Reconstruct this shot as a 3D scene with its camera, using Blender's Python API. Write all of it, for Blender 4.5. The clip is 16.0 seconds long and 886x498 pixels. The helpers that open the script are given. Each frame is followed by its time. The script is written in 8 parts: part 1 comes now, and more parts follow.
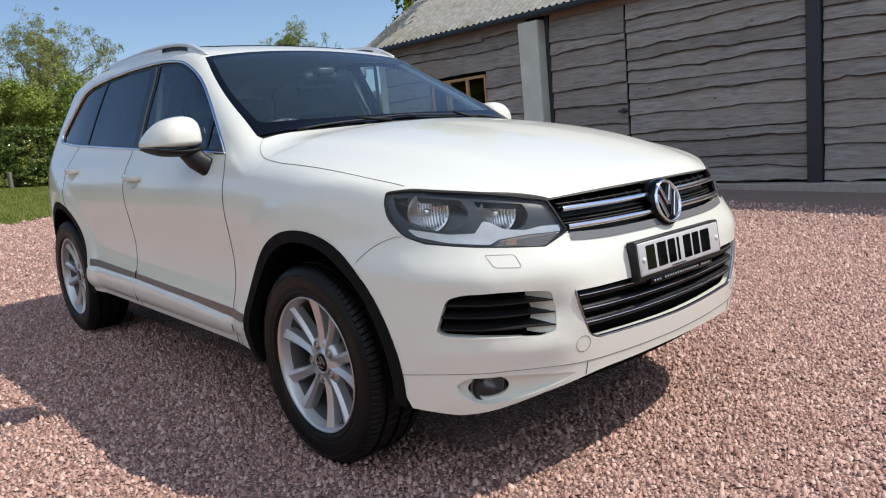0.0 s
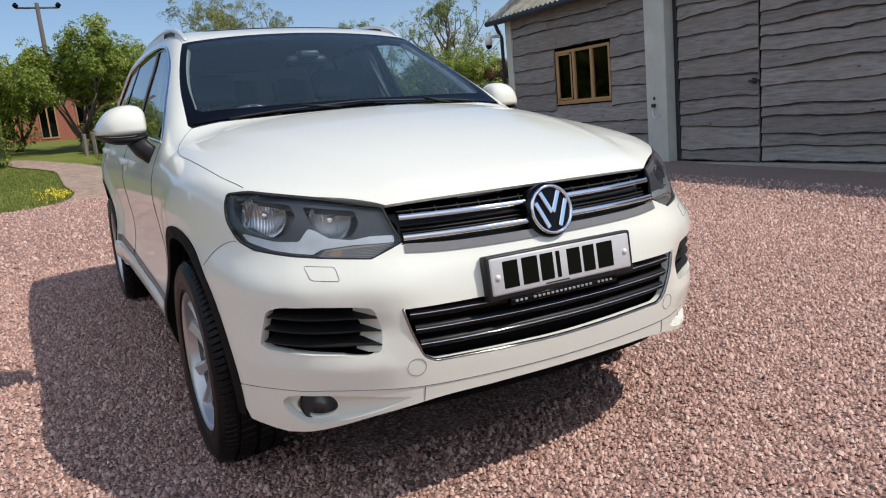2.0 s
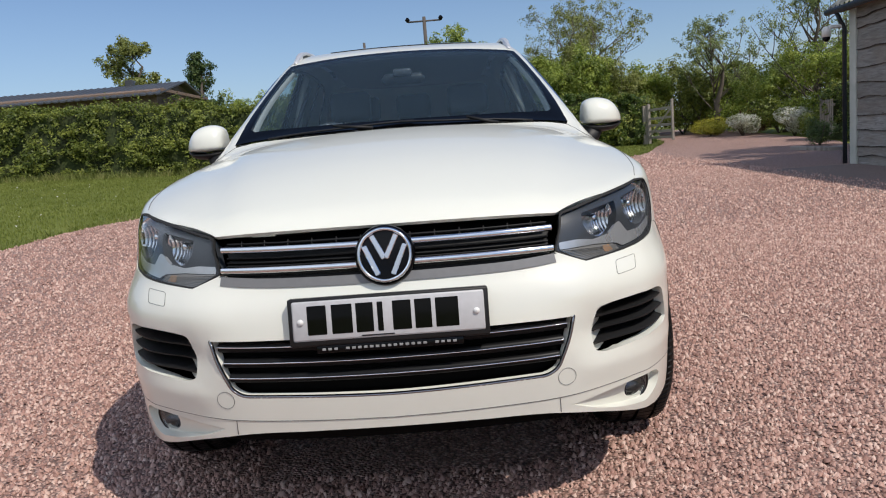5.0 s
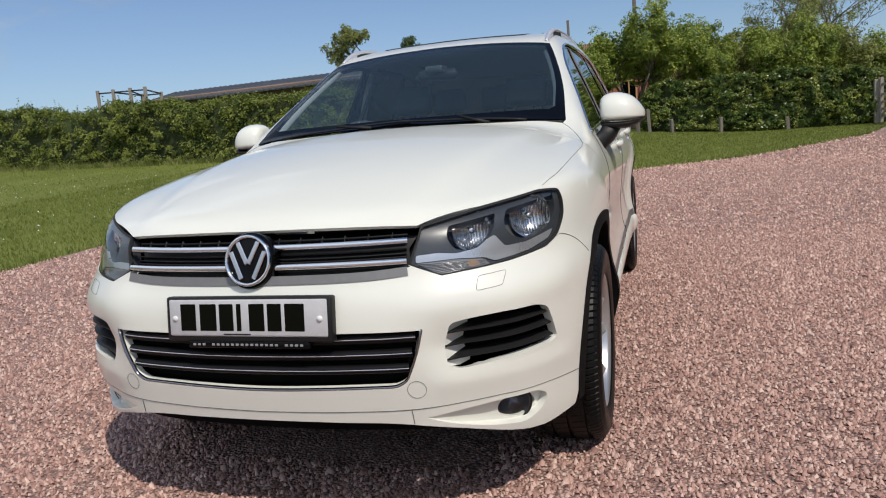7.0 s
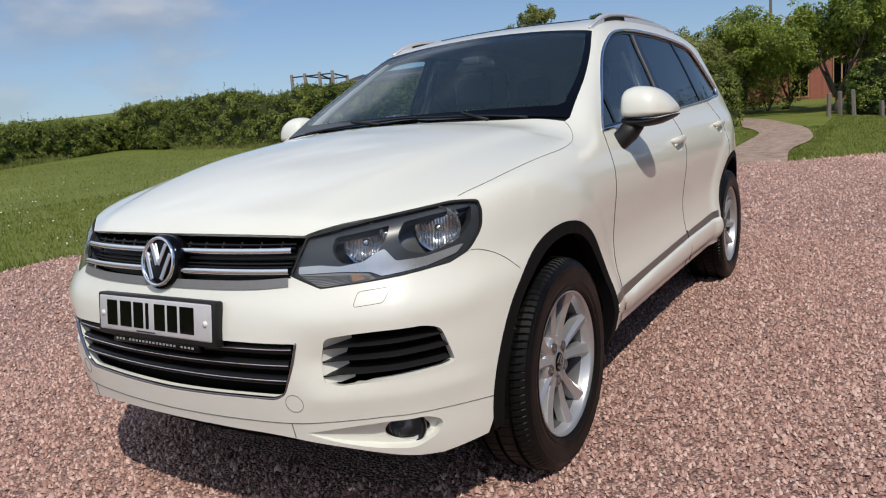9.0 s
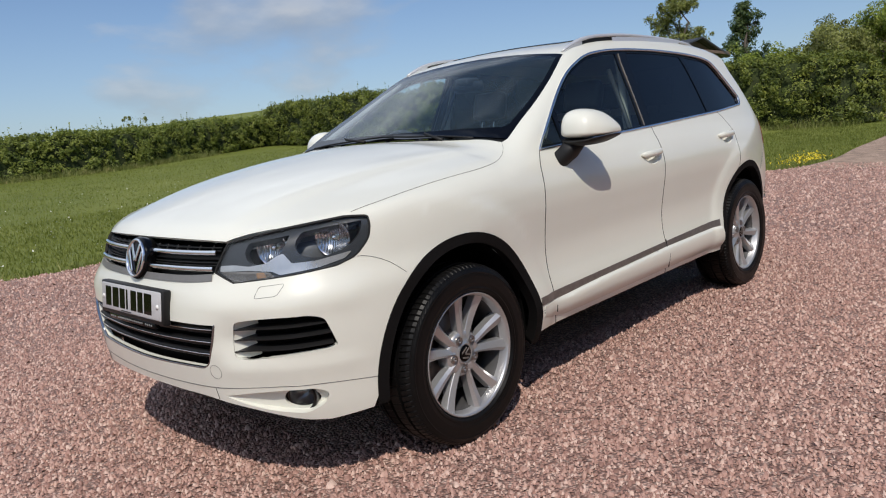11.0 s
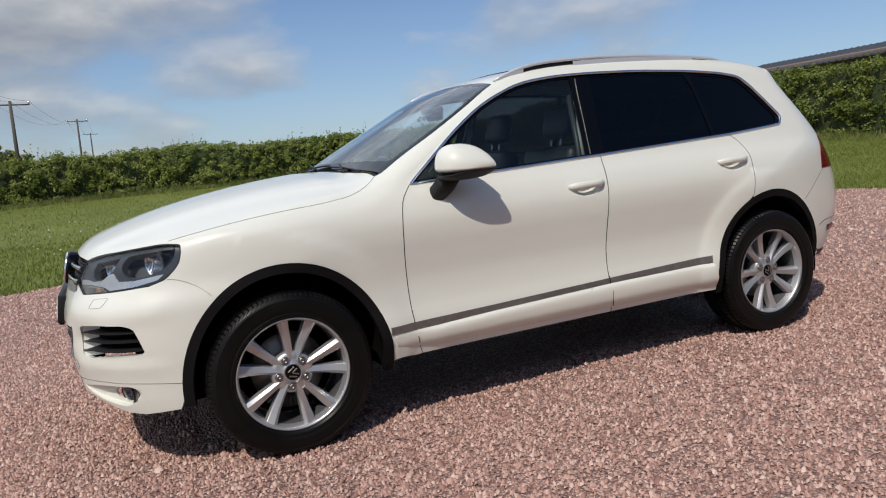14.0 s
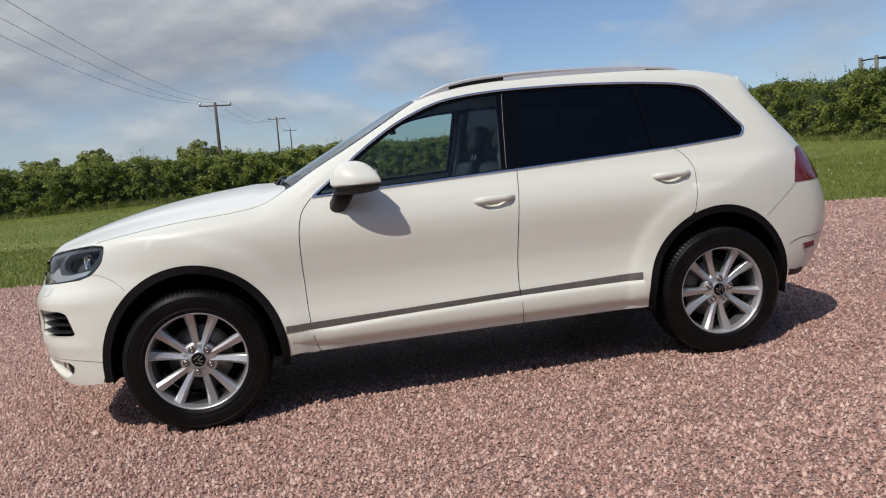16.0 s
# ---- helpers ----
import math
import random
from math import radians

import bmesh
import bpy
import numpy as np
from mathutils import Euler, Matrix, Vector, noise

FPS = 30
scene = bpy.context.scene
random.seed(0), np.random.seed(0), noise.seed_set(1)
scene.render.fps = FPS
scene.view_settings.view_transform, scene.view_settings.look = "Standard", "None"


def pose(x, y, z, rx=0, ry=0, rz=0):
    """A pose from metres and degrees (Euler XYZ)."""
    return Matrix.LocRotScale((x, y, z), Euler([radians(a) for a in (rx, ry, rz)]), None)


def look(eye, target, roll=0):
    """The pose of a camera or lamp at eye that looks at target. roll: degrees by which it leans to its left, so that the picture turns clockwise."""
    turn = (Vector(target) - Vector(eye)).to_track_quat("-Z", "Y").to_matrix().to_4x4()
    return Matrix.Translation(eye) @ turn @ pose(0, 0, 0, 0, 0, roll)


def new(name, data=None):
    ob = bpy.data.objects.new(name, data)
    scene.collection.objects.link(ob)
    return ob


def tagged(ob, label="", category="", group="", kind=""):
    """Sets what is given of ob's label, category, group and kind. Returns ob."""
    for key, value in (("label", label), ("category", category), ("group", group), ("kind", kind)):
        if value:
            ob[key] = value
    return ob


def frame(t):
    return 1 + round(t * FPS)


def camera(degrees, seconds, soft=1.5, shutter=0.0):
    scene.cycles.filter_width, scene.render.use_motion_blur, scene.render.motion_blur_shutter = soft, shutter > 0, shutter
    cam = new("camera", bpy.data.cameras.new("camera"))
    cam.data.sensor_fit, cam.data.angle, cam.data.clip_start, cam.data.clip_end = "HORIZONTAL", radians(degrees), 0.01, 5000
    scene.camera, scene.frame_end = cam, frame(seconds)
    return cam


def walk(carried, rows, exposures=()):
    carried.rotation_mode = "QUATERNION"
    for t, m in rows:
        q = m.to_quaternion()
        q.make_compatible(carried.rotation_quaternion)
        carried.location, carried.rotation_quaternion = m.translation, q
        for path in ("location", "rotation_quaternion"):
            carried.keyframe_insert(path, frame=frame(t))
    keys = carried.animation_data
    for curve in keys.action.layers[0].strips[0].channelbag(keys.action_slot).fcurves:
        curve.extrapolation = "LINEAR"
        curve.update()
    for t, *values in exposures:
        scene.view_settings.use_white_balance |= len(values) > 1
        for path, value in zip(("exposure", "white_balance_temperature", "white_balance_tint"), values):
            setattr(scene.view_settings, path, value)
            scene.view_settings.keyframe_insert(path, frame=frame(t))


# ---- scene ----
# The yard falls gently: the car and the camera's path are given in the car's own frame, which leans by SLOPE.
SLOPE = Vector((-0.0262, -0.0119, 0.9996)).rotation_difference(Vector((0, 0, 1))).to_matrix().to_4x4()
cam = camera(63.0, 16.0, soft=1.1)
# seconds, eye, target, lean
PATH = [
    (0, (2.19, -2.234, 1.193), (0.72, -0.921, 0.849), -3.9),
    (0.5, (2.279, -1.983, 1.178), (0.746, -0.749, 0.822), -4.2),
    (1, (2.327, -1.69, 1.206), (0.745, -0.535, 0.804), -4.2),
    (1.5, (2.469, -1.515, 1.22), (0.815, -0.467, 0.815), -4.4),
    (2, (2.601, -1.317, 1.217), (0.877, -0.386, 0.816), -4.1),
    (2.5, (2.657, -1.06, 1.209), (0.868, -0.254, 0.82), -4.1),
    (3, (2.707, -0.828, 1.213), (0.858, -0.161, 0.846), -4.0),
    (3.5, (2.812, -0.584, 1.218), (0.904, -0.09, 0.878), -3.9),
    (4, (2.846, -0.306, 1.209), (0.898, 0.0, 0.877), -4.0),
    (6.5, (2.711, 0.886, 1.214), (0.789, 0.455, 0.866), -4.6),
    (7, (2.683, 1.168, 1.229), (0.804, 0.579, 0.881), -4.8),
    (7.5, (2.591, 1.358, 1.223), (0.764, 0.622, 0.876), -4.5),
    (8, (2.445, 1.553, 1.21), (0.675, 0.688, 0.863), -4.5),
    (10.5, (2.092, 2.499, 1.285), (0.599, 1.218, 0.927), -5.1),
    (11, (2.058, 2.804, 1.287), (0.635, 1.441, 0.944), -5.2),
    (11.5, (1.891, 3.011, 1.279), (0.545, 1.569, 0.947), -5.4),
    (12, (1.664, 3.163, 1.257), (0.404, 1.642, 0.945), -5.6),
    (12.5, (1.454, 3.408, 1.265), (0.306, 1.797, 0.973), -5.5),
    (13, (1.188, 3.59, 1.26), (0.153, 1.902, 0.981), -5.6),
    (13.5, (0.892, 3.784, 1.25), (-0.033, 2.031, 0.981), -5.8),
    (14, (0.605, 4.02, 1.286), (-0.198, 2.21, 1.007), -5.5),
    (14.5, (0.305, 4.173, 1.304), (-0.385, 2.318, 1.014), -5.3),
    (15, (-0.035, 4.363, 1.296), (-0.6, 2.465, 1.019), -5.4),
    (15.5, (-0.366, 4.587, 1.271), (-0.798, 2.651, 1.02), -5.5),
    (16, (-0.68, 4.668, 1.263), (-1.008, 2.711, 1.015), -5.5),
]
walk(cam, [(t, SLOPE @ look(eye, target, lean)) for t, eye, target, lean in PATH],
     exposures=((0, 0.53), (1.5, 0.43), (3, 0.33), (4, 0.28), (6.5, 0.15), (8, 0.11), (10.5, 0.09), (12.5, 0.09), (16, 0.11)))

# ---- light ----
SUN = Vector((0.60, 0.615, 1.06)).normalized()
sun = new("sun", bpy.data.lights.new("sun", "SUN"))
sun.data.energy, sun.data.angle, sun.data.color = 3.1, radians(0.53), (1.0, 0.925, 0.83)
sun.matrix_world = look((0, 0, 30), Vector((0, 0, 30)) - SUN)
world = bpy.data.worlds.new("sky")
scene.world = world
world.use_nodes = True


class Tree:
    """A thin hand on a node tree."""

    def __init__(self, tree):
        self.t = tree
        tree.nodes.clear()

    def node(self, kind, props=None, **ins):
        n = self.t.nodes.new(kind)
        for k, v in ins.items():
            key = int(k[1:]) if k[0] == "i" and k[1:].isdigit() else k.replace("_", " ")
            sock = n.inputs[key]
            if isinstance(v, bpy.types.NodeSocket):
                self.t.links.new(v, sock)
            else:
                sock.default_value = v
        return n

    def noise(self, vec, scale, detail=4.0, rough=0.55, dist=0.0):
        return self.node("ShaderNodeTexNoise", None, Vector=vec, Scale=scale, Detail=detail, Roughness=rough, Distortion=dist).outputs[0]

    def ramp(self, fac, *stops):
        n = self.node("ShaderNodeValToRGB", None, Fac=fac)
        e = n.color_ramp.elements
        while len(e) < len(stops):
            e.new(0.5)
        for el, (p, c) in zip(e, stops):
            el.position = p
            el.color = (*c, 1) if isinstance(c, (tuple, list)) else (c, c, c, 1)
        return n.outputs[0]

    def mix(self, fac, a, b, mode="MIX"):
        n = self.node("ShaderNodeMix")
        n.data_type, n.blend_type = "RGBA", mode
        for i, v in ((0, fac), (6, a), (7, b)):
            if isinstance(v, bpy.types.NodeSocket):
                self.t.links.new(v, n.inputs[i])
            elif isinstance(v, (tuple, list)):
                n.inputs[i].default_value = (*v[:3], 1)
            else:
                n.inputs[i].default_value = v
        return n.outputs[2]

    def math(self, op, a, b=0.0):
        n = self.node("ShaderNodeMath", None, i0=a, i1=b)
        n.operation = op
        return n.outputs[0]


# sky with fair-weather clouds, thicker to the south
w = Tree(world.node_tree)
coord = w.node("ShaderNodeTexCoord").outputs["Generated"]
blue = w.node("ShaderNodeTexSky")
blue.sky_type, blue.sun_disc, blue.sun_elevation, blue.sun_rotation = "NISHITA", False, math.asin(SUN.z), math.atan2(SUN.x, SUN.y)
blue.air_density, blue.dust_density, blue.ozone_density, blue.altitude = 1.0, 0.6, 1.6, 100.0
sky = w.mix(1.0, blue.outputs[0], (0.51, 0.555, 0.635), "MULTIPLY")
xyz = w.node("ShaderNodeSeparateXYZ", None, Vector=coord).outputs
lift_z = w.math("ADD", w.math("ABSOLUTE", xyz[2]), 0.40)
deck = w.node("ShaderNodeCombineXYZ", None, X=w.math("DIVIDE", xyz[0], lift_z), Y=w.math("DIVIDE", xyz[1], lift_z), Z=w.math("MULTIPLY", xyz[2], 2.2)).outputs[0]
nearer = w.node("ShaderNodeCombineXYZ", None, X=w.math("DIVIDE", xyz[0], w.math("ADD", lift_z, 0.02)), Y=w.math("DIVIDE", xyz[1], w.math("ADD", lift_z, 0.02)), Z=w.math("ADD", w.math("MULTIPLY", xyz[2], 2.2), 0.05)).outputs[0]
big = w.noise(deck, 0.75, 2.0, 0.5)
puff = w.noise(deck, 2.3, 8.0, 0.50, 0.1)
above = w.noise(nearer, 2.3, 8.0, 0.50, 0.1)
# cloud cover added high in the south, out of view, to fill shaded sides
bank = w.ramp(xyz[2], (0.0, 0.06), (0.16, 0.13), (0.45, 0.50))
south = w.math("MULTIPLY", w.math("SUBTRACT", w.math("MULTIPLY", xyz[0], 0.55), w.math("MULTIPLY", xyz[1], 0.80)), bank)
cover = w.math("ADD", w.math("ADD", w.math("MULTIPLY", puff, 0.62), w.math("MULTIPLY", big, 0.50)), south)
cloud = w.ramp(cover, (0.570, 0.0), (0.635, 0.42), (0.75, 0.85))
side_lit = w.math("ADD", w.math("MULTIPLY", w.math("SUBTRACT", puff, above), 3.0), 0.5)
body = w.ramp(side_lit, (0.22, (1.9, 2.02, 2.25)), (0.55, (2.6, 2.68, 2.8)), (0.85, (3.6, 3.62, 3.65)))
# clouds higher up made brighter and bluer, as added fill light
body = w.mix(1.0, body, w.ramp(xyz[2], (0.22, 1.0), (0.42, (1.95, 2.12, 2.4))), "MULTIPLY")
low = w.ramp(xyz[2], (0.0, 0.5), (0.06, 0.25), (0.22, 0.0))
hazy = w.mix(low, sky, (1.95, 2.65, 3.75))
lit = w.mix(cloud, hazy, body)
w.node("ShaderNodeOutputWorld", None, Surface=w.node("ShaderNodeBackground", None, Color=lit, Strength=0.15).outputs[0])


# ---- materials ----
def material(name, build, **props):
    m = bpy.data.materials.new(name)
    m.use_nodes = True
    t = Tree(m.node_tree)
    b = t.node("ShaderNodeBsdfPrincipled")
    t.b = b
    t.obj = t.node("ShaderNodeTexCoord").outputs["Object"]
    for k, v in props.items():
        b.inputs[k.replace("_", " ")].default_value = (*v, 1) if isinstance(v, tuple) and len(v) == 3 else v
    build(t)
    t.node("ShaderNodeOutputMaterial", None, Surface=b.outputs[0])
    return m


def put(t, **links):
    for k, v in links.items():
        t.t.links.new(v, t.b.inputs[k.replace("_", " ")])


def bump(t, height, strength=0.3, distance=0.01):
    put(t, Normal=t.node("ShaderNodeBump", None, Height=height, Strength=strength, Distance=distance).outputs[0])


def plain(name, color, rough=0.5, metal=0.0, grain=0.06, scale=40.0, relief=0.0, **props):
    """A surface of one colour with a little uneven grain and relief."""
    def build(t):
        n = t.noise(t.obj, scale, 5.0)
        n2 = t.noise(t.obj, scale * 0.07, 3.0)
        f = t.ramp(t.math("ADD", t.math("MULTIPLY", n, 0.6), t.math("MULTIPLY", n2, 0.4)), (0.3, 1 - grain * 2), (0.7, 1 + grain))
        put(t, Base_Color=t.mix(1.0, color, f, "MULTIPLY"))
        put(t, Roughness=t.ramp(n2, (0.3, max(rough - 0.06, 0.02)), (0.7, min(rough + 0.08, 1.0))))
        if relief:
            bump(t, n, relief, 0.004)
    return material(name, build, Metallic=metal, **props)


def paint_build(t):
    fl = t.node("ShaderNodeTexVoronoi", None, Vector=t.obj, Scale=900.0).outputs["Color"]
    dirt = t.noise(t.obj, 1.3, 5.0, 0.6)
    c = t.mix(t.ramp(dirt, (0.45, 0.0), (0.75, 0.35)), (0.715, 0.72, 0.645), (0.67, 0.66, 0.58))
    c = t.mix(0.05, c, fl, "SOFT_LIGHT")
    put(t, Base_Color=c)
    put(t, Roughness=t.ramp(dirt, (0.3, 0.34), (0.7, 0.42)))
    bump(t, t.noise(t.obj, 260.0, 2.0), 0.012, 0.0006)


PAINT = material("pearl_white_paint", paint_build, Metallic=0.0, Coat_Weight=0.8, Coat_Roughness=0.03, Specular_IOR_Level=0.4)
BLACK = plain("black_plastic", (0.009, 0.009, 0.0095), 0.5, relief=0.05, Specular_IOR_Level=0.35)
TRIM = plain("grey_black_arch_plastic", (0.0065, 0.006, 0.006), 0.7, relief=0.2, scale=300, Specular_IOR_Level=0.12)
GLOSS = plain("gloss_black", (0.0022, 0.0022, 0.0026), 0.06, Specular_IOR_Level=0.2)
# near-black for hollows and backings: their shade is put into the colour
VOID = plain("hollow_shade_black", (0.003, 0.003, 0.003), 0.9, Specular_IOR_Level=0.1)
SEAM = plain("seam_rubber", (0.012, 0.012, 0.012), 0.8)
FOGBOWL = plain("dim_fog_reflector", (0.16, 0.16, 0.165), 0.22, 0.9)
GAP = plain("narrow_panel_gap", (0.10, 0.10, 0.095), 0.8)
GRILLEBLACK = plain("grille_black", (0.006, 0.006, 0.0065), 0.45, Specular_IOR_Level=0.2)
SHELFGREY = plain("satin_grey_strip", (0.20, 0.20, 0.20), 0.4, 0.2)
CHROME = plain("chrome", (0.82, 0.83, 0.85), 0.07, 1.0, grain=0.01)
DIMCHROME = plain("dull_chrome", (0.50, 0.51, 0.53), 0.16, 1.0, grain=0.02)
REFLECT = plain("aluminised_reflector", (0.80, 0.81, 0.82), 0.17, 1.0, grain=0.02)
SATIN = plain("satin_aluminium", (0.62, 0.63, 0.64), 0.28, 1.0, grain=0.02)
DARKCHROME = plain("dark_chrome", (0.30, 0.305, 0.32), 0.14, 1.0, grain=0.02)
RAIL = plain("brushed_rail_aluminium", (0.66, 0.67, 0.69), 0.36, 0.45, grain=0.02)
ALLOY = plain("silver_alloy_paint", (0.52, 0.525, 0.53), 0.34, 0.72, grain=0.03, Coat_Weight=0.3)
BARREL = plain("dull_rim_barrel", (0.11, 0.11, 0.112), 0.5, 0.5)
STEEL = plain("brake_steel", (0.32, 0.30, 0.28), 0.38, 0.9)
LAMPBOWL = plain("lamp_bowl_grey", (0.10, 0.105, 0.11), 0.35, 0.2)
DARKGREY = plain("dark_grey_trim", (0.045, 0.046, 0.05), 0.4)
BEZEL = plain("slate_lamp_bezel", (0.036, 0.041, 0.048), 0.32)
SHELF = plain("pale_grey_lamp_shelf", (0.66, 0.67, 0.68), 0.30, 0.75)
SHELL_CLEAR = plain("clear_ribbed_plastic", (0.26, 0.255, 0.245), 0.2, 0.3)
PLATE = plain("number_plate_white", (0.72, 0.72, 0.70), 0.35)
PLATEFACE = plain("grey_white_reflective_sheet", (0.50, 0.50, 0.51), 0.4)
PRINT = plain("dim_small_print", (0.26, 0.26, 0.26), 0.5)
REDLENS = plain("red_lens", (0.15, 0.006, 0.012), 0.1, Coat_Weight=0.2)
AMBER = plain("amber_lens", (0.42, 0.22, 0.09), 0.15)
CREAM = plain("cream_trim", (0.42, 0.41, 0.38), 0.6)
SATIN_DARK = plain("weathered_satin_trim", (0.22, 0.20, 0.185), 0.4, 0.6, grain=0.15)
LEATHER = plain("black_leather", (0.009, 0.0088, 0.009), 0.45, relief=0.2, scale=120)
# greyer than LEATHER: the sun on the steering wheel is put into its colour
RIM = plain("sunlit_leather_rim", (0.060, 0.060, 0.062), 0.32)
WOOL = plain("dark_carpet", (0.010, 0.010, 0.010), 0.95)


def rubber_build(t):
    n = t.noise(t.obj, 6.0, 6.0, 0.6)
    put(t, Base_Color=t.ramp(n, (0.3, (0.0022, 0.0022, 0.0023)), (0.7, (0.0048, 0.0046, 0.0046))))
    put(t, Roughness=t.ramp(n, (0.3, 0.32), (0.7, 0.55)))
    bump(t, t.noise(t.obj, 150.0, 3.0), 0.15, 0.002)


RUBBER = material("tyre_rubber", rubber_build, Specular_IOR_Level=0.2)


def glass(name, tint, sky_sheen=0.0, shine=0.04):
    m = bpy.data.materials.new(name)
    m.use_nodes = True
    t = Tree(m.node_tree)
    clear = t.node("ShaderNodeBsdfTransparent", None, Color=(*tint, 1)).outputs[0]
    gloss = t.node("ShaderNodeBsdfGlossy", None, Color=(1, 1, 1, 1), Roughness=0.015).outputs[0]
    edge = t.node("ShaderNodeLayerWeight", None, Blend=0.5).outputs["Facing"]
    f = t.math("ADD", t.math("MULTIPLY", t.math("POWER", edge, 5.0), 1.0 - shine), shine)
    # thin blue diffuse layer: the tone of reflected sky, put in as colour
    sky_film = t.node("ShaderNodeBsdfDiffuse", None, Color=(0.29, 0.46, 0.57, 1)).outputs[0]
    clear = t.node("ShaderNodeMixShader", None, Fac=sky_sheen, i1=clear, i2=sky_film).outputs[0]
    t.node("ShaderNodeOutputMaterial", None, Surface=t.node("ShaderNodeMixShader", None, Fac=f, i1=clear, i2=gloss).outputs[0])
    return m


SCREEN = glass("windscreen_glass", (0.78, 0.87, 0.91), 0.046, 0.028)
SIDEGLASS = glass("side_glass", (0.68, 0.76, 0.74), 0.006, 0.034)
PRIVACY = glass("privacy_glass", (0.05, 0.05, 0.055), 0.0, 0.026)
LENS = glass("lamp_glass", (0.92, 0.93, 0.93), 0.0, 0.026)
PANE = glass("window_pane", (0.35, 0.37, 0.36))


# ---- mesh helpers ----
def part(name, bm, mat, parent=None, label="", smooth=True):
    """Links a bmesh as one mesh object under a thing or part."""
    me = bpy.data.meshes.new(name)
    bm.to_mesh(me)
    bm.free()
    return part_mesh(name, me, mat, parent, label, smooth)


def part_mesh(name, me, mat, parent=None, label="", smooth=True):
    me.materials.append(mat)
    if smooth:
        me.shade_smooth()
    ob = new(name, me)
    if parent:
        ob.parent = parent
    return tagged(ob, label)


def box(bm, lo, hi, m=None):
    v = [bm.verts.new(Vector((x, y, z)) if m is None else m @ Vector((x, y, z))) for z in (lo[2], hi[2]) for y in (lo[1], hi[1]) for x in (lo[0], hi[0])]
    for f in ((0, 2, 3, 1), (4, 5, 7, 6), (0, 1, 5, 4), (1, 3, 7, 5), (3, 2, 6, 7), (2, 0, 4, 6)):
        bm.faces.new([v[i] for i in f])
    return v


def rbox(lo, hi, r=0.01, m=None, seg=2):
    """A box with rounded edges, as a bmesh."""
    bm = bmesh.new()
    box(bm, lo, hi, m)
    bmesh.ops.bevel(bm, geom=bm.edges[:], offset=r, segments=seg, profile=0.5, affect="EDGES")
    return bm


def tube(bm, pts, r, n=8, close=False):
    """A tube of radius r (or one radius a point) along pts."""
    pts = [Vector(p) for p in pts]
    rs = r if isinstance(r, (list, tuple)) else [r] * len(pts)
    rings = []
    side = None
    for i, p in enumerate(pts):
        d = (pts[min(i + 1, len(pts) - 1)] - pts[max(i - 1, 0)]).normalized()
        if side is None:
            side = d.cross(Vector((0.31, 0.2, 0.93))).normalized()
        side = (side - d * side.dot(d)).normalized()
        up = d.cross(side)
        rings.append([bm.verts.new(p + (side * math.cos(a) + up * math.sin(a)) * rs[i]) for a in (2 * math.pi * k / n for k in range(n))])
    for a, b in zip(rings, rings[1:]):
        for k in range(n):
            bm.faces.new((a[k], a[(k + 1) % n], b[(k + 1) % n], b[k]))
    bm.faces.new(rings[0][::-1])
    bm.faces.new(rings[-1])


def lathe(bm, profile, n=64, axis="y"):
    """A ring of (radius, along) points turned about the axis y."""
    rings = []
    for k in range(n):
        a = 2 * math.pi * k / n
        rings.append([bm.verts.new((r * math.cos(a), y, r * math.sin(a))) for r, y in profile])
    for k in range(n):
        a, b = rings[k], rings[(k + 1) % n]
        for i in range(len(profile) - 1):
            bm.faces.new((a[i], a[i + 1], b[i + 1], b[i]))
    return rings


def spline(xs, ys):
    """A smooth curve through the points (xs, ys), straight past its ends."""
    xs, ys = np.array(xs, float), np.array(ys, float)
    if xs[0] > xs[-1]:
        xs, ys = xs[::-1], ys[::-1]
    d = np.diff(ys) / np.diff(xs)
    m = np.r_[d[0], (d[1:] * np.diff(xs)[:-1] + d[:-1] * np.diff(xs)[1:]) / (np.diff(xs)[1:] + np.diff(xs)[:-1]), d[-1]]

    def at(x):
        x = np.asarray(x, float)
        i = np.clip(np.searchsorted(xs, x) - 1, 0, len(xs) - 2)
        h = xs[i + 1] - xs[i]
        t = np.clip((x - xs[i]) / h, 0, 1)
        y = (2 * t**3 - 3 * t**2 + 1) * ys[i] + (t**3 - 2 * t**2 + t) * h * m[i] + (-2 * t**3 + 3 * t**2) * ys[i + 1] + (t**3 - t**2) * h * m[i + 1]
        return y + np.minimum(x - xs[0], 0) * m[0] + np.maximum(x - xs[-1], 0) * m[-1]
    return at


from mathutils import geometry

# ---- the car's skin: one smooth solid, from side, top, nose and tail outlines ----
W_OF_X = spline([0.9, 0.5, 0.2, -0.2, -0.8, -1.6, -2.4, -2.9, -3.3, -3.6, -3.9], [0.90, 0.935, 0.952, 0.955, 0.95, 0.95, 0.955, 0.96, 0.945, 0.905, 0.83])
SIDE_OF_Z = spline([0.18, 0.25, 0.31, 0.38, 0.44, 0.50, 0.58, 0.68, 0.80, 0.90, 0.97, 1.03, 1.08, 1.13, 1.22, 1.32, 1.42, 1.52, 1.62, 1.72],
                   [-0.14, -0.085, -0.04, -0.018, -0.006, -0.010, -0.026, -0.033, -0.022, -0.012, -0.016, -0.034, -0.058, -0.09, -0.13, -0.172, -0.216, -0.262, -0.302, -0.348])
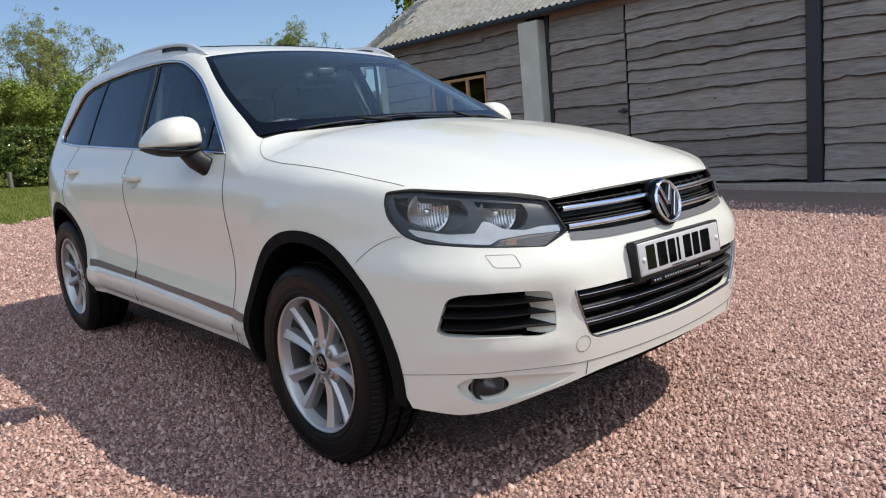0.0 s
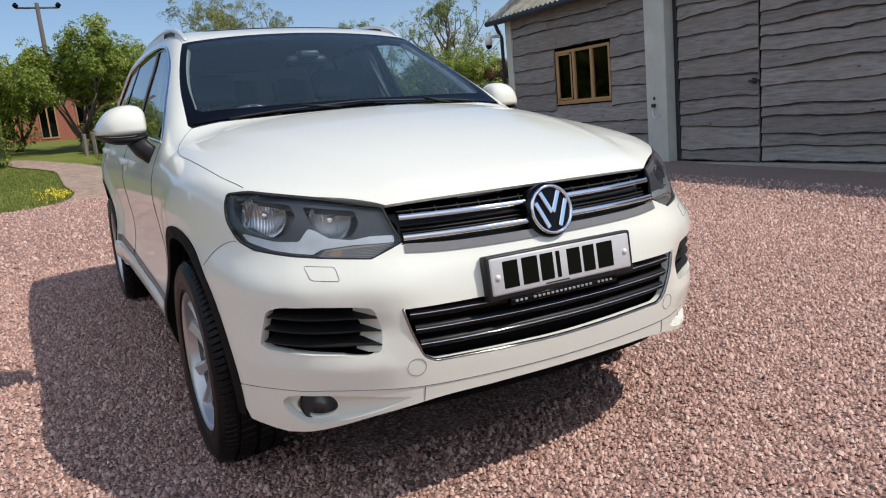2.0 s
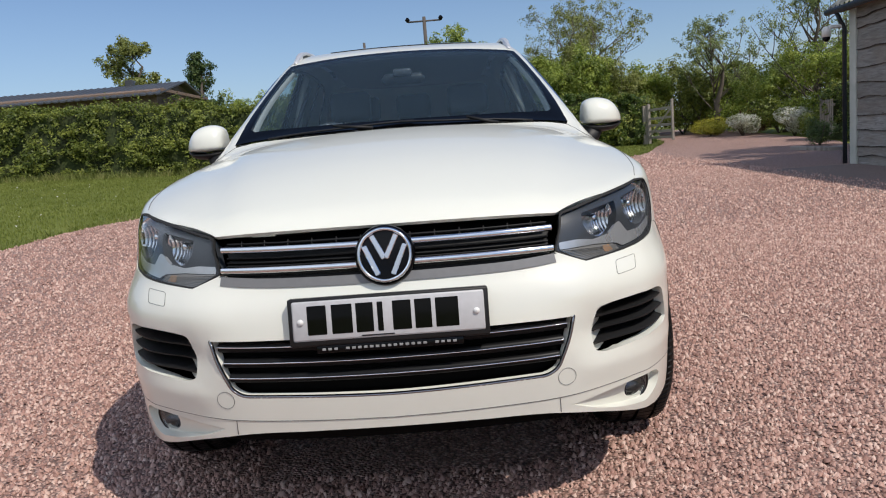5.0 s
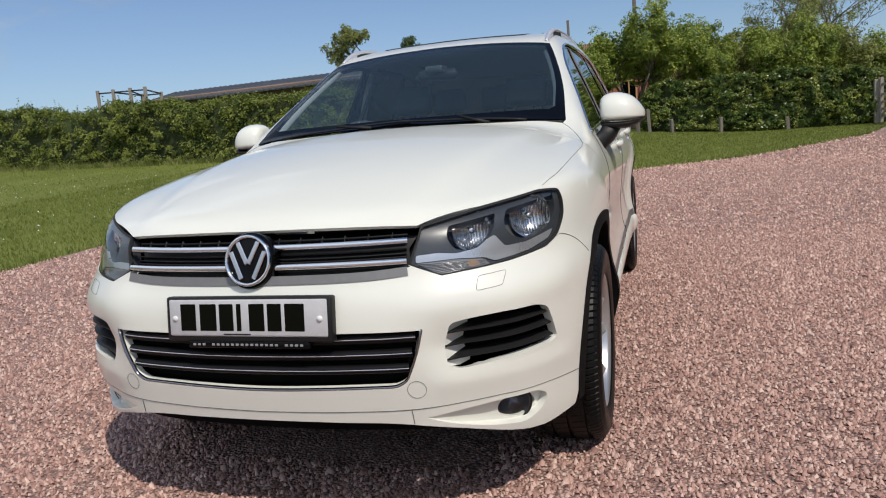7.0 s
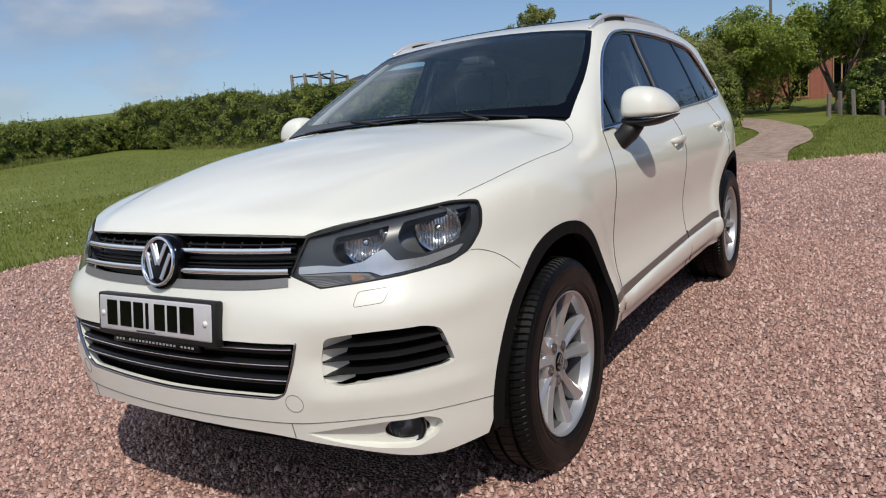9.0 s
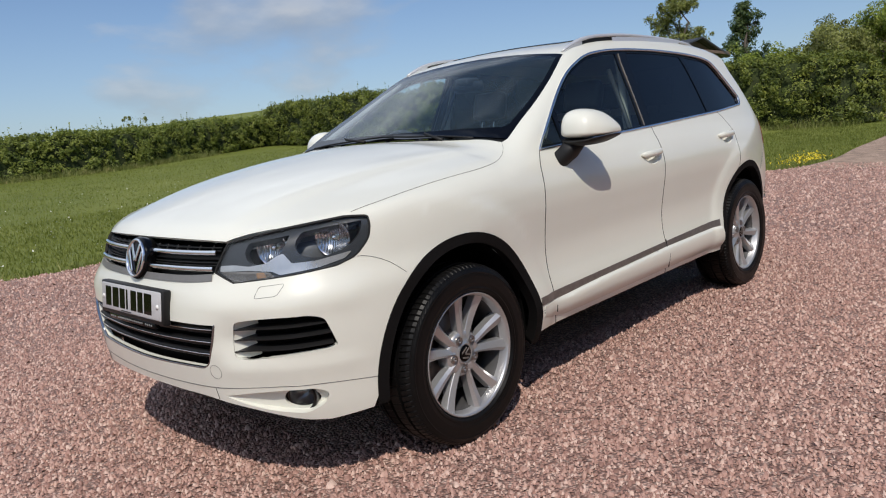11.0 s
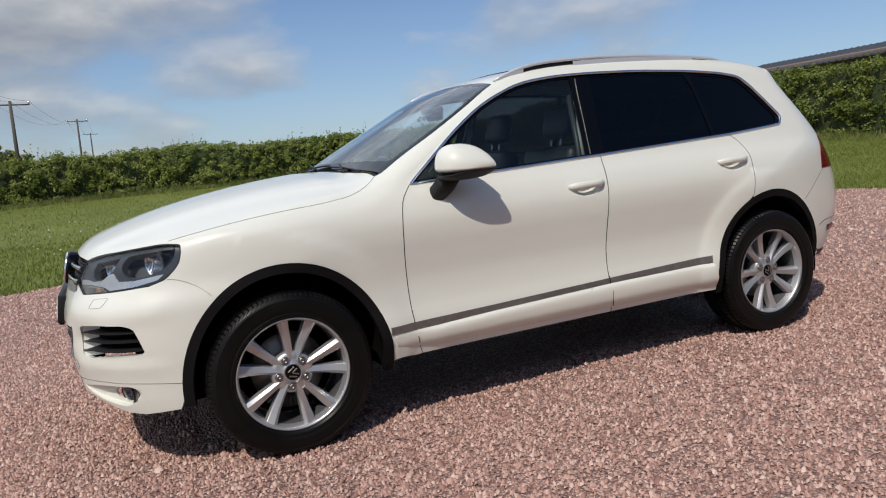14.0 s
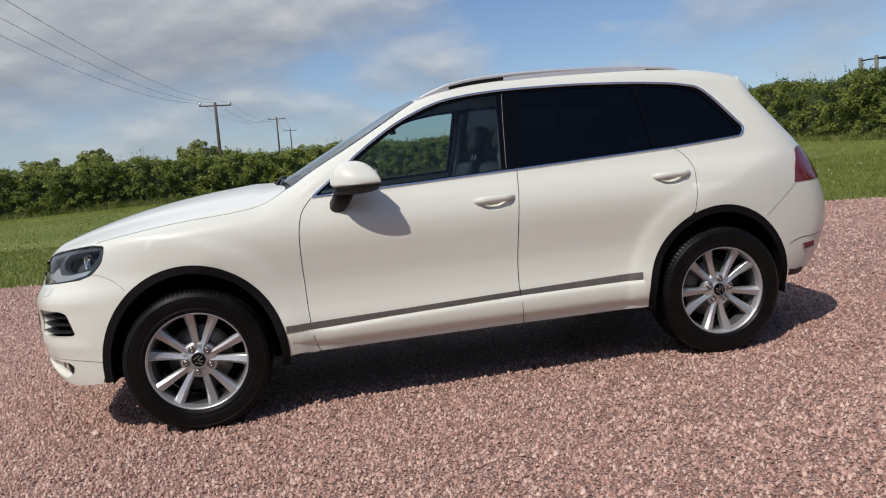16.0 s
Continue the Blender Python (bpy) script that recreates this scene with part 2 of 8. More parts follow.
TOP_OF_X = spline([1.0, 0.90, 0.83, 0.76, 0.70, 0.60, 0.45, 0.25, 0.0, -0.3, -0.46, -0.52, -0.60, -0.86, -1.02, -1.2, -1.36, -1.46, -1.6, -1.9, -2.3, -2.7, -3.1, -3.35, -3.5, -3.7],
                  [0.86, 0.915, 0.948, 0.978, 1.003, 1.038, 1.082, 1.127, 1.168, 1.200, 1.212, 1.235, 1.278, 1.413, 1.496, 1.588, 1.647, 1.668, 1.689, 1.706, 1.707, 1.690, 1.643, 1.580, 1.54, 1.48])
NOSE_OF_Z = spline([0.16, 0.22, 0.27, 0.33, 0.40, 0.50, 0.60, 0.68, 0.76, 0.80, 0.86, 0.92, 1.0, 1.1], [0.70, 0.80, 0.85, 0.875, 0.888, 0.902, 0.910, 0.905, 0.885, 0.866, 0.850, 0.825, 0.78, 0.70])
NOSE_PLAN = spline([0, 0.15, 0.26, 0.44, 0.52, 0.60, 0.70, 0.78, 0.84, 0.89, 0.93, 0.97, 1.1], [0, 0.004, 0.012, 0.045, 0.07, 0.108, 0.178, 0.268, 0.375, 0.51, 0.685, 0.96, 2.3])
TAIL_OF_Z = spline([0.2, 0.3, 0.45, 0.65, 0.9, 1.05, 1.15, 1.28, 1.39, 1.5, 1.56, 1.66], [3.52, 3.63, 3.775, 3.865, 3.845, 3.77, 3.70, 3.58, 3.475, 3.385, 3.37, 3.385])
TAIL_PLAN = spline([0, 0.4, 0.6, 0.7, 0.78, 0.85, 0.92, 1.0], [0, 0.025, 0.075, 0.13, 0.21, 0.34, 0.62, 1.2])
HUBS = ((0.0, 0.36), (-2.893, 0.36))
ARCH, ARCH_H = 0.458, 0.497


def smax(a, b, k):
    h = np.clip(k - np.abs(a - b), 0, None) / k
    return np.maximum(a, b) + h * h * k * 0.25


def solid(p):
    """Below nought inside the body. p: rows of x, y, z."""
    x, y, z = p[:, 0], p[:, 1], p[:, 2]
    a = np.sqrt(y * y + 1e-6)
    flare = 0
    for hx, hz in HUBS:
        r = np.hypot(x - hx, (z - hz) * ARCH / ARCH_H)
        flare = flare + (0.011 * np.exp(-(((r - ARCH) / 0.085) ** 2)) + 0.010 / (1 + np.exp(np.clip((r - ARCH - 0.105) / 0.012, -40, 40)))) * (z < 0.98)
    side = a - W_OF_X(x) - SIDE_OF_Z(z) - flare
    screen = np.clip((-0.35 - x) / 0.35, 0, 1)
    bowed = x + 0.10 * a**2 * screen * np.clip((x + 2.2) / 0.8, 0, 1)
    crown = (0.10 * a**2 + 0.04 * a**4) * (1 - 0.62 * screen * np.clip((x + 1.75) / 0.45, 0, 1)) * (1 - 0.46 * np.clip((-1.3 - x) / 0.4, 0, 1))
    dome = 0.013 * np.clip((x + 0.55) / 0.2, 0, 1) / (1 + np.exp((a - (0.475 + 0.20 * np.clip(0.72 - x, 0, 1.4))) / 0.022))
    top = z - TOP_OF_X(bowed) + crown - dome
    low = np.clip((0.86 - z) / 0.14, 0, 1)
    nose = x - NOSE_OF_Z(z) + NOSE_PLAN(a) * (1 - 0.16 * low * low * (3 - 2 * low) * np.clip((a - 0.45) / 0.3, 0, 1))
    nose = nose - 0.013 * low * low * (3 - 2 * low) * np.exp(-(((a - 0.49) / 0.13) ** 2))
    tail = -x - TAIL_OF_Z(z) + TAIL_PLAN(a)
    f = smax(side, top, 0.075)
    f = smax(f, nose / np.sqrt(1 + (nose > -9) * np.clip((a - 0.5) * 6, 0, 6)), 0.05)
    f = smax(f, tail / np.sqrt(1 + np.clip((a - 0.5) * 5, 0, 4)), 0.05)
    return smax(f, 0.20 - z, 0.04)


def normals(p):
    e, g = 1e-3, np.empty_like(p)
    for i in range(3):
        d = np.zeros(3)
        d[i] = e
        g[:, i] = solid(p + d) - solid(p - d)
    return g / np.linalg.norm(g, axis=1, keepdims=True)


def strike(o, d, far=2.4):
    """Where rays from o along d first meet the body."""
    s = np.linspace(0, far, 241)
    n = len(o)
    f = solid((o[:, None] + s[None, :, None] * d[:, None]).reshape(-1, 3)).reshape(n, -1)
    i = np.argmax(f < 0, axis=1)
    i = np.where(i == 0, 1, i)
    lo, hi = s[i - 1], s[i]
    for _ in range(22):
        mid = (lo + hi) / 2
        inside = solid(o + mid[:, None] * d) < 0
        hi, lo = np.where(inside, mid, hi), np.where(inside, lo, mid)
    return o + hi[:, None] * d


class Chart:
    """A flat map of part of the skin: place() takes flat points onto it, flat() takes them back."""

    def __init__(self, kind):
        self.kind = kind

    def place(self, uv):
        uv = np.asarray(uv, float)
        u, v, one = uv[:, 0], uv[:, 1], np.ones(len(uv))
        if self.kind == "side":
            o, d = np.c_[u, one * 1.6, v], np.c_[0 * u, -one, 0 * u]
        elif self.kind == "top":
            o, d = np.c_[u, v, one * 2.2], np.c_[0 * u, 0 * u, -one]
        elif self.kind == "front":
            o, d = np.c_[one * 1.6, u, v], np.c_[-one, 0 * u, 0 * u]
        elif self.kind == "edge":  # from outside and above, at 45 degrees
            o, d = np.c_[u, one * 1.5 - v * 0.7071, one * 1.5 + 0.35 + v * 0.7071], np.c_[0 * u, -one * 0.7071, -one * 0.7071]
        elif self.kind == "nose":  # round an upright line inside the nose
            a = u / 0.9
            o, d = np.c_[0.05 + 1.8 * np.cos(a), 1.8 * np.sin(a), v], np.c_[-np.cos(a), -np.sin(a), 0 * a]
        else:  # "tail"
            a = u / 0.9
            o, d = np.c_[-3.0 - 1.8 * np.cos(a), 1.8 * np.sin(a), v], np.c_[np.cos(a), -np.sin(a), 0 * a]
        return strike(o, d)

    def flat(self, p):
        x, y, z = p[:, 0], p[:, 1], p[:, 2]
        if self.kind == "side":
            return np.c_[x, z]
        if self.kind == "top":
            return np.c_[x, y]
        if self.kind == "front":
            return np.c_[y, z]
        if self.kind == "edge":
            return np.c_[x, ((z - 1.85) - (y - 1.5)) * 0.7071]
        if self.kind == "nose":
            return np.c_[np.arctan2(y, x - 0.05) * 0.9, z]
        return np.c_[np.arctan2(y, -3.0 - x) * 0.9, z]


SIDE, TOP, FRONT, EDGE, NOSE, TAIL = (Chart(k) for k in ("side", "top", "front", "edge", "nose", "tail"))


def dense(pts, step=0.02, closed=True):
    pts = [np.array(p, float) for p in pts]
    out = []
    for a, b in zip(pts, pts[1:] + (pts[:1] if closed else [])):
        n = max(1, int(np.linalg.norm(b - a) / step + 0.5))
        out += [a + (b - a) * k / n for k in range(n)]
    if not closed:
        out.append(pts[-1])
    return np.array(out)


def rounded(pts, r=0.02, n=5):
    """A polygon with its corners rounded by r (one for all, or one a corner)."""
    out = []
    rs = r if isinstance(r, (list, tuple)) else [r] * len(pts)
    for i, p in enumerate(pts):
        p, a, b = (np.array(q, float) for q in (p, pts[i - 1], pts[(i + 1) % len(pts)]))
        la, lb = np.linalg.norm(a - p), np.linalg.norm(b - p)
        c = min(rs[i], la * 0.45, lb * 0.45)
        if c < 1e-4:
            out.append(p)
            continue
        s, e = p + (a - p) / la * c, p + (b - p) / lb * c
        for k in range(n + 1):
            t = k / n
            out.append((1 - t) ** 2 * s + 2 * t * (1 - t) * p + t * t * e)
    return out


def smooth_line(pts, n=40):
    """A smooth open line through the points."""
    pts = np.array(pts, float)
    s = np.r_[0, np.cumsum(np.linalg.norm(np.diff(pts, axis=0), axis=1))]
    f = [spline(s, pts[:, k]) for k in range(pts.shape[1])]
    t = np.linspace(0, s[-1], n)
    return np.stack([g(t) for g in f], 1)


def within(poly, p):
    inside = np.zeros(len(p), bool)
    q = np.roll(poly, -1, axis=0)
    for (x0, y0), (x1, y1) in zip(poly, q):
        if y0 != y1:
            inside ^= ((y0 > p[:, 1]) != (y1 > p[:, 1])) & (p[:, 0] < (x1 - x0) * (p[:, 1] - y0) / (y1 - y0) + x0)
    return inside


def inset(pts, d):
    """A closed outline drawn in by d."""
    p = dense(pts, 0.012)
    t = np.roll(p, -2, 0) - np.roll(p, 2, 0)
    n = np.c_[-t[:, 1], t[:, 0]] / (np.linalg.norm(t, axis=1, keepdims=True) + 1e-9)
    area = np.sum(p[:, 0] * np.roll(p[:, 1], -1) - np.roll(p[:, 0], -1) * p[:, 1])
    return p + n * (d if area > 0 else -d)


def to(chart, source, pts):
    """Flat points of one map, as flat points of another."""
    return chart.flat(source.place(np.asarray(pts, float)))


def panel(name, chart, outline, mat, parent, label="", holes=(), step=0.03, lift=0.0, lip=0.014, mirror=False, press=None):
    """A sheet of the skin inside an outline of the map, with its edge turned in by lip. press(p, n): moves its points."""
    outline = dense(outline, step * 0.7)
    holes = [dense(h, step * 0.7) for h in holes]
    lo, hi = outline.min(0), outline.max(0)
    g = np.stack(np.meshgrid(np.arange(lo[0], hi[0], step), np.arange(lo[1], hi[1], step)), -1).reshape(-1, 2) + 0.37 * step
    g = g[within(outline, g)]
    for h in holes:
        g = g[~within(h, g)]
    rim = np.concatenate([outline, *holes])
    if len(g):
        near = np.full(len(g), 9.0)
        for k in range(0, len(rim), 400):
            near = np.minimum(near, np.linalg.norm(g[:, None] - rim[None, k:k + 400], axis=2).min(1))
        g = g[near > step * 0.4]
    edges, n = [], 0
    for loop in (outline, *holes):
        edges += [(n + i, n + (i + 1) % len(loop)) for i in range(len(loop))]
        n += len(loop)
    pts = [Vector(p) for p in np.concatenate([rim, g])]
    vs, _, fs, *_ = geometry.delaunay_2d_cdt(pts, edges, [], 0, 1e-5)
    uv = np.array([tuple(v) for v in vs])
    tri = np.array([f for f in fs if len(f) == 3])
    mid = uv[tri].mean(1)
    keep = within(outline, mid)
    for h in holes:
        keep &= ~within(h, mid)
    tri = tri[keep]
    used = np.unique(tri)
    back = np.full(len(uv), -1)
    back[used] = np.arange(len(used))
    tri, uv = back[tri], uv[used]
    p = chart.place(uv)
    nv = normals(p)
    p = p + nv * lift
    if press:
        p = press(p, nv)
    a, b, c = (p[tri[:, k]] for k in range(3))
    flip = np.einsum("ij,ij->i", np.cross(b - a, c - a), nv[tri[:, 0]]) < 0
    tri[flip] = tri[flip][:, ::-1]
    if press:  # the pressed shape's own normals
        fn = np.cross(p[tri[:, 1]] - p[tri[:, 0]], p[tri[:, 2]] - p[tri[:, 0]])
        nv = np.zeros_like(p)
        for k in range(3):
            np.add.at(nv, tri[:, k], fn)
        nv /= np.linalg.norm(nv, axis=1, keepdims=True) + 1e-12
    faces = [tuple(t) for t in tri]
    if lip:
        count = {}
        for t in faces:
            for i, j in ((t[0], t[1]), (t[1], t[2]), (t[2], t[0])):
                count[(i, j)] = 1
        open_edges = [e for e in count if (e[1], e[0]) not in count]
        border = sorted({i for e in open_edges for i in e})
        index = {v: k for k, v in enumerate(border)}
        out = np.zeros((len(border), 3))
        for i, j in open_edges:
            t = np.cross(p[j] - p[i], nv[i] + nv[j])
            t /= np.linalg.norm(t) + 1e-12
            out[index[i]] += t
            out[index[j]] += t
        out /= np.linalg.norm(out, axis=1, keepdims=True) + 1e-12
        top, low = p[border], p[border] - nv[border] * lip
        n0 = len(p)
        n1 = n0 + len(border)
        p, nv = np.concatenate([p, top, low]), np.concatenate([nv, out, out])
        faces += [(n0 + index[j], n0 + index[i], n1 + index[i], n1 + index[j]) for i, j in open_edges]
    if mirror:
        p, nv = p * (1, -1, 1), nv * (1, -1, 1)
        faces = [f[::-1] for f in faces]
    me = bpy.data.meshes.new(name)
    me.from_pydata(p.tolist(), [], [list(map(int, f)) for f in faces])
    me.update()
    ob = part_mesh(name, me, mat, parent, label)
    me.normals_split_custom_set_from_vertices(nv.tolist())
    return ob


def ribbon(name, chart, line, mat, parent, label="", width=0.005, lift=0.0015, high=0.0, mirror=False, closed=False):
    """A strip along a line of the skin; with high, a raised bead of that height."""
    uv = dense(line, 0.015, closed)
    p = chart.place(uv)
    n = normals(p)
    t = np.roll(p, -1, 0) - np.roll(p, 1, 0)
    if not closed:
        t[0], t[-1] = p[1] - p[0], p[-1] - p[-2]
    s = np.cross(t, n)
    s /= np.linalg.norm(s, axis=1, keepdims=True) + 1e-12
    base = p + n * lift
    if high:
        rows = [base - s * width / 2 - n * 0.006, base - s * width / 2 + n * high * 0.6, base - s * width * 0.25 + n * high, base + s * width * 0.25 + n * high, base + s * width / 2 + n * high * 0.6, base + s * width / 2 - n * 0.006]
    else:
        rows = [base - s * width / 2 - n * 0.004, base - s * width / 2, base + s * width / 2, base + s * width / 2 - n * 0.004]
    k, m = len(p), len(rows)
    vs = np.concatenate(rows)
    faces = []
    for r in range(m - 1):
        for i in range(k if closed else k - 1):
            j = (i + 1) % k
            faces.append((r * k + i, r * k + j, (r + 1) * k + j, (r + 1) * k + i))
    if mirror:
        vs = vs * (1, -1, 1)
        faces = [f[::-1] for f in faces]
    me = bpy.data.meshes.new(name)
    me.from_pydata(vs.tolist(), [], faces)
    me.update()
    return part_mesh(name, me, mat, parent, label, smooth=bool(high))


# ---- the car ----
car = tagged(new("car"), "pearl white five-door SUV with chrome-barred grille parked on red gravel", "car")
car.matrix_world = SLOPE


def sweep(hub, rx, rz, a0, a1, n):
    """Points on an oval round a hub, in side view."""
    return [(hub[0] + rx * math.cos(radians(a0 + (a1 - a0) * k / n)), hub[1] + rz * math.sin(radians(a0 + (a1 - a0) * k / n))) for k in range(n + 1)]


Z_SILL = 0.333
F_HUB, R_HUB = HUBS
BELT = spline([-0.6, -0.655, -1.10, -1.77, -2.7, -3.12], [1.122, 1.126, 1.140, 1.163, 1.199, 1.228])
# side window opening, from the mirror corner up the pillar, along the roof, down behind and back along the belt
OPENING = rounded([(-0.66, 1.127), (-0.95, 1.352), (-1.16, 1.484), (-1.40, 1.577), (-1.62, 1.603), (-1.85, 1.611), (-2.2, 1.608), (-2.55, 1.590), (-2.80, 1.565), (-2.94, 1.535), (-3.0, 1.478), (-3.155, 1.275), (-3.125, 1.229), (-2.7, 1.200), (-1.77, 1.164), (-1.10, 1.141)],
                  [0.004, 0.12, 0.12, 0.1, 0.1, 0.1, 0.1, 0.1, 0.06, 0.06, 0.06, 0.04, 0.03, 0.1, 0.1, 0.1])
OPENING = np.array(OPENING)
DOOR_FRONT = smooth_line([(-0.655, 1.126), (-0.60, 1.06), (-0.578, 0.98), (-0.570, 0.85), (-0.573, 0.70), (-0.580, 0.50), (-0.588, 0.42), (-0.613, Z_SILL)], 26)
DOOR_MID = smooth_line([(-1.768, 1.163), (-1.735, 0.95), (-1.718, 0.774), (-1.706, 0.60), (-1.704, 0.48), (-1.714, Z_SILL)], 22)
DOOR_REAR = smooth_line([(-2.69, 1.199), (-2.745, 1.15), (-2.772, 1.09), (-2.766, 1.0), (-2.748, 0.90), (-2.737, 0.845)], 18)
BONNET_SIDE = smooth_line([(0.425, 0.803), (0.32, 0.828), (0.19, 0.845), (0.05, 0.855), (-0.09, 0.861), (-0.24, 0.862), (-0.34, 0.851), (-0.42, 0.828), (-0.485, 0.792), (-0.525, 0.755)], 48)
BONNET_REAR = smooth_line([(-0.525, 0.755), (-0.522, 0.66), (-0.485, 0.5), (-0.452, 0.3), (-0.435, 0.0)], 24)
BONNET_NOSE = smooth_line([(0.0, 0.951), (0.15, 0.951), (0.3, 0.949), (0.40, 0.946), (0.490, 0.941)], 14)
# the lamp, seen from the front (y, z)
LAMP = [(0.500, 0.941), (0.648, 0.974), (0.800, 0.998), (0.846, 0.991), (0.859, 0.960), (0.864, 0.908), (0.849, 0.853), (0.822, 0.830), (0.735, 0.815), (0.562, 0.800), (0.472, 0.838)]
LAMP_R = rounded(LAMP, [0.008, 0.06, 0.03, 0.011, 0.020, 0.03, 0.03, 0.03, 0.05, 0.012, 0.012])
LAMP_N = to(NOSE, FRONT, LAMP_R)
nose3 = FRONT.place(BONNET_NOSE)

bonnet_half = np.concatenate([TOP.flat(nose3), TOP.flat(FRONT.place(dense(LAMP[1:3], 0.02, False))), BONNET_SIDE, BONNET_REAR[1:]])
bonnet = np.concatenate([bonnet_half[1:], (bonnet_half[:-1] * (1, -1))[::-1]])
panel("bonnet", TOP, bonnet, PAINT, car, "white bonnet", step=0.035)
GLASS_FOOT = smooth_line([(-0.480, 0.0), (-0.492, 0.25), (-0.52, 0.5), (-0.548, 0.68), (-0.556, 0.765)], 20)
scuttle = np.concatenate([BONNET_REAR[::-1][:-1], GLASS_FOOT[::-1], (GLASS_FOOT[1:] * (1, -1)), (BONNET_REAR[1:-1] * (1, -1))])
panel("scuttle", TOP, scuttle, BLACK, car, "black plastic scuttle panel", step=0.03, lift=-0.010)

# glass: the windscreen, seen from above, with its black border
SCREEN_HALF = np.concatenate([GLASS_FOOT, smooth_line([(-0.556, 0.765), (-0.86, 0.722), (-1.13, 0.657), (-1.275, 0.612)], 16)[1:], smooth_line([(-1.275, 0.612), (-1.292, 0.4), (-1.305, 0.0)], 10)[1:]])
SCREEN_ALL = np.concatenate([SCREEN_HALF, (SCREEN_HALF[1:-1] * (1, -1))[::-1]])
inner_half = np.concatenate([smooth_line([(-0.552, 0.0), (-0.562, 0.25), (-0.588, 0.48), (-0.625, 0.685)], 14), smooth_line([(-0.65, 0.708), (-0.86, 0.688), (-1.11, 0.632), (-1.235, 0.594)], 14), smooth_line([(-1.245, 0.555), (-1.258, 0.35), (-1.268, 0.0)], 10)])
inner = np.concatenate([inner_half, (inner_half[1:-1] * (1, -1))[::-1]])
screen_part = panel("windscreen", TOP, inner, SCREEN, car, "clear laminated windscreen", step=0.05, lip=0)
panel("black_border", TOP, SCREEN_ALL, GLOSS, screen_part, "black printed glass edge", holes=[inner], step=0.05, lip=0.006)

# roof, with a tilted-glass panel let into it
ROOF_HALF = np.concatenate([smooth_line([(-1.305, 0.0), (-1.292, 0.4), (-1.275, 0.612)], 10), smooth_line([(-1.275, 0.612), (-1.7, 0.575), (-2.3, 0.56), (-2.9, 0.555), (-3.22, 0.535)], 20)[1:], smooth_line([(-3.22, 0.535), (-3.33, 0.3), (-3.355, 0.0)], 10)[1:]])
ROOF = np.concatenate([ROOF_HALF, (ROOF_HALF[1:-1] * (1, -1))[::-1]])
SUNROOF = rounded([(-1.55, 0.43), (-1.55, -0.43), (-2.55, -0.43), (-2.55, 0.43)], 0.05)
panel("roof", TOP, ROOF, PAINT, car, "white roof", holes=[SUNROOF], step=0.05)
panel("sunroof", TOP, SUNROOF, GLOSS, car, "dark glass sunroof", step=0.06, lift=0.004)

# bumper, grille and lamps, laid round the nose
HUBARC_F = sweep(F_HUB, ARCH, ARCH_H, 8, 50, 14)
SEAM_UP = smooth_line([(0.296, 0.768), (0.346, 0.812), (0.398, 0.840), (0.435, 0.852)], 9)  # from the arch to the lamp, side view
GRILLE_BOT = smooth_line([(0.0, 0.822), (0.2, 0.823), (0.38, 0.826), (0.478, 0.832)], 10)
SPLIT = smooth_line([(0.0, 0.418), (0.2, 0.420), (0.44, 0.425), (0.60, 0.432), (0.70, 0.436)], 16)
half = np.concatenate([
    to(NOSE, FRONT, SPLIT), to(NOSE, SIDE, smooth_line([(0.62, 0.432), (0.52, 0.424), (0.43, 0.414)], 8)),
    to(NOSE, SIDE, HUBARC_F[2:]), to(NOSE, SIDE, SEAM_UP),
    to(NOSE, FRONT, np.array(LAMP[6:11])), to(NOSE, FRONT, GRILLE_BOT[::-1])])
bumper = np.concatenate([half, (half[1:-1] * (-1, 1))[::-1]])
LOWER = [(-0.512, 0.662), (0.512, 0.662), (0.497, 0.60), (0.462, 0.515), (0.43, 0.497), (0.0, 0.486), (-0.43, 0.497), (-0.462, 0.515), (-0.497, 0.60)]
LOWER_N = to(NOSE, FRONT, rounded(LOWER, [0.01, 0.01, 0.03, 0.03, 0.03, 0.1, 0.03, 0.03, 0.03]))
# side intake, with a painted ramp at its inner end
VENT = [(0.586, 0.672), (0.64, 0.680), (0.72, 0.684), (0.80, 0.682), (0.828, 0.668), (0.838, 0.625), (0.847, 0.566), (0.836, 0.554), (0.72, 0.544), (0.61, 0.536), (0.575, 0.545), (0.570, 0.60)]
VENT_N = to(NOSE, FRONT, rounded(VENT, [0.014, 0.03, 0.03, 0.014, 0.02, 0.03, 0.006, 0.008, 0.05, 0.03, 0.014, 0.03]))


def pressed(p, n):
    """Soft creases of the bumper: a ledge under the lamps and a scoop round the side vents."""
    a, z = np.abs(p[:, 1]), p[:, 2]
    scoop = np.exp(-(((a - 0.60) / 0.09) ** 2) - (((z - 0.605) / 0.055) ** 2)) * 0.018
    ledge = 0.012 / (1 + np.exp(-(z - 0.70) / 0.012)) * np.clip((a - 0.42) / 0.15, 0, 1) * np.exp(-np.clip(z - 0.70, 0, 1) / 0.09) * np.clip((p[:, 0] - 0.42) / 0.16, 0, 1)
    shelf_ = 0.010 / (1 + np.exp(np.clip((z - 0.512) / 0.005, -40, 40))) * np.clip((a - 0.50) / 0.06, 0, 1) * np.exp(-np.clip(0.512 - z, 0, 1) / 0.034) * np.clip((p[:, 0] - 0.45) / 0.12, 0, 1)
    return p - n * scoop[:, None] + n * (ledge + shelf_)[:, None]


bumper_part = panel("front_bumper", NOSE, bumper, PAINT, car, "white front bumper", holes=[LOWER_N, VENT_N, VENT_N * (-1, 1)], step=0.022, lip=0.03, press=pressed)
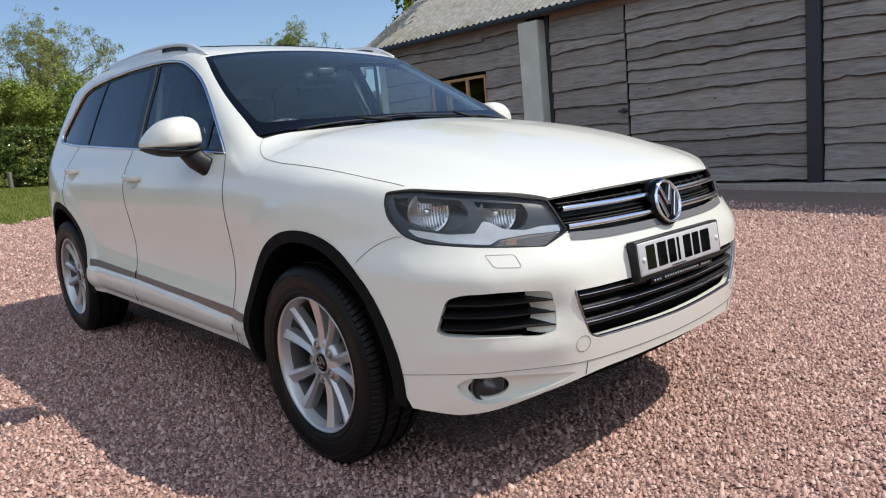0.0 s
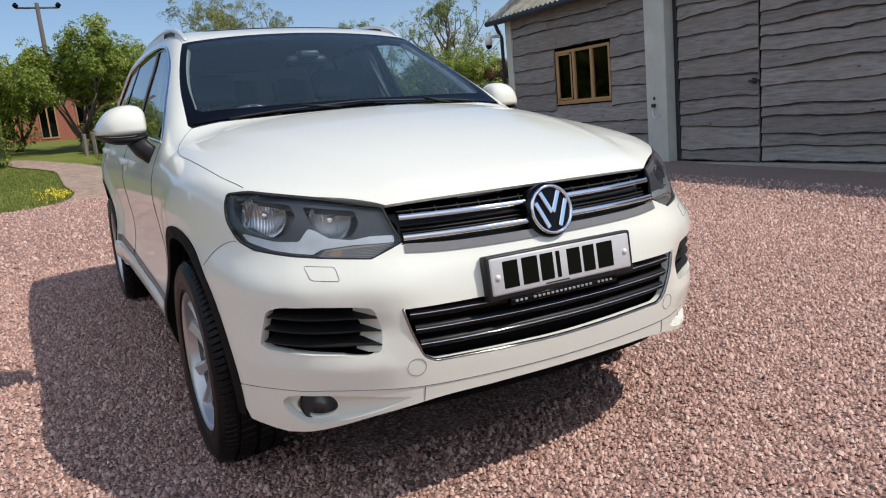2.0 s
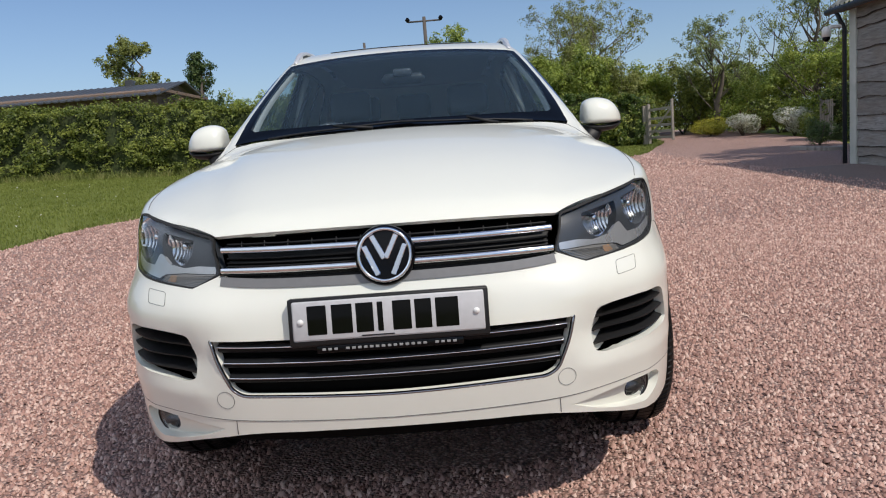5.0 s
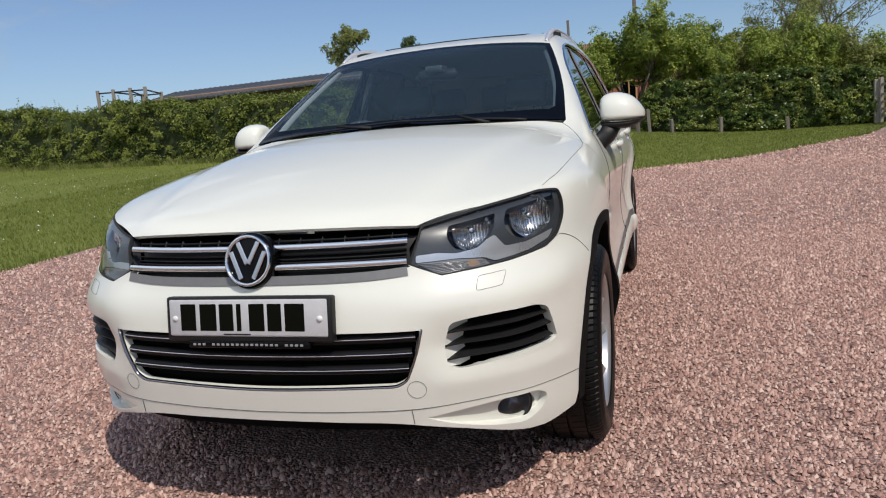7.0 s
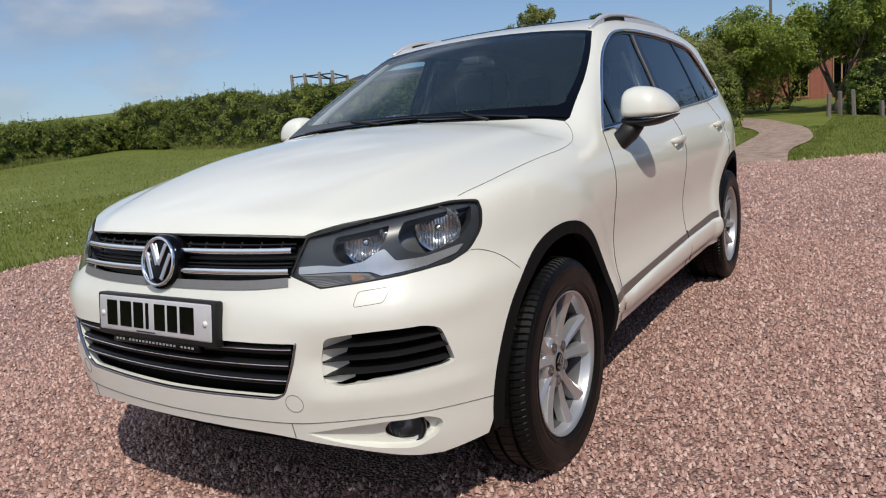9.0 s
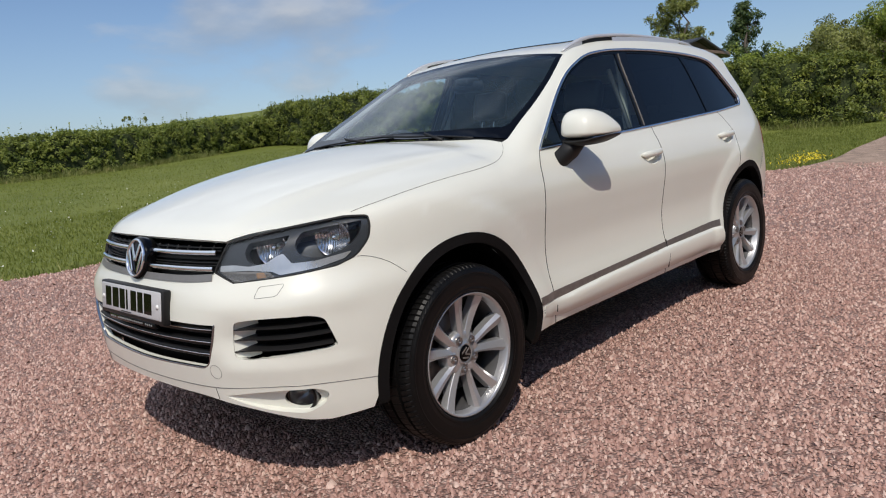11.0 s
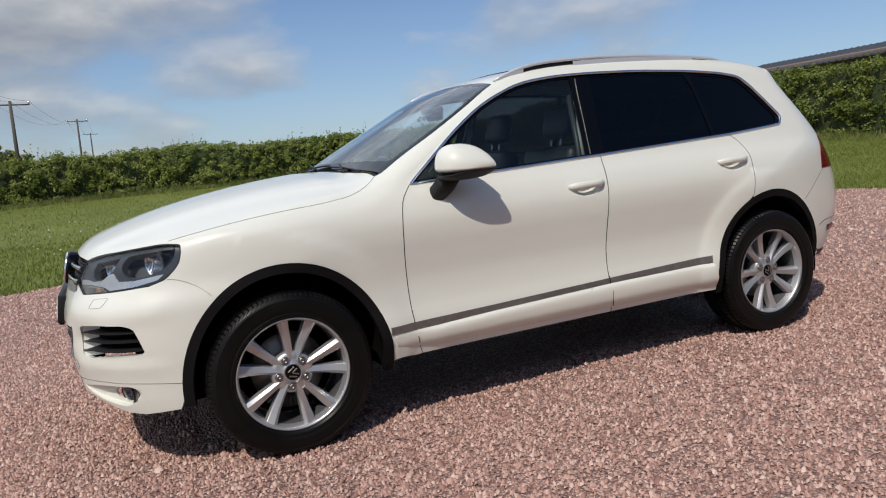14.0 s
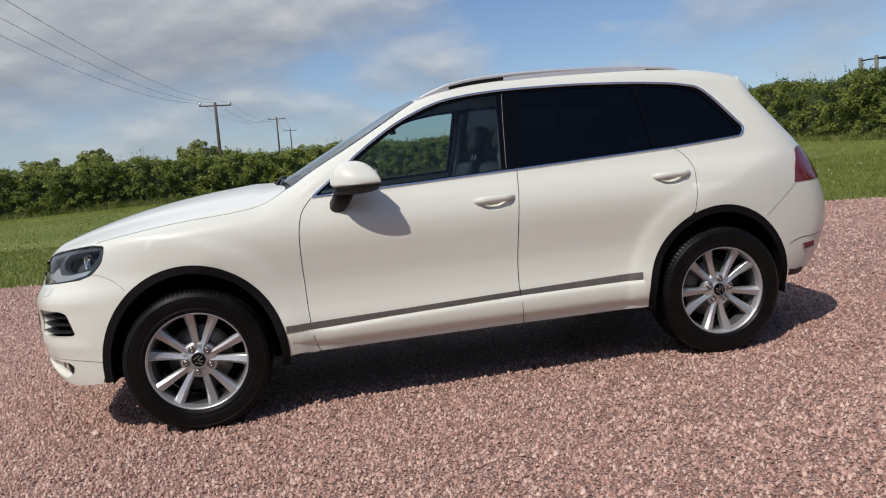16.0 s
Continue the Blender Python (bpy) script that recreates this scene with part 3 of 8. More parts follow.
low_half = np.concatenate([to(NOSE, FRONT, SPLIT), to(NOSE, SIDE, smooth_line([(0.62, 0.432), (0.52, 0.424), (0.43, 0.414)], 8)), to(NOSE, SIDE, np.array([(0.452, 0.36), (0.475, 0.305)])),
                           to(NOSE, FRONT, smooth_line([(0.80, 0.292), (0.74, 0.303), (0.66, 0.328), (0.58, 0.352), (0.45, 0.378), (0.25, 0.386), (0.0, 0.388)], 20))])
valance = np.concatenate([low_half, (low_half[1:-1] * (-1, 1))[::-1]])
# wedge-shaped fog lamp recess, with the lamp at its outer end
FOG = [(0.744 + 0.050 * math.cos(a), 0.374 + 0.038 * math.sin(a)) for a in np.linspace(0, 2 * math.pi, 20, endpoint=False)]
FOG_N = to(NOSE, FRONT, FOG)
RECESS_N = to(NOSE, FRONT, rounded([(0.500, 0.396), (0.60, 0.410), (0.70, 0.420), (0.79, 0.418), (0.815, 0.396), (0.803, 0.358), (0.758, 0.326), (0.66, 0.342), (0.575, 0.366)], [0.006, 0.05, 0.05, 0.03, 0.03, 0.03, 0.03, 0.05, 0.05]))
low_part = panel("lower_bumper", NOSE, valance, PAINT, car, "white lower bumper strip with recessed fog lamps", holes=[RECESS_N, RECESS_N * (-1, 1)], step=0.02, lip=0.03)


def sunk(p, n):
    return p - n * (0.026 * np.clip((np.abs(p[:, 1]) - 0.50) / 0.16, 0, 1))[:, None]


for mir in (False, True):
    panel("fog_recess", NOSE, RECESS_N, PAINT, low_part, "sunken panel round the fog lamp", holes=[FOG_N], step=0.02, lift=-0.001, lip=0.01, mirror=mir, press=sunk)
    ribbon("apron_seam", FRONT, np.array([(0.462, 0.424), (0.464, 0.380)]), GAP, low_part, width=0.0018, mirror=mir)
split_half = np.concatenate([to(NOSE, FRONT, SPLIT), to(NOSE, SIDE, smooth_line([(0.62, 0.432), (0.52, 0.424), (0.43, 0.414)], 8))])
ribbon("bumper_seam", NOSE, np.concatenate([(split_half * (-1, 1))[::-1], split_half[1:]]), GAP, car, width=0.0014)

# behind the openings: a near-black sheet in place of their deep shade
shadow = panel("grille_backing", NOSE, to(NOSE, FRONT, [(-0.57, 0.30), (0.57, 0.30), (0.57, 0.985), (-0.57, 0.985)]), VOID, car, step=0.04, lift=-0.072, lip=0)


def slat(name, chart_line, mat, parent, w, high, label="", lift=0.0, mirror=False):
    return ribbon(name, FRONT, chart_line, mat, parent, label, width=w, high=high, lift=lift, mirror=mirror)


GRILLE = np.concatenate([BONNET_NOSE - (0, 0.006), [(0.470, 0.890)], GRILLE_BOT[::-1]])
GRILLE = np.concatenate([GRILLE, (GRILLE[1:-1] * (-1, 1))[::-1]])
grille = panel("grille", NOSE, to(NOSE, FRONT, GRILLE), BLACK, car, "black grille with chrome bars", step=0.03, lift=-0.045, lip=0.0)
for z, bow in ((0.904, 0.002), (0.850, 0.0)):
    for s in (-1, 1):
        line = np.array([(s * y, z + bow * y) for y in np.linspace(0.06, 0.468, 12)])
        slat("chrome_bar", line, CHROME, grille, 0.017, 0.010, "bright chrome grille bar", lift=-0.003)
for z in (0.929, 0.917, 0.887, 0.874, 0.864, 0.838):
    line = np.array([(y, z) for y in np.linspace(-0.465, 0.465, 24)])
    slat("grille_slat", line, BLACK, grille, 0.006, 0.016, lift=-0.036)
for y in np.linspace(-0.42, 0.42, 13):
    slat("grille_rib", np.array([(y, 0.912), (y, 0.938)]), BLACK, grille, 0.004, 0.012, lift=-0.034)
ribbon("shelf_strip", FRONT, np.concatenate([(GRILLE_BOT * (-1, 1))[::-1], GRILLE_BOT[1:]]) * (0.985, 1) - (0, 0.011), SHELFGREY, grille, "satin grey strip under the grille", width=0.026, lift=0.0045)

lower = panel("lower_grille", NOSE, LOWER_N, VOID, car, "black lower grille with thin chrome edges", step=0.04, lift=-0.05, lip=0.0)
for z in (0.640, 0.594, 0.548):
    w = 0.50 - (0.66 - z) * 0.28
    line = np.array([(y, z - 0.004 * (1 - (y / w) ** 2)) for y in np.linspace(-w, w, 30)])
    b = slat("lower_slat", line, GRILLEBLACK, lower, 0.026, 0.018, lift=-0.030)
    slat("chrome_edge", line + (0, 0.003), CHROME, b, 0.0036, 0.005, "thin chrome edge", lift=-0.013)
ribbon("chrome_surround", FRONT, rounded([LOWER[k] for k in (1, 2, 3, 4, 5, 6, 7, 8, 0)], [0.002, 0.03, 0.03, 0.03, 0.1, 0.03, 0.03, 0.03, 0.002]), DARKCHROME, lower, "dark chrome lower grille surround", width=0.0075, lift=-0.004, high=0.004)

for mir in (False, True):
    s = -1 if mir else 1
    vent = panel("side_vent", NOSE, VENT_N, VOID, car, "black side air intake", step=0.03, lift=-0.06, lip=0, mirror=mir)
    ramp_line = [(0.568, 0.60), (0.573, 0.543), (0.61, 0.534), (0.642, 0.537), (0.642, 0.682), (0.584, 0.674)]
    panel("vent_ramp", NOSE, to(NOSE, FRONT, ramp_line), PAINT, vent, "white painted ramp at the intake's inner end", step=0.012, lip=0, mirror=mir,
          press=lambda p, n: pressed(p, n) - n * (0.004 + 0.050 * np.clip((np.abs(p[:, 1]) - 0.570) / 0.072, 0, 1))[:, None])
    for z0, z1, y0 in ((0.643, 0.648, 0.578), (0.603, 0.611, 0.574), (0.563, 0.572, 0.572)):
        ys = np.linspace(y0, 0.842, 14)
        p = FRONT.place(np.array([(y, z0 + (z1 - z0) * (y - y0) / (0.842 - y0)) for y in ys]))
        p = pressed(p, normals(p))
        n = normals(p)
        bm = bmesh.new()
        rows = []
        for k, (q, m) in enumerate(zip(p, n)):
            f = min(1.0, k / 3)
            h = 0.001 + 0.013 * f
            out, back = q - m * (0.002 + 0.006 * f), q - m * (0.012 + 0.04 * f)
            rows.append([bm.verts.new((c[0], c[1] * s, c[2] + dz)) for c, dz in ((out, 0.0016), (out, -0.0022), (back, -h * 0.5), (back, h))])
        for a, b in zip(rows, rows[1:]):
            for k in range(4):
                bm.faces.new((a[k], a[(k + 1) % 4], b[(k + 1) % 4], b[k]))
        bm.faces.new(rows[0])
        bm.faces.new(rows[-1][::-1])
        bmesh.ops.recalc_face_normals(bm, faces=bm.faces)
        part("vent_blade", bm, BLACK, vent, "black blade with a pointed end", smooth=False)
    # washer cover and towing cap: thin lines on the bumper
    for line in (rounded([(0.655, 0.787), (0.725, 0.792), (0.718, 0.755), (0.652, 0.750)], 0.008), [(0.484 + 0.026 * math.cos(a), 0.488 + 0.026 * math.sin(a)) for a in np.linspace(0, 2 * math.pi, 24, endpoint=False)]):
        p = FRONT.place(dense(line, 0.008))
        p = pressed(p, normals(p))
        bm = bmesh.new()
        q = [Vector(c) + Vector(m) * 0.0006 for c, m in zip(p * (1, s, 1), normals(p) * (1, s, 1))]
        tube(bm, q + q[:1], 0.0006, 5)
        part("cover_outline", bm, GAP, bumper_part)
    # fog lamp
    c = FRONT.place(np.array([(0.744, 0.374)]))[0]
    n = normals(c[None])[0]
    c = c - n * 0.012
    m = Matrix.Translation(Vector((c[0], c[1] * s, c[2])) - Vector((n[0], n[1] * s, n[2])) * 0.028) @ Vector((n[0] * 0.85 + 0.3, n[1] * s * 0.7, n[2])).to_track_quat("Y", "Z").to_matrix().to_4x4()
    bm = bmesh.new()
    lathe(bm, [(0.058, -0.04), (0.058, -0.002), (0.050, 0.006), (0.046, 0.0), (0.040, -0.03), (0.0, -0.045)], 28)
    bmesh.ops.transform(bm, matrix=m, verts=bm.verts)
    fog = part("fog_lamp", bm, FOGBOWL, car, "round fog lamp with clear glass")
    bm = bmesh.new()
    lathe(bm, [(0.046, 0.002), (0.035, 0.009), (0.018, 0.013), (0.0005, 0.014)], 28)
    bmesh.ops.transform(bm, matrix=m, verts=bm.verts)
    part("fog_glass", bm, LENS, fog)
    bm = bmesh.new()
    lathe(bm, [(0.047, -0.002), (0.049, 0.006), (0.056, 0.004), (0.058, -0.03)], 28)
    bmesh.ops.transform(bm, matrix=m, verts=bm.verts)
    part("fog_ring", bm, GLOSS, fog, "black bezel")

    # headlamp: dark bowl, reflectors, silver shelf, amber, then the glass
    lamp = panel("headlamp", NOSE, LAMP_N, LAMPBOWL, car, "dark headlamp with two round reflectors behind clear glass", step=0.03, lift=-0.085, lip=-0.078, mirror=mir)
    cover = panel("lamp_glass", NOSE, LAMP_N, LENS, lamp, "clear lamp glass", step=0.03, lift=-0.002, lip=0, mirror=mir)
    cover.visible_shadow = False
    ring = panel("lamp_edge", NOSE, to(NOSE, FRONT, LAMP_R), SEAM, lamp, "black lamp edge", holes=[inset(LAMP_N, 0.0050)], step=0.02, lift=-0.0008, lip=0.010, mirror=mir)
    holes = [rounded([(0.722, 0.964), (0.784, 0.975), (0.842, 0.978), (0.850, 0.935), (0.834, 0.886), (0.786, 0.864), (0.742, 0.882), (0.721, 0.920)], [0.008, 0.03, 0.006, 0.03, 0.03, 0.03, 0.03, 0.03]),
             rounded([(0.574, 0.938), (0.694, 0.958), (0.699, 0.918), (0.680, 0.878), (0.638, 0.858), (0.594, 0.870), (0.573, 0.905)], [0.006, 0.006, 0.03, 0.03, 0.03, 0.03, 0.03])]
    panel("lamp_bezel", NOSE, LAMP_N, BEZEL, lamp, "dark slate lamp bezel", holes=[to(NOSE, FRONT, h) for h in holes], step=0.025, lift=-0.013, lip=0.03, mirror=mir)
    for (y, z), r in (((0.788, 0.922), 0.066), ((0.637, 0.906), 0.061)):
        c = FRONT.place(np.array([(y, z)]))[0]
        n = normals(c[None])[0]
        m = Matrix.Translation((c[0] - 0.050, (c[1] - n[1] * 0.022) * s, c[2] - 0.002)) @ Vector((1.0, 0.55 * s, 0.02)).to_track_quat("Y", "Z").to_matrix().to_4x4()
        bm = bmesh.new()
        lathe(bm, [(r, 0.0), (r * 0.93, -0.004), (r * 0.8, -0.016), (r * 0.55, -0.029), (r * 0.25, -0.037), (0.004, -0.039)], 36)
        bmesh.ops.transform(bm, matrix=m, verts=bm.verts)
        refl = part("reflector", bm, REFLECT, lamp, "chrome reflector bowl")
        bm = bmesh.new()
        lathe(bm, [(0.012, -0.038), (0.012, -0.012), (0.008, -0.006), (0.0005, -0.005)], 16)
        bmesh.ops.transform(bm, matrix=m, verts=bm.verts)
        part("bulb_cap", bm, CHROME, refl)
        for k in range(14):
            u = -0.92 + k * 1.84 / 13
            w_ = math.sqrt(1 - u * u)
            bm = bmesh.new()
            tube(bm, [m @ Vector((u * r * 0.93, -0.040 * (1 - (u * u + v * v * w_ * w_)) - 0.001, v * w_ * r * 0.95)) for v in (-0.9, -0.5, 0, 0.5, 0.9)], 0.0024, 5)
            part("reflector_flute", bm, DIMCHROME, refl)
    shelf = [(0.492, 0.862), (0.55, 0.864), (0.60, 0.857), (0.655, 0.865), (0.684, 0.888), (0.698, 0.894), (0.712, 0.876), (0.725, 0.858), (0.78, 0.858), (0.842, 0.876), (0.832, 0.853), (0.785, 0.834), (0.700, 0.823), (0.675, 0.836), (0.60, 0.843), (0.492, 0.842)]
    panel("silver_shelf", NOSE, to(NOSE, FRONT, rounded(shelf, 0.006)), SHELF, lamp, "pale grey lamp shelf", step=0.02, lift=-0.009, lip=0.012, mirror=mir)
    blinker = panel("indicator", NOSE, to(NOSE, FRONT, rounded([(0.494, 0.840), (0.60, 0.841), (0.668, 0.834), (0.688, 0.818), (0.568, 0.801)], 0.004)), SHELL_CLEAR, lamp, "clear ribbed indicator", step=0.02, lift=-0.010, lip=0.01, mirror=mir)
    panel("amber_bulb", NOSE, to(NOSE, FRONT, rounded([(0.628, 0.834), (0.652, 0.834), (0.664, 0.818), (0.634, 0.816)], 0.005)), AMBER, blinker, "amber indicator bulb", step=0.02, lift=-0.0075, lip=0.004, mirror=mir)
    for k in range(8):
        f = k / 7
        ribbon("indicator_rib", FRONT, np.array([(0.500 + f * 0.062, 0.838 - f * 0.032), (0.676, 0.830 - f * 0.010)]), SHELL_CLEAR, blinker, width=0.0016, lift=-0.0090, high=0.002, mirror=mir)

    # doors, wings and sides
    ribbon("bonnet_seam", TOP, BONNET_SIDE, GAP, car, mirror=mir, width=0.0011)
    ribbon("bumper_seam", NOSE, np.concatenate([to(NOSE, SIDE, SEAM_UP), to(NOSE, FRONT, np.array(LAMP[6:7]))]), GAP, car, mirror=mir, width=0.0013)
    ribbon("door_seam", SIDE, DOOR_FRONT, SEAM, car, mirror=mir, width=0.0032)
    ribbon("door_seam", SIDE, DOOR_MID, SEAM, car, mirror=mir, width=0.0032)
    ribbon("door_seam", SIDE, DOOR_REAR, SEAM, car, mirror=mir, width=0.0018)
    belt_pts = lambda x0, x1: np.array([(x, float(BELT(x))) for x in np.linspace(x0, x1, 8)[1:-1]])
    front_door = np.concatenate([DOOR_FRONT, DOOR_MID[::-1], belt_pts(-1.768, -0.655)])
    cup = lambda x, z: [(x + 0.078 * math.cos(a), z - 0.012 + 0.040 * math.sin(a) * (1.0 if math.sin(a) < 0 else 0.6)) for a in np.linspace(0, 2 * math.pi, 26, endpoint=False)]
    cup_f, cup_r = cup(-1.61, 1.016), cup(-2.63, 1.046)
    door_f = panel("front_door", SIDE, front_door, PAINT, car, "white front door", mirror=mir, holes=[cup_f])
    rear_arc = np.array([q for q in sweep(R_HUB, ARCH, ARCH_H, 0, 90, 30) if q[0] > DOOR_REAR[-1, 0] + 0.01])
    rear_door = np.concatenate([DOOR_MID, [(R_HUB[0] + ARCH, Z_SILL)], rear_arc, DOOR_REAR[::-1], belt_pts(-2.69, -1.768)])
    door_r = panel("rear_door", SIDE, rear_door, PAINT, car, "white rear door", mirror=mir, holes=[cup_r])
    for door, line, (hx, hz) in ((door_f, cup_f, (-1.61, 1.004)), (door_r, cup_r, (-2.63, 1.034))):
        def dished(p, n):
            r = np.clip(((p[:, 0] - hx) / 0.078) ** 2 + ((p[:, 2] - hz) / 0.037) ** 2, 0, 1)
            return p - n * (0.032 * (1 - r))[:, None]
        handle = panel("handle_cup", SIDE, line, PAINT, door, "dished white handle recess", step=0.009, lip=0, mirror=mir, press=dished)
        xs = np.linspace(0.112, -0.112, 19)
        p = SIDE.place(np.array([(hx + x, hz + 0.020 - x * 0.03) for x in xs]))
        bm = bmesh.new()
        rows = []
        for k, q in enumerate(p):
            e = 1 - abs(xs[k] / 0.114) ** 8
            w, d, off = 0.005 + 0.0135 * e, 0.004 + 0.009 * e, 0.002 + 0.024 * (1 - abs(xs[k] / 0.113) ** 4)
            rows.append([bm.verts.new((q[0], (q[1] + off + d * math.cos(a)) * s, q[2] + w * math.sin(a))) for a in np.linspace(0, 2 * math.pi, 10, endpoint=False)])
        for a, b in zip(rows, rows[1:]):
            for k in range(10):
                bm.faces.new((a[k], a[(k + 1) % 10], b[(k + 1) % 10], b[k]))
        bm.faces.new(rows[0])
        bm.faces.new(rows[-1])
        bmesh.ops.recalc_face_normals(bm, faces=bm.faces)
        part("door_handle", bm, PAINT, door, "white pull handle")
    near_to = lambda q: int(np.argmin(np.hypot(*(np.array(LAMP_R) - q).T)))
    lamp_side = [LAMP[2], *LAMP_R[near_to(LAMP[2]):near_to(LAMP[6]) + 1], LAMP[6]]
    wing3 = np.concatenate([SIDE.place(np.array(sweep(F_HUB, ARCH, ARCH_H, 50, 180, 30) + [(-ARCH, Z_SILL)])), SIDE.place(DOOR_FRONT[::-1]),
                            TOP.place(np.array([(-0.556, 0.765)])), TOP.place(BONNET_SIDE[::-1]), FRONT.place(dense(lamp_side, 0.012, False)), SIDE.place(SEAM_UP[::-1])])
    panel("wing", EDGE, EDGE.flat(wing3), PAINT, car, "white front wing", mirror=mir, step=0.026)
    # quarter panel: from the rear door round to the tail lamp
    rear_arc2 = [q for q in sweep(R_HUB, ARCH, ARCH_H, 90, 180, 30) if q[0] < -2.75] 
    first = [q for q in sweep(R_HUB, ARCH, ARCH_H, 60, 90, 12) if q[0] < DOOR_REAR[-1, 0] + 0.01]
    quarter = np.concatenate([DOOR_REAR, first, rear_arc2, [(-3.352, 0.55), (-3.40, 0.62), (-3.46, 0.72), (-3.50, 0.85), (-3.52, 0.93), (-3.42, 0.93), (-3.44, 1.02), (-3.47, 1.12), (-3.375, 1.27), (-3.255, 1.42), (-3.165, 1.50)], OPENING[(OPENING[:, 0] < -2.72) & (OPENING[:, 1] < 1.50)]])
    panel("quarter_panel", SIDE, quarter, PAINT, car, "white rear quarter panel", mirror=mir)
    # frame over the doors: from the pillar's foot along the roof to the tail
    upper = OPENING[:int(np.argmax((OPENING[:, 0] < -2.9) & (OPENING[:, 1] < 1.50))) + 1]
    frame3 = np.concatenate([SIDE.place(np.array([(-0.655, 1.126)])), SIDE.place(upper[1:]), SIDE.place(np.array([(-3.165, 1.50)])),
                             TOP.place(np.array([(-3.22, 0.535)])), TOP.place(ROOF_HALF[9:29][::-1]), TOP.place(SCREEN_HALF[20:34][::-1]), TOP.place(np.array([(-0.556, 0.765)]))])
    panel("door_frame", EDGE, EDGE.flat(frame3), PAINT, car, "white pillar and roof edge", mirror=mir, step=0.03)
    joint3 = np.concatenate([SIDE.place(np.array([(-3.10, 1.48), (-3.185, 1.465)])), TOP.place(np.array([(-3.245, 0.51), (-3.14, 0.52)]))])
    panel("spoiler_joint", EDGE, EDGE.flat(joint3), PAINT, car, "white joint at the roof corner", mirror=mir, step=0.02, lift=-0.003, lip=0)
    # windows
    low_z = lambda x: float(BELT(x)) + 0.016
    W1 = rounded([(-0.905, low_z(-0.905)), (-0.925, 1.312), (-1.16, 1.464), (-1.40, 1.557), (-1.62, 1.584), (-1.735, 1.588), (-1.685, low_z(-1.685))], [0.01, 0.01, 0.1, 0.1, 0.1, 0.01, 0.01])
    W0 = [(-0.70, low_z(-0.70)), (-0.885, 1.285), (-0.88, low_z(-0.88))]
    W2 = rounded([(-1.800, low_z(-1.800)), (-1.865, 1.592), (-2.2, 1.589), (-2.525, 1.571), (-2.555, 1.50), (-2.573, low_z(-2.573))], 0.01)
    W3 = rounded([(-2.60, low_z(-2.60)), (-2.575, 1.566), (-2.80, 1.545), (-2.91, 1.520), (-2.965, 1.475), (-3.12, 1.275), (-3.10, 1.243)], [0.01, 0.02, 0.05, 0.05, 0.05, 0.03, 0.02])
    panel("window_frame", SIDE, OPENING, GLOSS, car, "gloss black window surround", holes=[W0, W1, W2, W3], step=0.04, lift=-0.008, lip=0.008, mirror=mir)
    for nm, w_, mt, lb in (("quarter_light", W0, SIDEGLASS, "small front corner window"), ("front_window", W1, SIDEGLASS, "clear front door window"), ("rear_window", W2, PRIVACY, "dark tinted rear door window"), ("rear_quarter_window", W3, PRIVACY, "dark tinted rear quarter window")):
        panel(nm, SIDE, w_, mt, car, lb, step=0.06, lift=-0.012, lip=0, mirror=mir)
    ribbon("chrome_window_trim", SIDE, OPENING, CHROME, car, "thin chrome window surround", width=0.013, lift=0.001, high=0.005, closed=True, mirror=mir)
    ribbon("pillar_strip", SIDE, np.array([(-1.712, low_z(-1.712)), (-1.74, 1.40), (-1.768, 1.586)]), SATIN_DARK, car, "thin satin strip behind the front window", width=0.0022, lift=-0.005, high=0.003, mirror=mir)
    # sill strip and sill underside
    strip = [(-0.455, 0.492), (-0.60, 0.492), (-1.0, 0.500), (-1.70, 0.518), (-2.408, 0.535), (-2.402, 0.494), (-1.7, 0.490), (-1.0, 0.472), (-0.80, 0.464), (-0.68, 0.458), (-0.455, 0.458)]
    panel("sill_strip", SIDE, strip, SATIN_DARK, car, "dull satin chrome sill strip", step=0.03, lift=0.004, lip=0.012, mirror=mir)
    # sill cover: stands a little proud under the strip, with the door joints running over it
    cover_line = [(-0.472, 0.452), (-0.70, 0.458), (-1.0, 0.470), (-1.70, 0.489), (-2.405, 0.494), (-2.425, 0.42), (-2.43, 0.340), (-1.7, 0.336), (-0.49, 0.336)]
    top_of = spline([-0.47, -0.70, -1.0, -1.70, -2.41], [0.455, 0.458, 0.470, 0.489, 0.494])

    def swollen(p, n):
        f = np.clip((top_of(p[:, 0]) - p[:, 2]) / 0.030, 0, 1)
        turn = (1 - np.clip((p[:, 2] - 0.330) / 0.085, 0, 1)) ** 2
        return p + n * (0.003 + 0.016 * np.clip((-0.50 - p[:, 0]) / 0.2, 0, 1) * np.sqrt(1 - (1 - f) ** 2) - 0.042 * turn)[:, None]
    panel("sill_cover", SIDE, rounded(cover_line, 0.012), PAINT, car, "white sill cover with road dirt", step=0.009, lip=0.014, mirror=mir, press=swollen)
    for line, up_ in ((DOOR_FRONT, 0.0125), (DOOR_MID, 0.0195)):
        ribbon("door_seam", SIDE, line[(line[:, 1] < 0.46) & (line[:, 1] > 0.37)], SEAM, car, mirror=mir, width=0.0028, lift=up_)
    ribbon("door_seam", SIDE, np.array([(-1.7045, 0.528), (-1.7045, 0.484)]), SEAM, car, mirror=mir, width=0.0034, lift=0.0065)
    # arch trims
    for hub, nm in ((F_HUB, "front_arch_trim"), (R_HUB, "rear_arch_trim")):
        a0, a1 = (-6, 189) if hub is F_HUB else (-6, 186)
        ring_o = sweep(hub, ARCH + 0.002, ARCH_H + 0.002, a0, a1, 46)
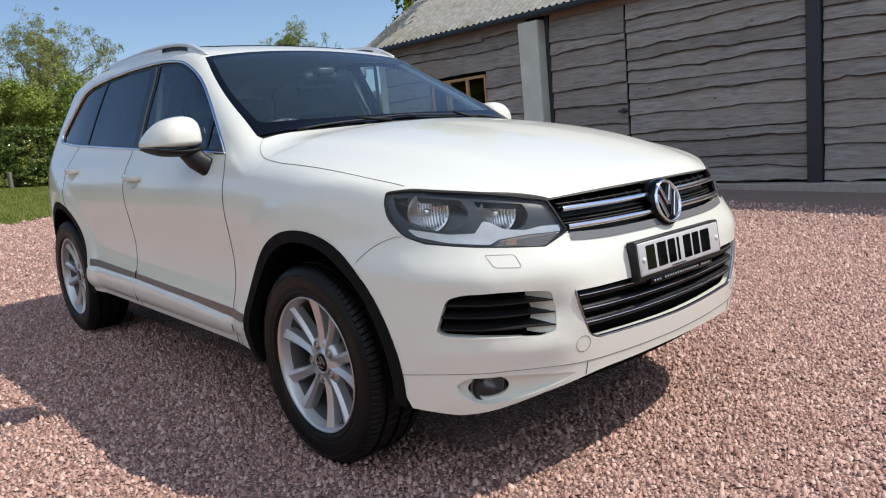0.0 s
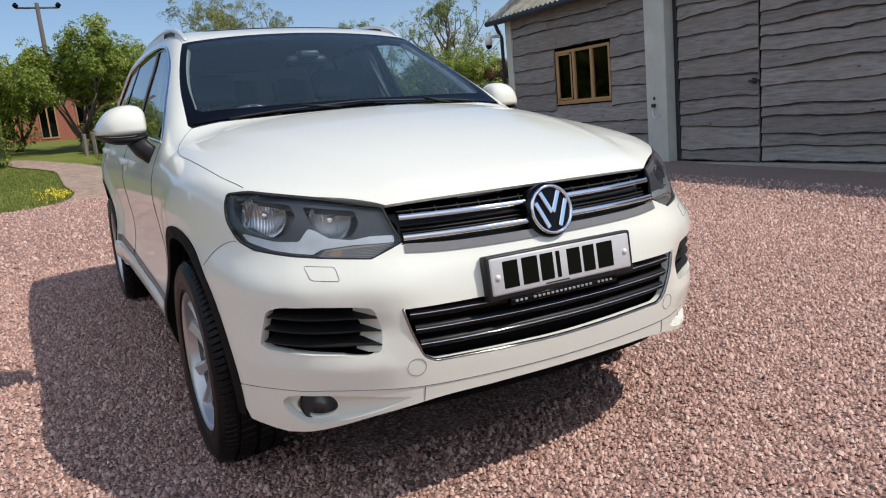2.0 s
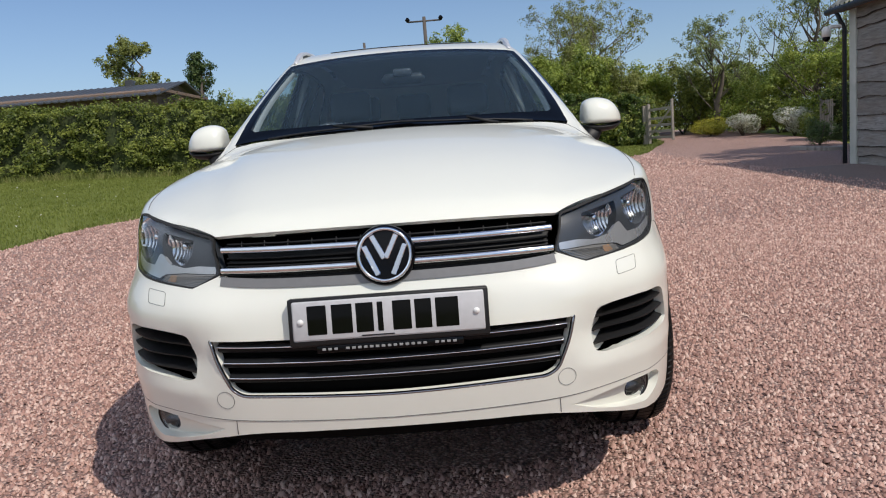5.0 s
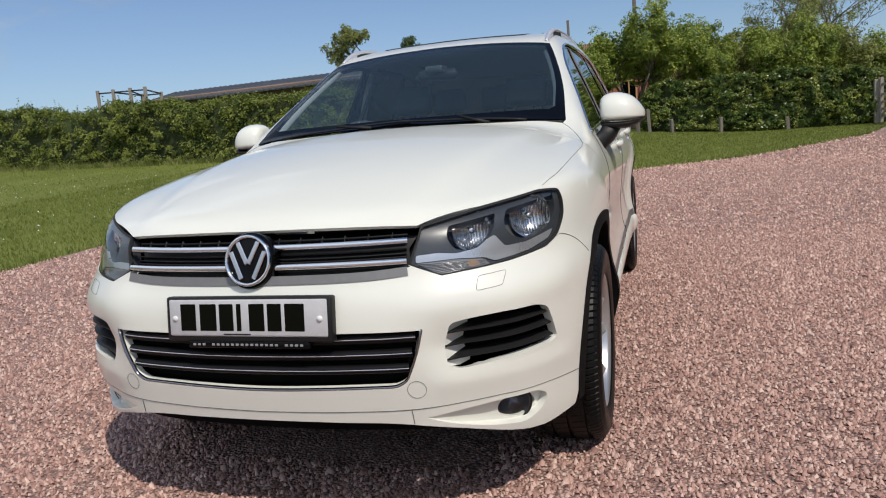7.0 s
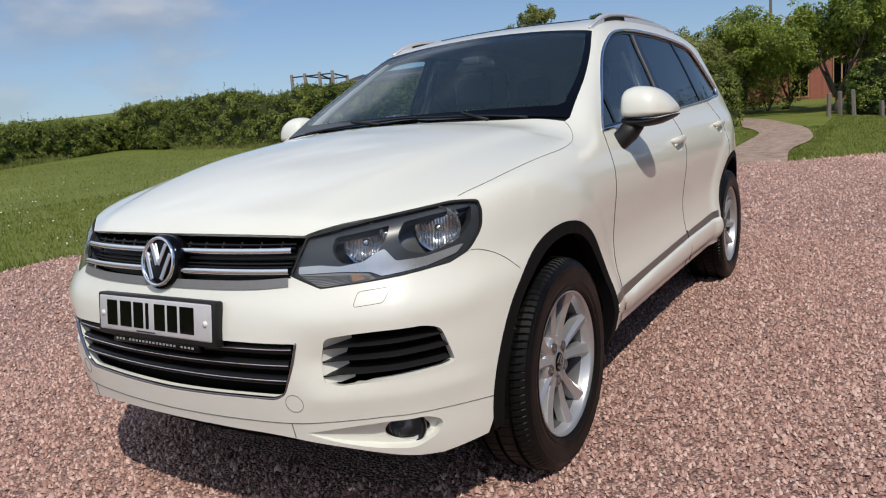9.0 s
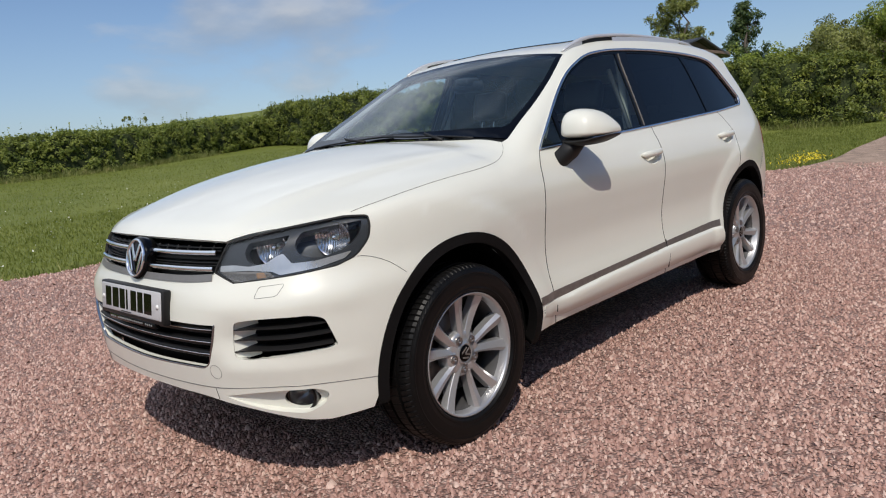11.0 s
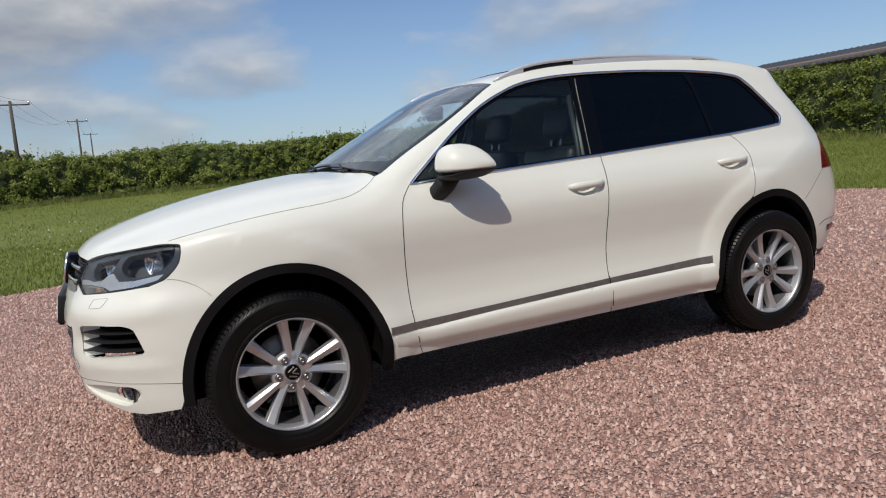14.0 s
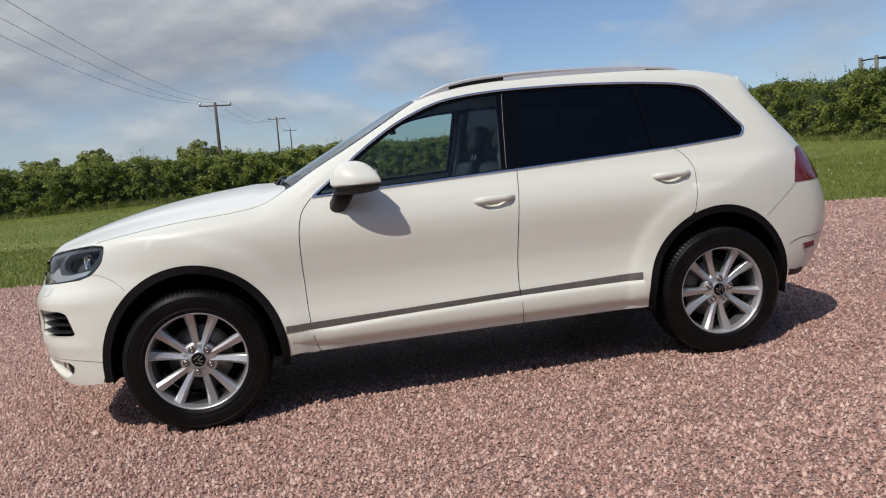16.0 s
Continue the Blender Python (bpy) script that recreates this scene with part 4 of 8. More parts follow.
        ring_i = sweep(hub, ARCH - 0.040, ARCH_H - 0.040, a1, a0, 46)
        panel(nm, SIDE, ring_o + ring_i, TRIM, car, "matt black wheel arch trim", step=0.03, lift=0.004, lip=0.05, mirror=mir)
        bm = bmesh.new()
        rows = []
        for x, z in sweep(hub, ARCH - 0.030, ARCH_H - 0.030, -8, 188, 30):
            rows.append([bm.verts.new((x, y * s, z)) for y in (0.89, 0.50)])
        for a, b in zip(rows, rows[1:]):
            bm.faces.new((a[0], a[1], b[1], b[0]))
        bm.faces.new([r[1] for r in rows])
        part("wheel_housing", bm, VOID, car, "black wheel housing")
    # tail lamp
    lamp_t = to(TAIL, SIDE, [(-3.418, 0.932), (-3.435, 1.02), (-3.47, 1.12), (-3.50, 1.135)])
    lamp_t = np.concatenate([lamp_t, [(0.62, 1.14), (0.60, 0.935)]])
    panel("tail_lamp", TAIL, lamp_t, REDLENS, car, "red tail lamp", step=0.03, lift=0.003, lip=0.03, mirror=mir)

# tail: bumper and tailgate
tail_half = np.concatenate([to(TAIL, SIDE, [(-3.52, 0.93), (-3.50, 0.85), (-3.46, 0.72), (-3.40, 0.62), (-3.352, 0.55)]), to(TAIL, SIDE, [(-3.352, 0.44), (-3.42, 0.40), (-3.5, 0.385)]), [(0.5, 0.36), (0.0, 0.35)]])
rear = np.concatenate([tail_half, (tail_half[:-1] * (-1, 1))[::-1]])
panel("rear_bumper", TAIL, rear, PAINT, car, "white rear bumper", step=0.04)
gate_half = np.concatenate([[(0.0, 1.562)], to(TAIL, TOP, [(-3.33, 0.3), (-3.22, 0.535)]), to(TAIL, SIDE, [(-3.165, 1.50), (-3.255, 1.42), (-3.375, 1.27), (-3.47, 1.12), (-3.44, 1.02), (-3.42, 0.93), (-3.52, 0.93)])])
gate = np.concatenate([gate_half, (gate_half[1:] * (-1, 1))[::-1]])
shell = to(TAIL, SIDE, [(-3.37, 0.60), (-3.30, 1.0), (-3.25, 1.25), (-3.145, 1.49)])
shell = np.concatenate([shell, to(TAIL, TOP, [(-3.20, 0.525), (-3.30, 0.3)]), [(0.0, 1.55)]])
shell = np.concatenate([shell, (shell[:-1] * (-1, 1))[::-1]])
panel("tail_shell", TAIL, shell, PAINT, car, "white inner tail shell", step=0.05, lift=-0.004, lip=0)
panel("tailgate", TAIL, gate, PAINT, car, "white tailgate", step=0.04)
for mir in (False, True):
    ribbon("rear_reflector", SIDE, np.array([(-3.47, 0.548), (-3.56, 0.552)]), REDLENS, car, "small red reflector", width=0.035, lift=0.002, high=0.006, mirror=mir)
    ribbon("rear_lip", SIDE, np.array([(-3.36, 0.405), (-3.43, 0.398), (-3.49, 0.40)]), BLACK, car, "black rear apron", width=0.035, lift=0.002, high=0.003, mirror=mir)
    ribbon("bumper_seam", SIDE, np.array([(-3.20, 0.765), (-3.42, 0.925)]), GAP, car, width=0.0007, mirror=mir)
    ribbon("bumper_line", SIDE, smooth_line([(-3.36, 0.582), (-3.42, 0.60), (-3.56, 0.607), (-3.64, 0.609)], 10), SEAM, car, width=0.0016, mirror=mir)

# under the skin: a dark floor pan, so that no light falls through
bm = bmesh.new()
box(bm, (-3.34, -0.74, 0.29), (0.62, 0.74, 0.36))
box(bm, (-2.42, -0.898, 0.325), (-0.47, 0.898, 0.40))
part("floor_pan", bm, VOID, car, "dark underbody", smooth=False)


# ---- the car's fittings ----
def blob(profile, m=None, n=20):
    """A closed skin through oval rings: (centre, half sizes along two axes a, b)."""
    bm = bmesh.new()
    rings = []
    for c, a, b in profile:
        c, a, b = Vector(c), Vector(a), Vector(b)
        rings.append([bm.verts.new(c + a * math.copysign(abs(math.cos(t)) ** 0.75, math.cos(t)) + b * math.copysign(abs(math.sin(t)) ** 0.75, math.sin(t))) for t in (2 * math.pi * k / n for k in range(n))])
    for r0, r1 in zip(rings, rings[1:]):
        for k in range(n):
            bm.faces.new((r0[k], r0[(k + 1) % n], r1[(k + 1) % n], r1[k]))
    bm.faces.new(rings[0])
    bm.faces.new(rings[-1])
    bmesh.ops.recalc_face_normals(bm, faces=bm.faces)
    if m is not None:
        bmesh.ops.transform(bm, matrix=m, verts=bm.verts)
    return bm


for s in (1, -1):
    # door mirror: white cap over a black shell, on a black foot
    mirror_foot = blob([((-0.775, 0.858 * s, 1.066), (0.044, 0, 0), (0, 0.012 * s, 0.040)), ((-0.785, 0.892 * s, 1.074), (0.042, 0, 0), (0, -0.020 * s, 0.036)), ((-0.805, 0.922 * s, 1.102), (0.044, 0, 0.01), (0, -0.032 * s, 0.022)), ((-0.83, 0.948 * s, 1.150), (0.050, 0, 0.01), (0, -0.040 * s, 0.010))])
    mirror = part("door_mirror", mirror_foot, BLACK, car, "white-capped door mirror on a black foot")
    rings = []
    for y, x0, x1, z0, z1 in ((0.888, -0.805, -0.935, 1.150, 1.262), (0.908, -0.770, -0.955, 1.132, 1.288), (0.960, -0.758, -0.975, 1.125, 1.298), (1.025, -0.768, -0.995, 1.128, 1.284), (1.056, -0.798, -1.003, 1.142, 1.258), (1.082, -0.845, -1.008, 1.156, 1.222), (1.094, -0.90, -1.000, 1.168, 1.196)):
        rings.append((y, x0, x1, z0, z1))
    for nm, lo, mat, lb in (("mirror_cap", 0, PAINT, "white painted mirror cap"), ("mirror_shell", 1, BLACK, "black lower mirror shell")):
        bm = bmesh.new()
        rows = []
        for y, x0, x1, z0, z1 in rings:
            zs = z0 + (z1 - z0) * 0.20
            row = []
            for k in range(25):
                t = math.pi * k / 24
                x = (x0 + x1) / 2 + (x0 - x1) / 2 * math.copysign(abs(math.cos(t)) ** 0.8, math.cos(t))
                if lo == 0:
                    z = zs + (z1 - zs) * abs(math.sin(t)) ** 0.7
                    x = x + (0.004 if x > (x0 + x1) / 2 else 0)
                else:
                    z = zs - 0.002 - (zs - z0) * abs(math.sin(t)) ** 0.6
                row.append(bm.verts.new((x, y * s, z)))
            rows.append(row)
        for a, b in zip(rows, rows[1:]):
            for k in range(24):
                bm.faces.new((a[k], a[k + 1], b[k + 1], b[k]))
            bm.faces.new((a[0], b[0], b[-1], a[-1]))
        bm.faces.new(rows[0])
        bm.faces.new(rows[-1])
        bmesh.ops.recalc_face_normals(bm, faces=bm.faces)
        ob = part(nm, bm, mat, mirror, lb)
        mod = ob.modifiers.new("soft", "SUBSURF")
        mod.levels = mod.render_levels = 2
    bm = rbox((-0.003, -0.046, -0.032), (0.003, 0.046, 0.032), 0.002, Matrix.Translation((-0.980, 0.990 * s, 1.206)) @ Matrix.Rotation(0.30 * s, 4, "Z"))
    part("mirror_glass", bm, CHROME, mirror, "silvered mirror glass")

    # roof rail: bright bar on black feet
    line = smooth_line([(x, 0.59 * s, z) for x, z in ((-1.30, 1.604), (-1.37, 1.632), (-1.46, 1.660), (-1.57, 1.680), (-1.75, 1.694), (-1.956, 1.700), (-2.2, 1.697), (-2.43, 1.690), (-2.68, 1.674), (-2.86, 1.652), (-2.95, 1.630))], 40)
    bm = bmesh.new()
    rows = []
    for k, q in enumerate(line):
        e = min(1, k / 4, (39 - k) / 3) * 0.6 + 0.4
        rows.append([bm.verts.new((q[0], q[1] + dy * e, q[2] + dz * e)) for dy, dz in ((-0.016, -0.008), (-0.016, 0.003), (-0.009, 0.010), (0.009, 0.010), (0.016, 0.003), (0.016, -0.008))])
    for a, b in zip(rows, rows[1:]):
        for k in range(6):
            bm.faces.new((a[k], a[(k + 1) % 6], b[(k + 1) % 6], b[k]))
    bm.faces.new(rows[0])
    bm.faces.new(rows[-1])
    bmesh.ops.recalc_face_normals(bm, faces=bm.faces)
    rail = part("roof_rail", bm, RAIL, car, "satin aluminium roof rail on black feet")
    bm = bmesh.new()
    rows = []
    for x in np.linspace(-1.80, -2.66, 10):
        zb = float(TOP.place(np.array([(x, 0.59)]))[0, 2])
        rows.append([bm.verts.new((x, (0.59 + dy) * s, zb + dz)) for dy, dz in ((-0.019, -0.012), (-0.016, 0.012), (0.016, 0.012), (0.019, -0.012))])
    for a, b in zip(rows, rows[1:]):
        for k in range(4):
            bm.faces.new((a[k], a[(k + 1) % 4], b[(k + 1) % 4], b[k]))
    bmesh.ops.recalc_face_normals(bm, faces=bm.faces)
    part("rail_base", bm, RAIL, rail, smooth=False)
    for x0, x1, half_w, mat_ in ((-1.46, -1.86, 0.010, BLACK), (-2.62, -2.88, 0.010, BLACK), (-1.31, -1.48, 0.0155, RAIL), (-2.84, -2.94, 0.0155, RAIL)):
        bm = bmesh.new()
        rows = []
        for x in np.linspace(x0, x1, 8):
            zt = float(np.interp(-x, -line[:, 0], line[:, 2])) - 0.006
            zb = min(float(TOP.place(np.array([(x, 0.59)]))[0, 2]), zt) - 0.012
            rows.append([bm.verts.new((x, (0.59 + dy) * s, z)) for dy, z in ((-half_w, zb), (-half_w, zt), (half_w, zt), (half_w, zb))])
        for a, b in zip(rows, rows[1:]):
            for k in range(4):
                bm.faces.new((a[k], a[(k + 1) % 4], b[(k + 1) % 4], b[k]))
        bm.faces.new(rows[0])
        bm.faces.new(rows[-1])
        bmesh.ops.recalc_face_normals(bm, faces=bm.faces)
        part("rail_foot", bm, mat_, rail, smooth=False)

    # wiper
    p = TOP.place(np.array([(-0.475, (0.44 if s > 0 else -0.12)), (-0.505, (0.30 if s > 0 else -0.30))]))
    n = normals(p)
    bm = bmesh.new()
    tube(bm, [Vector(p[0]) + Vector(n[0]) * 0.002, Vector(p[1]) + Vector(n[1]) * 0.022], [0.009, 0.006], 8)
    wiper = part("wiper", bm, BLACK, car, "black windscreen wiper")
    bm = bmesh.new()
    uv = dense([(-0.512, (0.60 if s > 0 else 0.06)), (-0.494, (0.20 if s > 0 else -0.28)), (-0.510, (-0.02 if s > 0 else -0.60))], 0.05, False)
    q = TOP.place(uv)
    nn = normals(q)
    tube(bm, [Vector(a) + Vector(b) * 0.009 for a, b in zip(q, nn)], 0.005, 6)
    part("wiper_blade", bm, BLACK, wiper)

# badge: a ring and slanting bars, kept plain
m = Matrix.Translation((0.854, 0, 0.872)) @ Matrix.Rotation(radians(-14), 4, "Y") @ Matrix.Rotation(radians(-90), 4, "Z")
bm = bmesh.new()
lathe(bm, [(0.082, -0.04), (0.084, 0.0), (0.080, 0.010), (0.074, 0.013)], 48)
bmesh.ops.transform(bm, matrix=m, verts=bm.verts)
badge = part("badge", bm, GLOSS, car, "round chrome and black badge")
bm = bmesh.new()
lathe(bm, [(0.0755, 0.008), (0.0755, 0.017), (0.071, 0.021), (0.066, 0.017), (0.065, 0.006)], 48)
bmesh.ops.transform(bm, matrix=m, verts=bm.verts)
part("badge_ring", bm, CHROME, badge, "chrome ring")
bm = bmesh.new()
lathe(bm, [(0.075, 0.009), (0.04, 0.011), (0.0005, 0.012)], 40)
bmesh.ops.transform(bm, matrix=m, verts=bm.verts)
part("badge_disc", bm, GLOSS, badge, "black disc")


def badge_bars(mm, k, mat, parent):
    for a, b in (((-0.034, 0.054), (-0.002, -0.010)), ((0.034, 0.054), (0.002, -0.010)), ((-0.056, 0.026), (-0.020, -0.054)), ((0.056, 0.026), (0.020, -0.054))):
        a, b = Vector((a[0] * k, 0, a[1] * k)), Vector((b[0] * k, 0, b[1] * k))
        d = b - a
        bar = rbox((0, 0.010 * k, -0.0075 * k), (d.length, 0.018 * k, 0.0075 * k), 0.002 * k, mm @ Matrix.Translation(a) @ Matrix.Rotation(-math.atan2(d.z, d.x), 4, "Y"), 1)
        part("badge_bar", bar, mat, parent, smooth=False)


badge_bars(m, 1.0, CHROME, badge)

# number plate: characters as plain bars
m = Matrix.Translation((0.911, 0, 0.713)) @ Matrix.Rotation(radians(-8), 4, "Y")
holder = part("number_plate", rbox((-0.03, -0.272, -0.068), (0.004, 0.272, 0.064), 0.006, m), BLACK, car, "white number plate in a black holder")
part("plate_face", rbox((0.0, -0.260, -0.052), (0.008, 0.260, 0.056), 0.005, m), PLATEFACE, holder, "grey-white reflective plate")
for y0, y1 in ((-0.219, -0.167), (-0.153, -0.097), (-0.087, -0.040), (-0.029, -0.014), (0.012, 0.062), (0.072, 0.117), (0.128, 0.190)):
    part("plate_character_bar", rbox((0.007, y0, -0.036), (0.0092, y1, 0.043), 0.0015, m, 1), GLOSS, holder, "plain black bar", smooth=False)
for y in (-0.238, 0.238):
    bm = bmesh.new()
    lathe(bm, [(0.009, 0.0), (0.008, 0.004), (0.0005, 0.005)], 14)
    bmesh.ops.transform(bm, matrix=m @ Matrix.Translation((0.008, y, 0.0)) @ Matrix.Rotation(radians(-90), 4, "Z"), verts=bm.verts)
    part("plate_screw", bm, PLATE, holder, "white screw cap")
part("plate_tab", rbox((-0.02, -0.20, -0.088), (0.002, 0.20, -0.066), 0.004, m), GLOSS, holder, "black tab with small print")
y = -0.185
for k in range(23):
    w_ = 0.012 if k in (3, 18, 19) else 0.0135
    if k not in (3, 18):
        part("print_bar", rbox((0.0015, y, -0.0805), (0.003, y + 0.0098, -0.0738), 0.0008, m, 1), PRINT, holder, "small pale print bar", smooth=False)
    y += 0.0161
part("small_print", rbox((0.007, -0.075, -0.0475), (0.0088, 0.015, -0.0435), 0.0008, m, 1), BLACK, holder, smooth=False)


# ---- wheels ----
def tyre_mesh():
    """A tyre with three grooves and cut shoulder blocks, about the axis y (outer face at +y)."""
    bm = bmesh.new()
    n = 576
    prof = [(0.2455, 0.097), (0.252, 0.108), (0.262, 0.119), (0.270, 0.1215), (0.275, 0.1195), (0.290, 0.1235), (0.318, 0.1235), (0.330, 0.122), (0.333, 0.1235), (0.340, 0.120), (0.352, 0.112)]
    tread = [(0.361, 0.101), (0.3655, 0.084), (0.3665, 0.070), (0.357, 0.069), (0.357, 0.058), (0.3685, 0.057), (0.369, 0.032), (0.3695, 0.009), (0.359, 0.008), (0.359, -0.005), (0.3695, -0.006), (0.369, -0.050), (0.357, -0.051), (0.357, -0.063), (0.3665, -0.064), (0.3655, -0.085), (0.360, -0.10)]
    inner = [(0.350, -0.112), (0.318, -0.1265), (0.27, -0.12), (0.238, -0.095)]
    full = prof + tread + inner
    rings = []
    for k in range(n):
        a = 2 * math.pi * k / n
        ring = []
        for i, (r, y) in enumerate(full):
            cut = 0.0
            if k % 6 == 0 and 0.3505 < r and abs(y) > 0.068:
                cut = 0.0050 if abs(y) < 0.105 else 0.003
            elif k % 9 == 1 and r > 0.366:
                cut = 0.003
            lag = 0.6 * (y + 0.02) * (1 if r > 0.34 else 0)
            ring.append(bm.verts.new(((r - cut) * math.cos(a + lag), y, (r - cut) * math.sin(a + lag))))
        rings.append(ring)
    for k in range(n):
        a, b = rings[k], rings[(k + 1) % n]
        for i in range(len(full) - 1):
            bm.faces.new((a[i], a[i + 1], b[i + 1], b[i]))
    bmesh.ops.recalc_face_normals(bm, faces=bm.faces)
    return bm


def spoke(bm, mid, lean, face=0.0):
    """One ridged spoke that runs out from the hub at the angle mid and leans to lean at the rim."""
    rows = []
    for k in range(9):
        f = k / 8
        r = 0.055 + (0.240 - 0.055) * f
        a = mid + (lean - mid) * (0.25 + 0.75 * f)
        w_ = 0.0155 + 0.004 * f + 0.007 * f * f
        y = 0.062 - 0.009 * math.sin(f * math.pi * 0.9) + 0.023 * f
        c, t = Vector((math.cos(a), 0, math.sin(a))), Vector((-math.sin(a), 0, math.cos(a)))
        ridge = 0.34 * (1 if lean > mid else -1)
        rows.append([bm.verts.new(c * r + t * (u * w_) + Vector((0, y + v, 0))) for u, v in ((-1.12, -0.040), (-0.96, -0.0095), (-0.86, -0.0075), (ridge, 0.002), (0.86, -0.0075), (0.96, -0.0095), (1.12, -0.040))])
    for a, b in zip(rows, rows[1:]):
        for i in range(6):
            bm.faces.new((a[i], b[i], b[i + 1], a[i + 1]))


tyre_bm = tyre_mesh()


def make_wheel(matrix, turn, label):
    wheel = part("wheel", tyre_bm.copy(), RUBBER, car, label, False)
    wheel.matrix_basis = matrix @ Matrix.Rotation(turn, 4, "Y")
    bm = bmesh.new()
    lathe(bm, [(0.2505, 0.099), (0.2525, 0.088), (0.243, 0.080), (0.236, 0.062), (0.231, 0.05), (0.226, 0.0), (0.224, -0.08), (0.24, -0.095)], 72)
    bmesh.ops.recalc_face_normals(bm, faces=bm.faces)
    rim = part("rim", bm, BARREL, wheel, "silver five-twin-spoke alloy rim")
    rim.location = (0, 0.012, 0)
    bm = bmesh.new()
    lathe(bm, [(0.243, 0.0815), (0.252, 0.0985), (0.247, 0.1015), (0.240, 0.086), (0.2352, 0.066), (0.2325, 0.056)], 72)
    part("rim_lip", bm, ALLOY, rim)
    for k in range(5):
        for d in (-1, 1):
            bm = bmesh.new()
            c = 2 * math.pi * k / 5
            spoke(bm, c + d * 0.20, c + d * 0.265)
            bmesh.ops.recalc_face_normals(bm, faces=bm.faces)
            part("spoke", bm, ALLOY, rim, smooth=False)
        bm = bmesh.new()
        lathe(bm, [(0.0005, 0.046), (0.006, 0.046), (0.0065, 0.053), (0.0105, 0.053), (0.0115, 0.048), (0.0155, 0.048), (0.017, 0.052), (0.019, 0.040)], 14)
        a = 2 * math.pi * (k + 0.5) / 5
        bmesh.ops.transform(bm, matrix=Matrix.Translation((0.064 * math.cos(a), 0.004, 0.064 * math.sin(a))), verts=bm.verts)
        part("wheel_bolt", bm, STEEL, rim).location = (0, 0.010, 0)
    bm = bmesh.new()
    lathe(bm, [(0.098, -0.01), (0.096, 0.034), (0.088, 0.046), (0.072, 0.0495), (0.042, 0.052), (0.039, 0.058), (0.036, 0.052), (0.0005, 0.052)], 40)
    part("hub_plate", bm, ALLOY, rim).location = (0, 0.010, 0)
    bm = bmesh.new()
    lathe(bm, [(0.033, 0.049), (0.033, 0.056), (0.030, 0.058), (0.0005, 0.0585)], 32)
    cap = part("centre_cap", bm, GLOSS, rim, "black centre cap with pale marks")
    cap.location = (0, 0.010, 0)
    badge_bars(Matrix.Translation((0, 0.0525, 0)) @ Matrix.Rotation(radians(20), 4, "Y"), 0.42, SATIN_DARK, cap)
    bm = bmesh.new()
    lathe(bm, [(0.0, -0.02), (0.165, -0.02), (0.168, -0.026), (0.168, -0.045), (0.0, -0.045)], 48)
    disc = part("brake_disc", bm, STEEL, wheel, "grey steel brake disc")
    disc.matrix_basis = Matrix.Identity(4)
    # near-black disc that stands for the shaded inside of the wheel
    bm = bmesh.new()
    lathe(bm, [(0.0, -0.07), (0.218, -0.07), (0.218, -0.076), (0.0, -0.076)], 40)
    part("wheel_backing", bm, VOID, wheel)
    bm = bmesh.new()
    for k in range(8):
        a = radians(150 + k * 8)
        box(bm, (0.105, -0.055, -0.013), (0.178, -0.004, 0.013), Matrix.Rotation(-a, 4, "Y"))
    part("brake_caliper", bm, DARKGREY, wheel, "grey brake caliper")
    return wheel


for (hx, hz), nm in ((F_HUB, "front"), (R_HUB, "rear")):
    make_wheel(pose(hx, 0.828, 0.366) @ (Matrix.Rotation(radians(0), 4, "Z")), radians(-100 if nm == "front" else 12), "black tyre on a silver twin-spoke alloy wheel")
    make_wheel(pose(hx, -0.828, 0.366) @ Matrix.Rotation(math.pi, 4, "Z"), radians(40 if nm == "front" else 75), "black tyre on a silver twin-spoke alloy wheel")
tyre_bm.free()

# ---- inside the car ----
cabin = part("cabin_floor", rbox((-3.3, -0.72, 0.40), (-0.45, 0.72, 0.46), 0.02), WOOL, car, "black carpeted cabin floor")
bm = bmesh.new()
rows = []
for y in np.linspace(-0.72, 0.72, 25):
    cowl_x = -0.56 - 0.08 * (y / 0.72) ** 2
    hump = 0.03 * math.exp(-(((y + 0.36) / 0.2) ** 2))
    rows.append([bm.verts.new(q) for q in ((cowl_x, y, 1.02), (cowl_x - 0.05, y, 1.10), (cowl_x - 0.25, y, 1.105 + hump), (cowl_x - 0.36, y, 1.085 + hump), (cowl_x - 0.40, y, 1.02), (cowl_x - 0.34, y, 0.80), (cowl_x - 0.30, y, 0.60))])
for a, b in zip(rows, rows[1:]):
    for k in range(6):
        bm.faces.new((a[k], b[k], b[k + 1], a[k + 1]))
part("dashboard", bm, LEATHER, car, "black dashboard")
# steering wheel on the car's right
m = pose(-1.06, -0.38, 1.085, 0, 0, 0) @ Matrix.Rotation(radians(-64), 4, "Y")
bm = bmesh.new()
tube(bm, [m @ Vector((0.185 * math.cos(a), 0.185 * math.sin(a), 0)) for a in np.linspace(0, 2 * math.pi, 41)], 0.016, 8)
wheel_s = part("steering_wheel", bm, RIM, car, "black leather steering wheel")
bm = blob([(m @ Vector((0, 0, -0.01)), m.to_3x3() @ Vector((0.07, 0, 0)), m.to_3x3() @ Vector((0, 0.075, 0))), (m @ Vector((0, 0, 0.03)), m.to_3x3() @ Vector((0.055, 0, 0)), m.to_3x3() @ Vector((0, 0.06, 0)))])
part("wheel_boss", bm, BLACK, wheel_s)
for a in (200, 340, 270):
    bm = bmesh.new()
    tube(bm, [m @ Vector((0.05 * math.sin(radians(a)), 0.05 * math.cos(radians(a)), 0.01)), m @ Vector((0.18 * math.sin(radians(a)), 0.18 * math.cos(radians(a)), 0))], 0.014, 6)
    part("wheel_spoke", bm, SATIN, wheel_s)


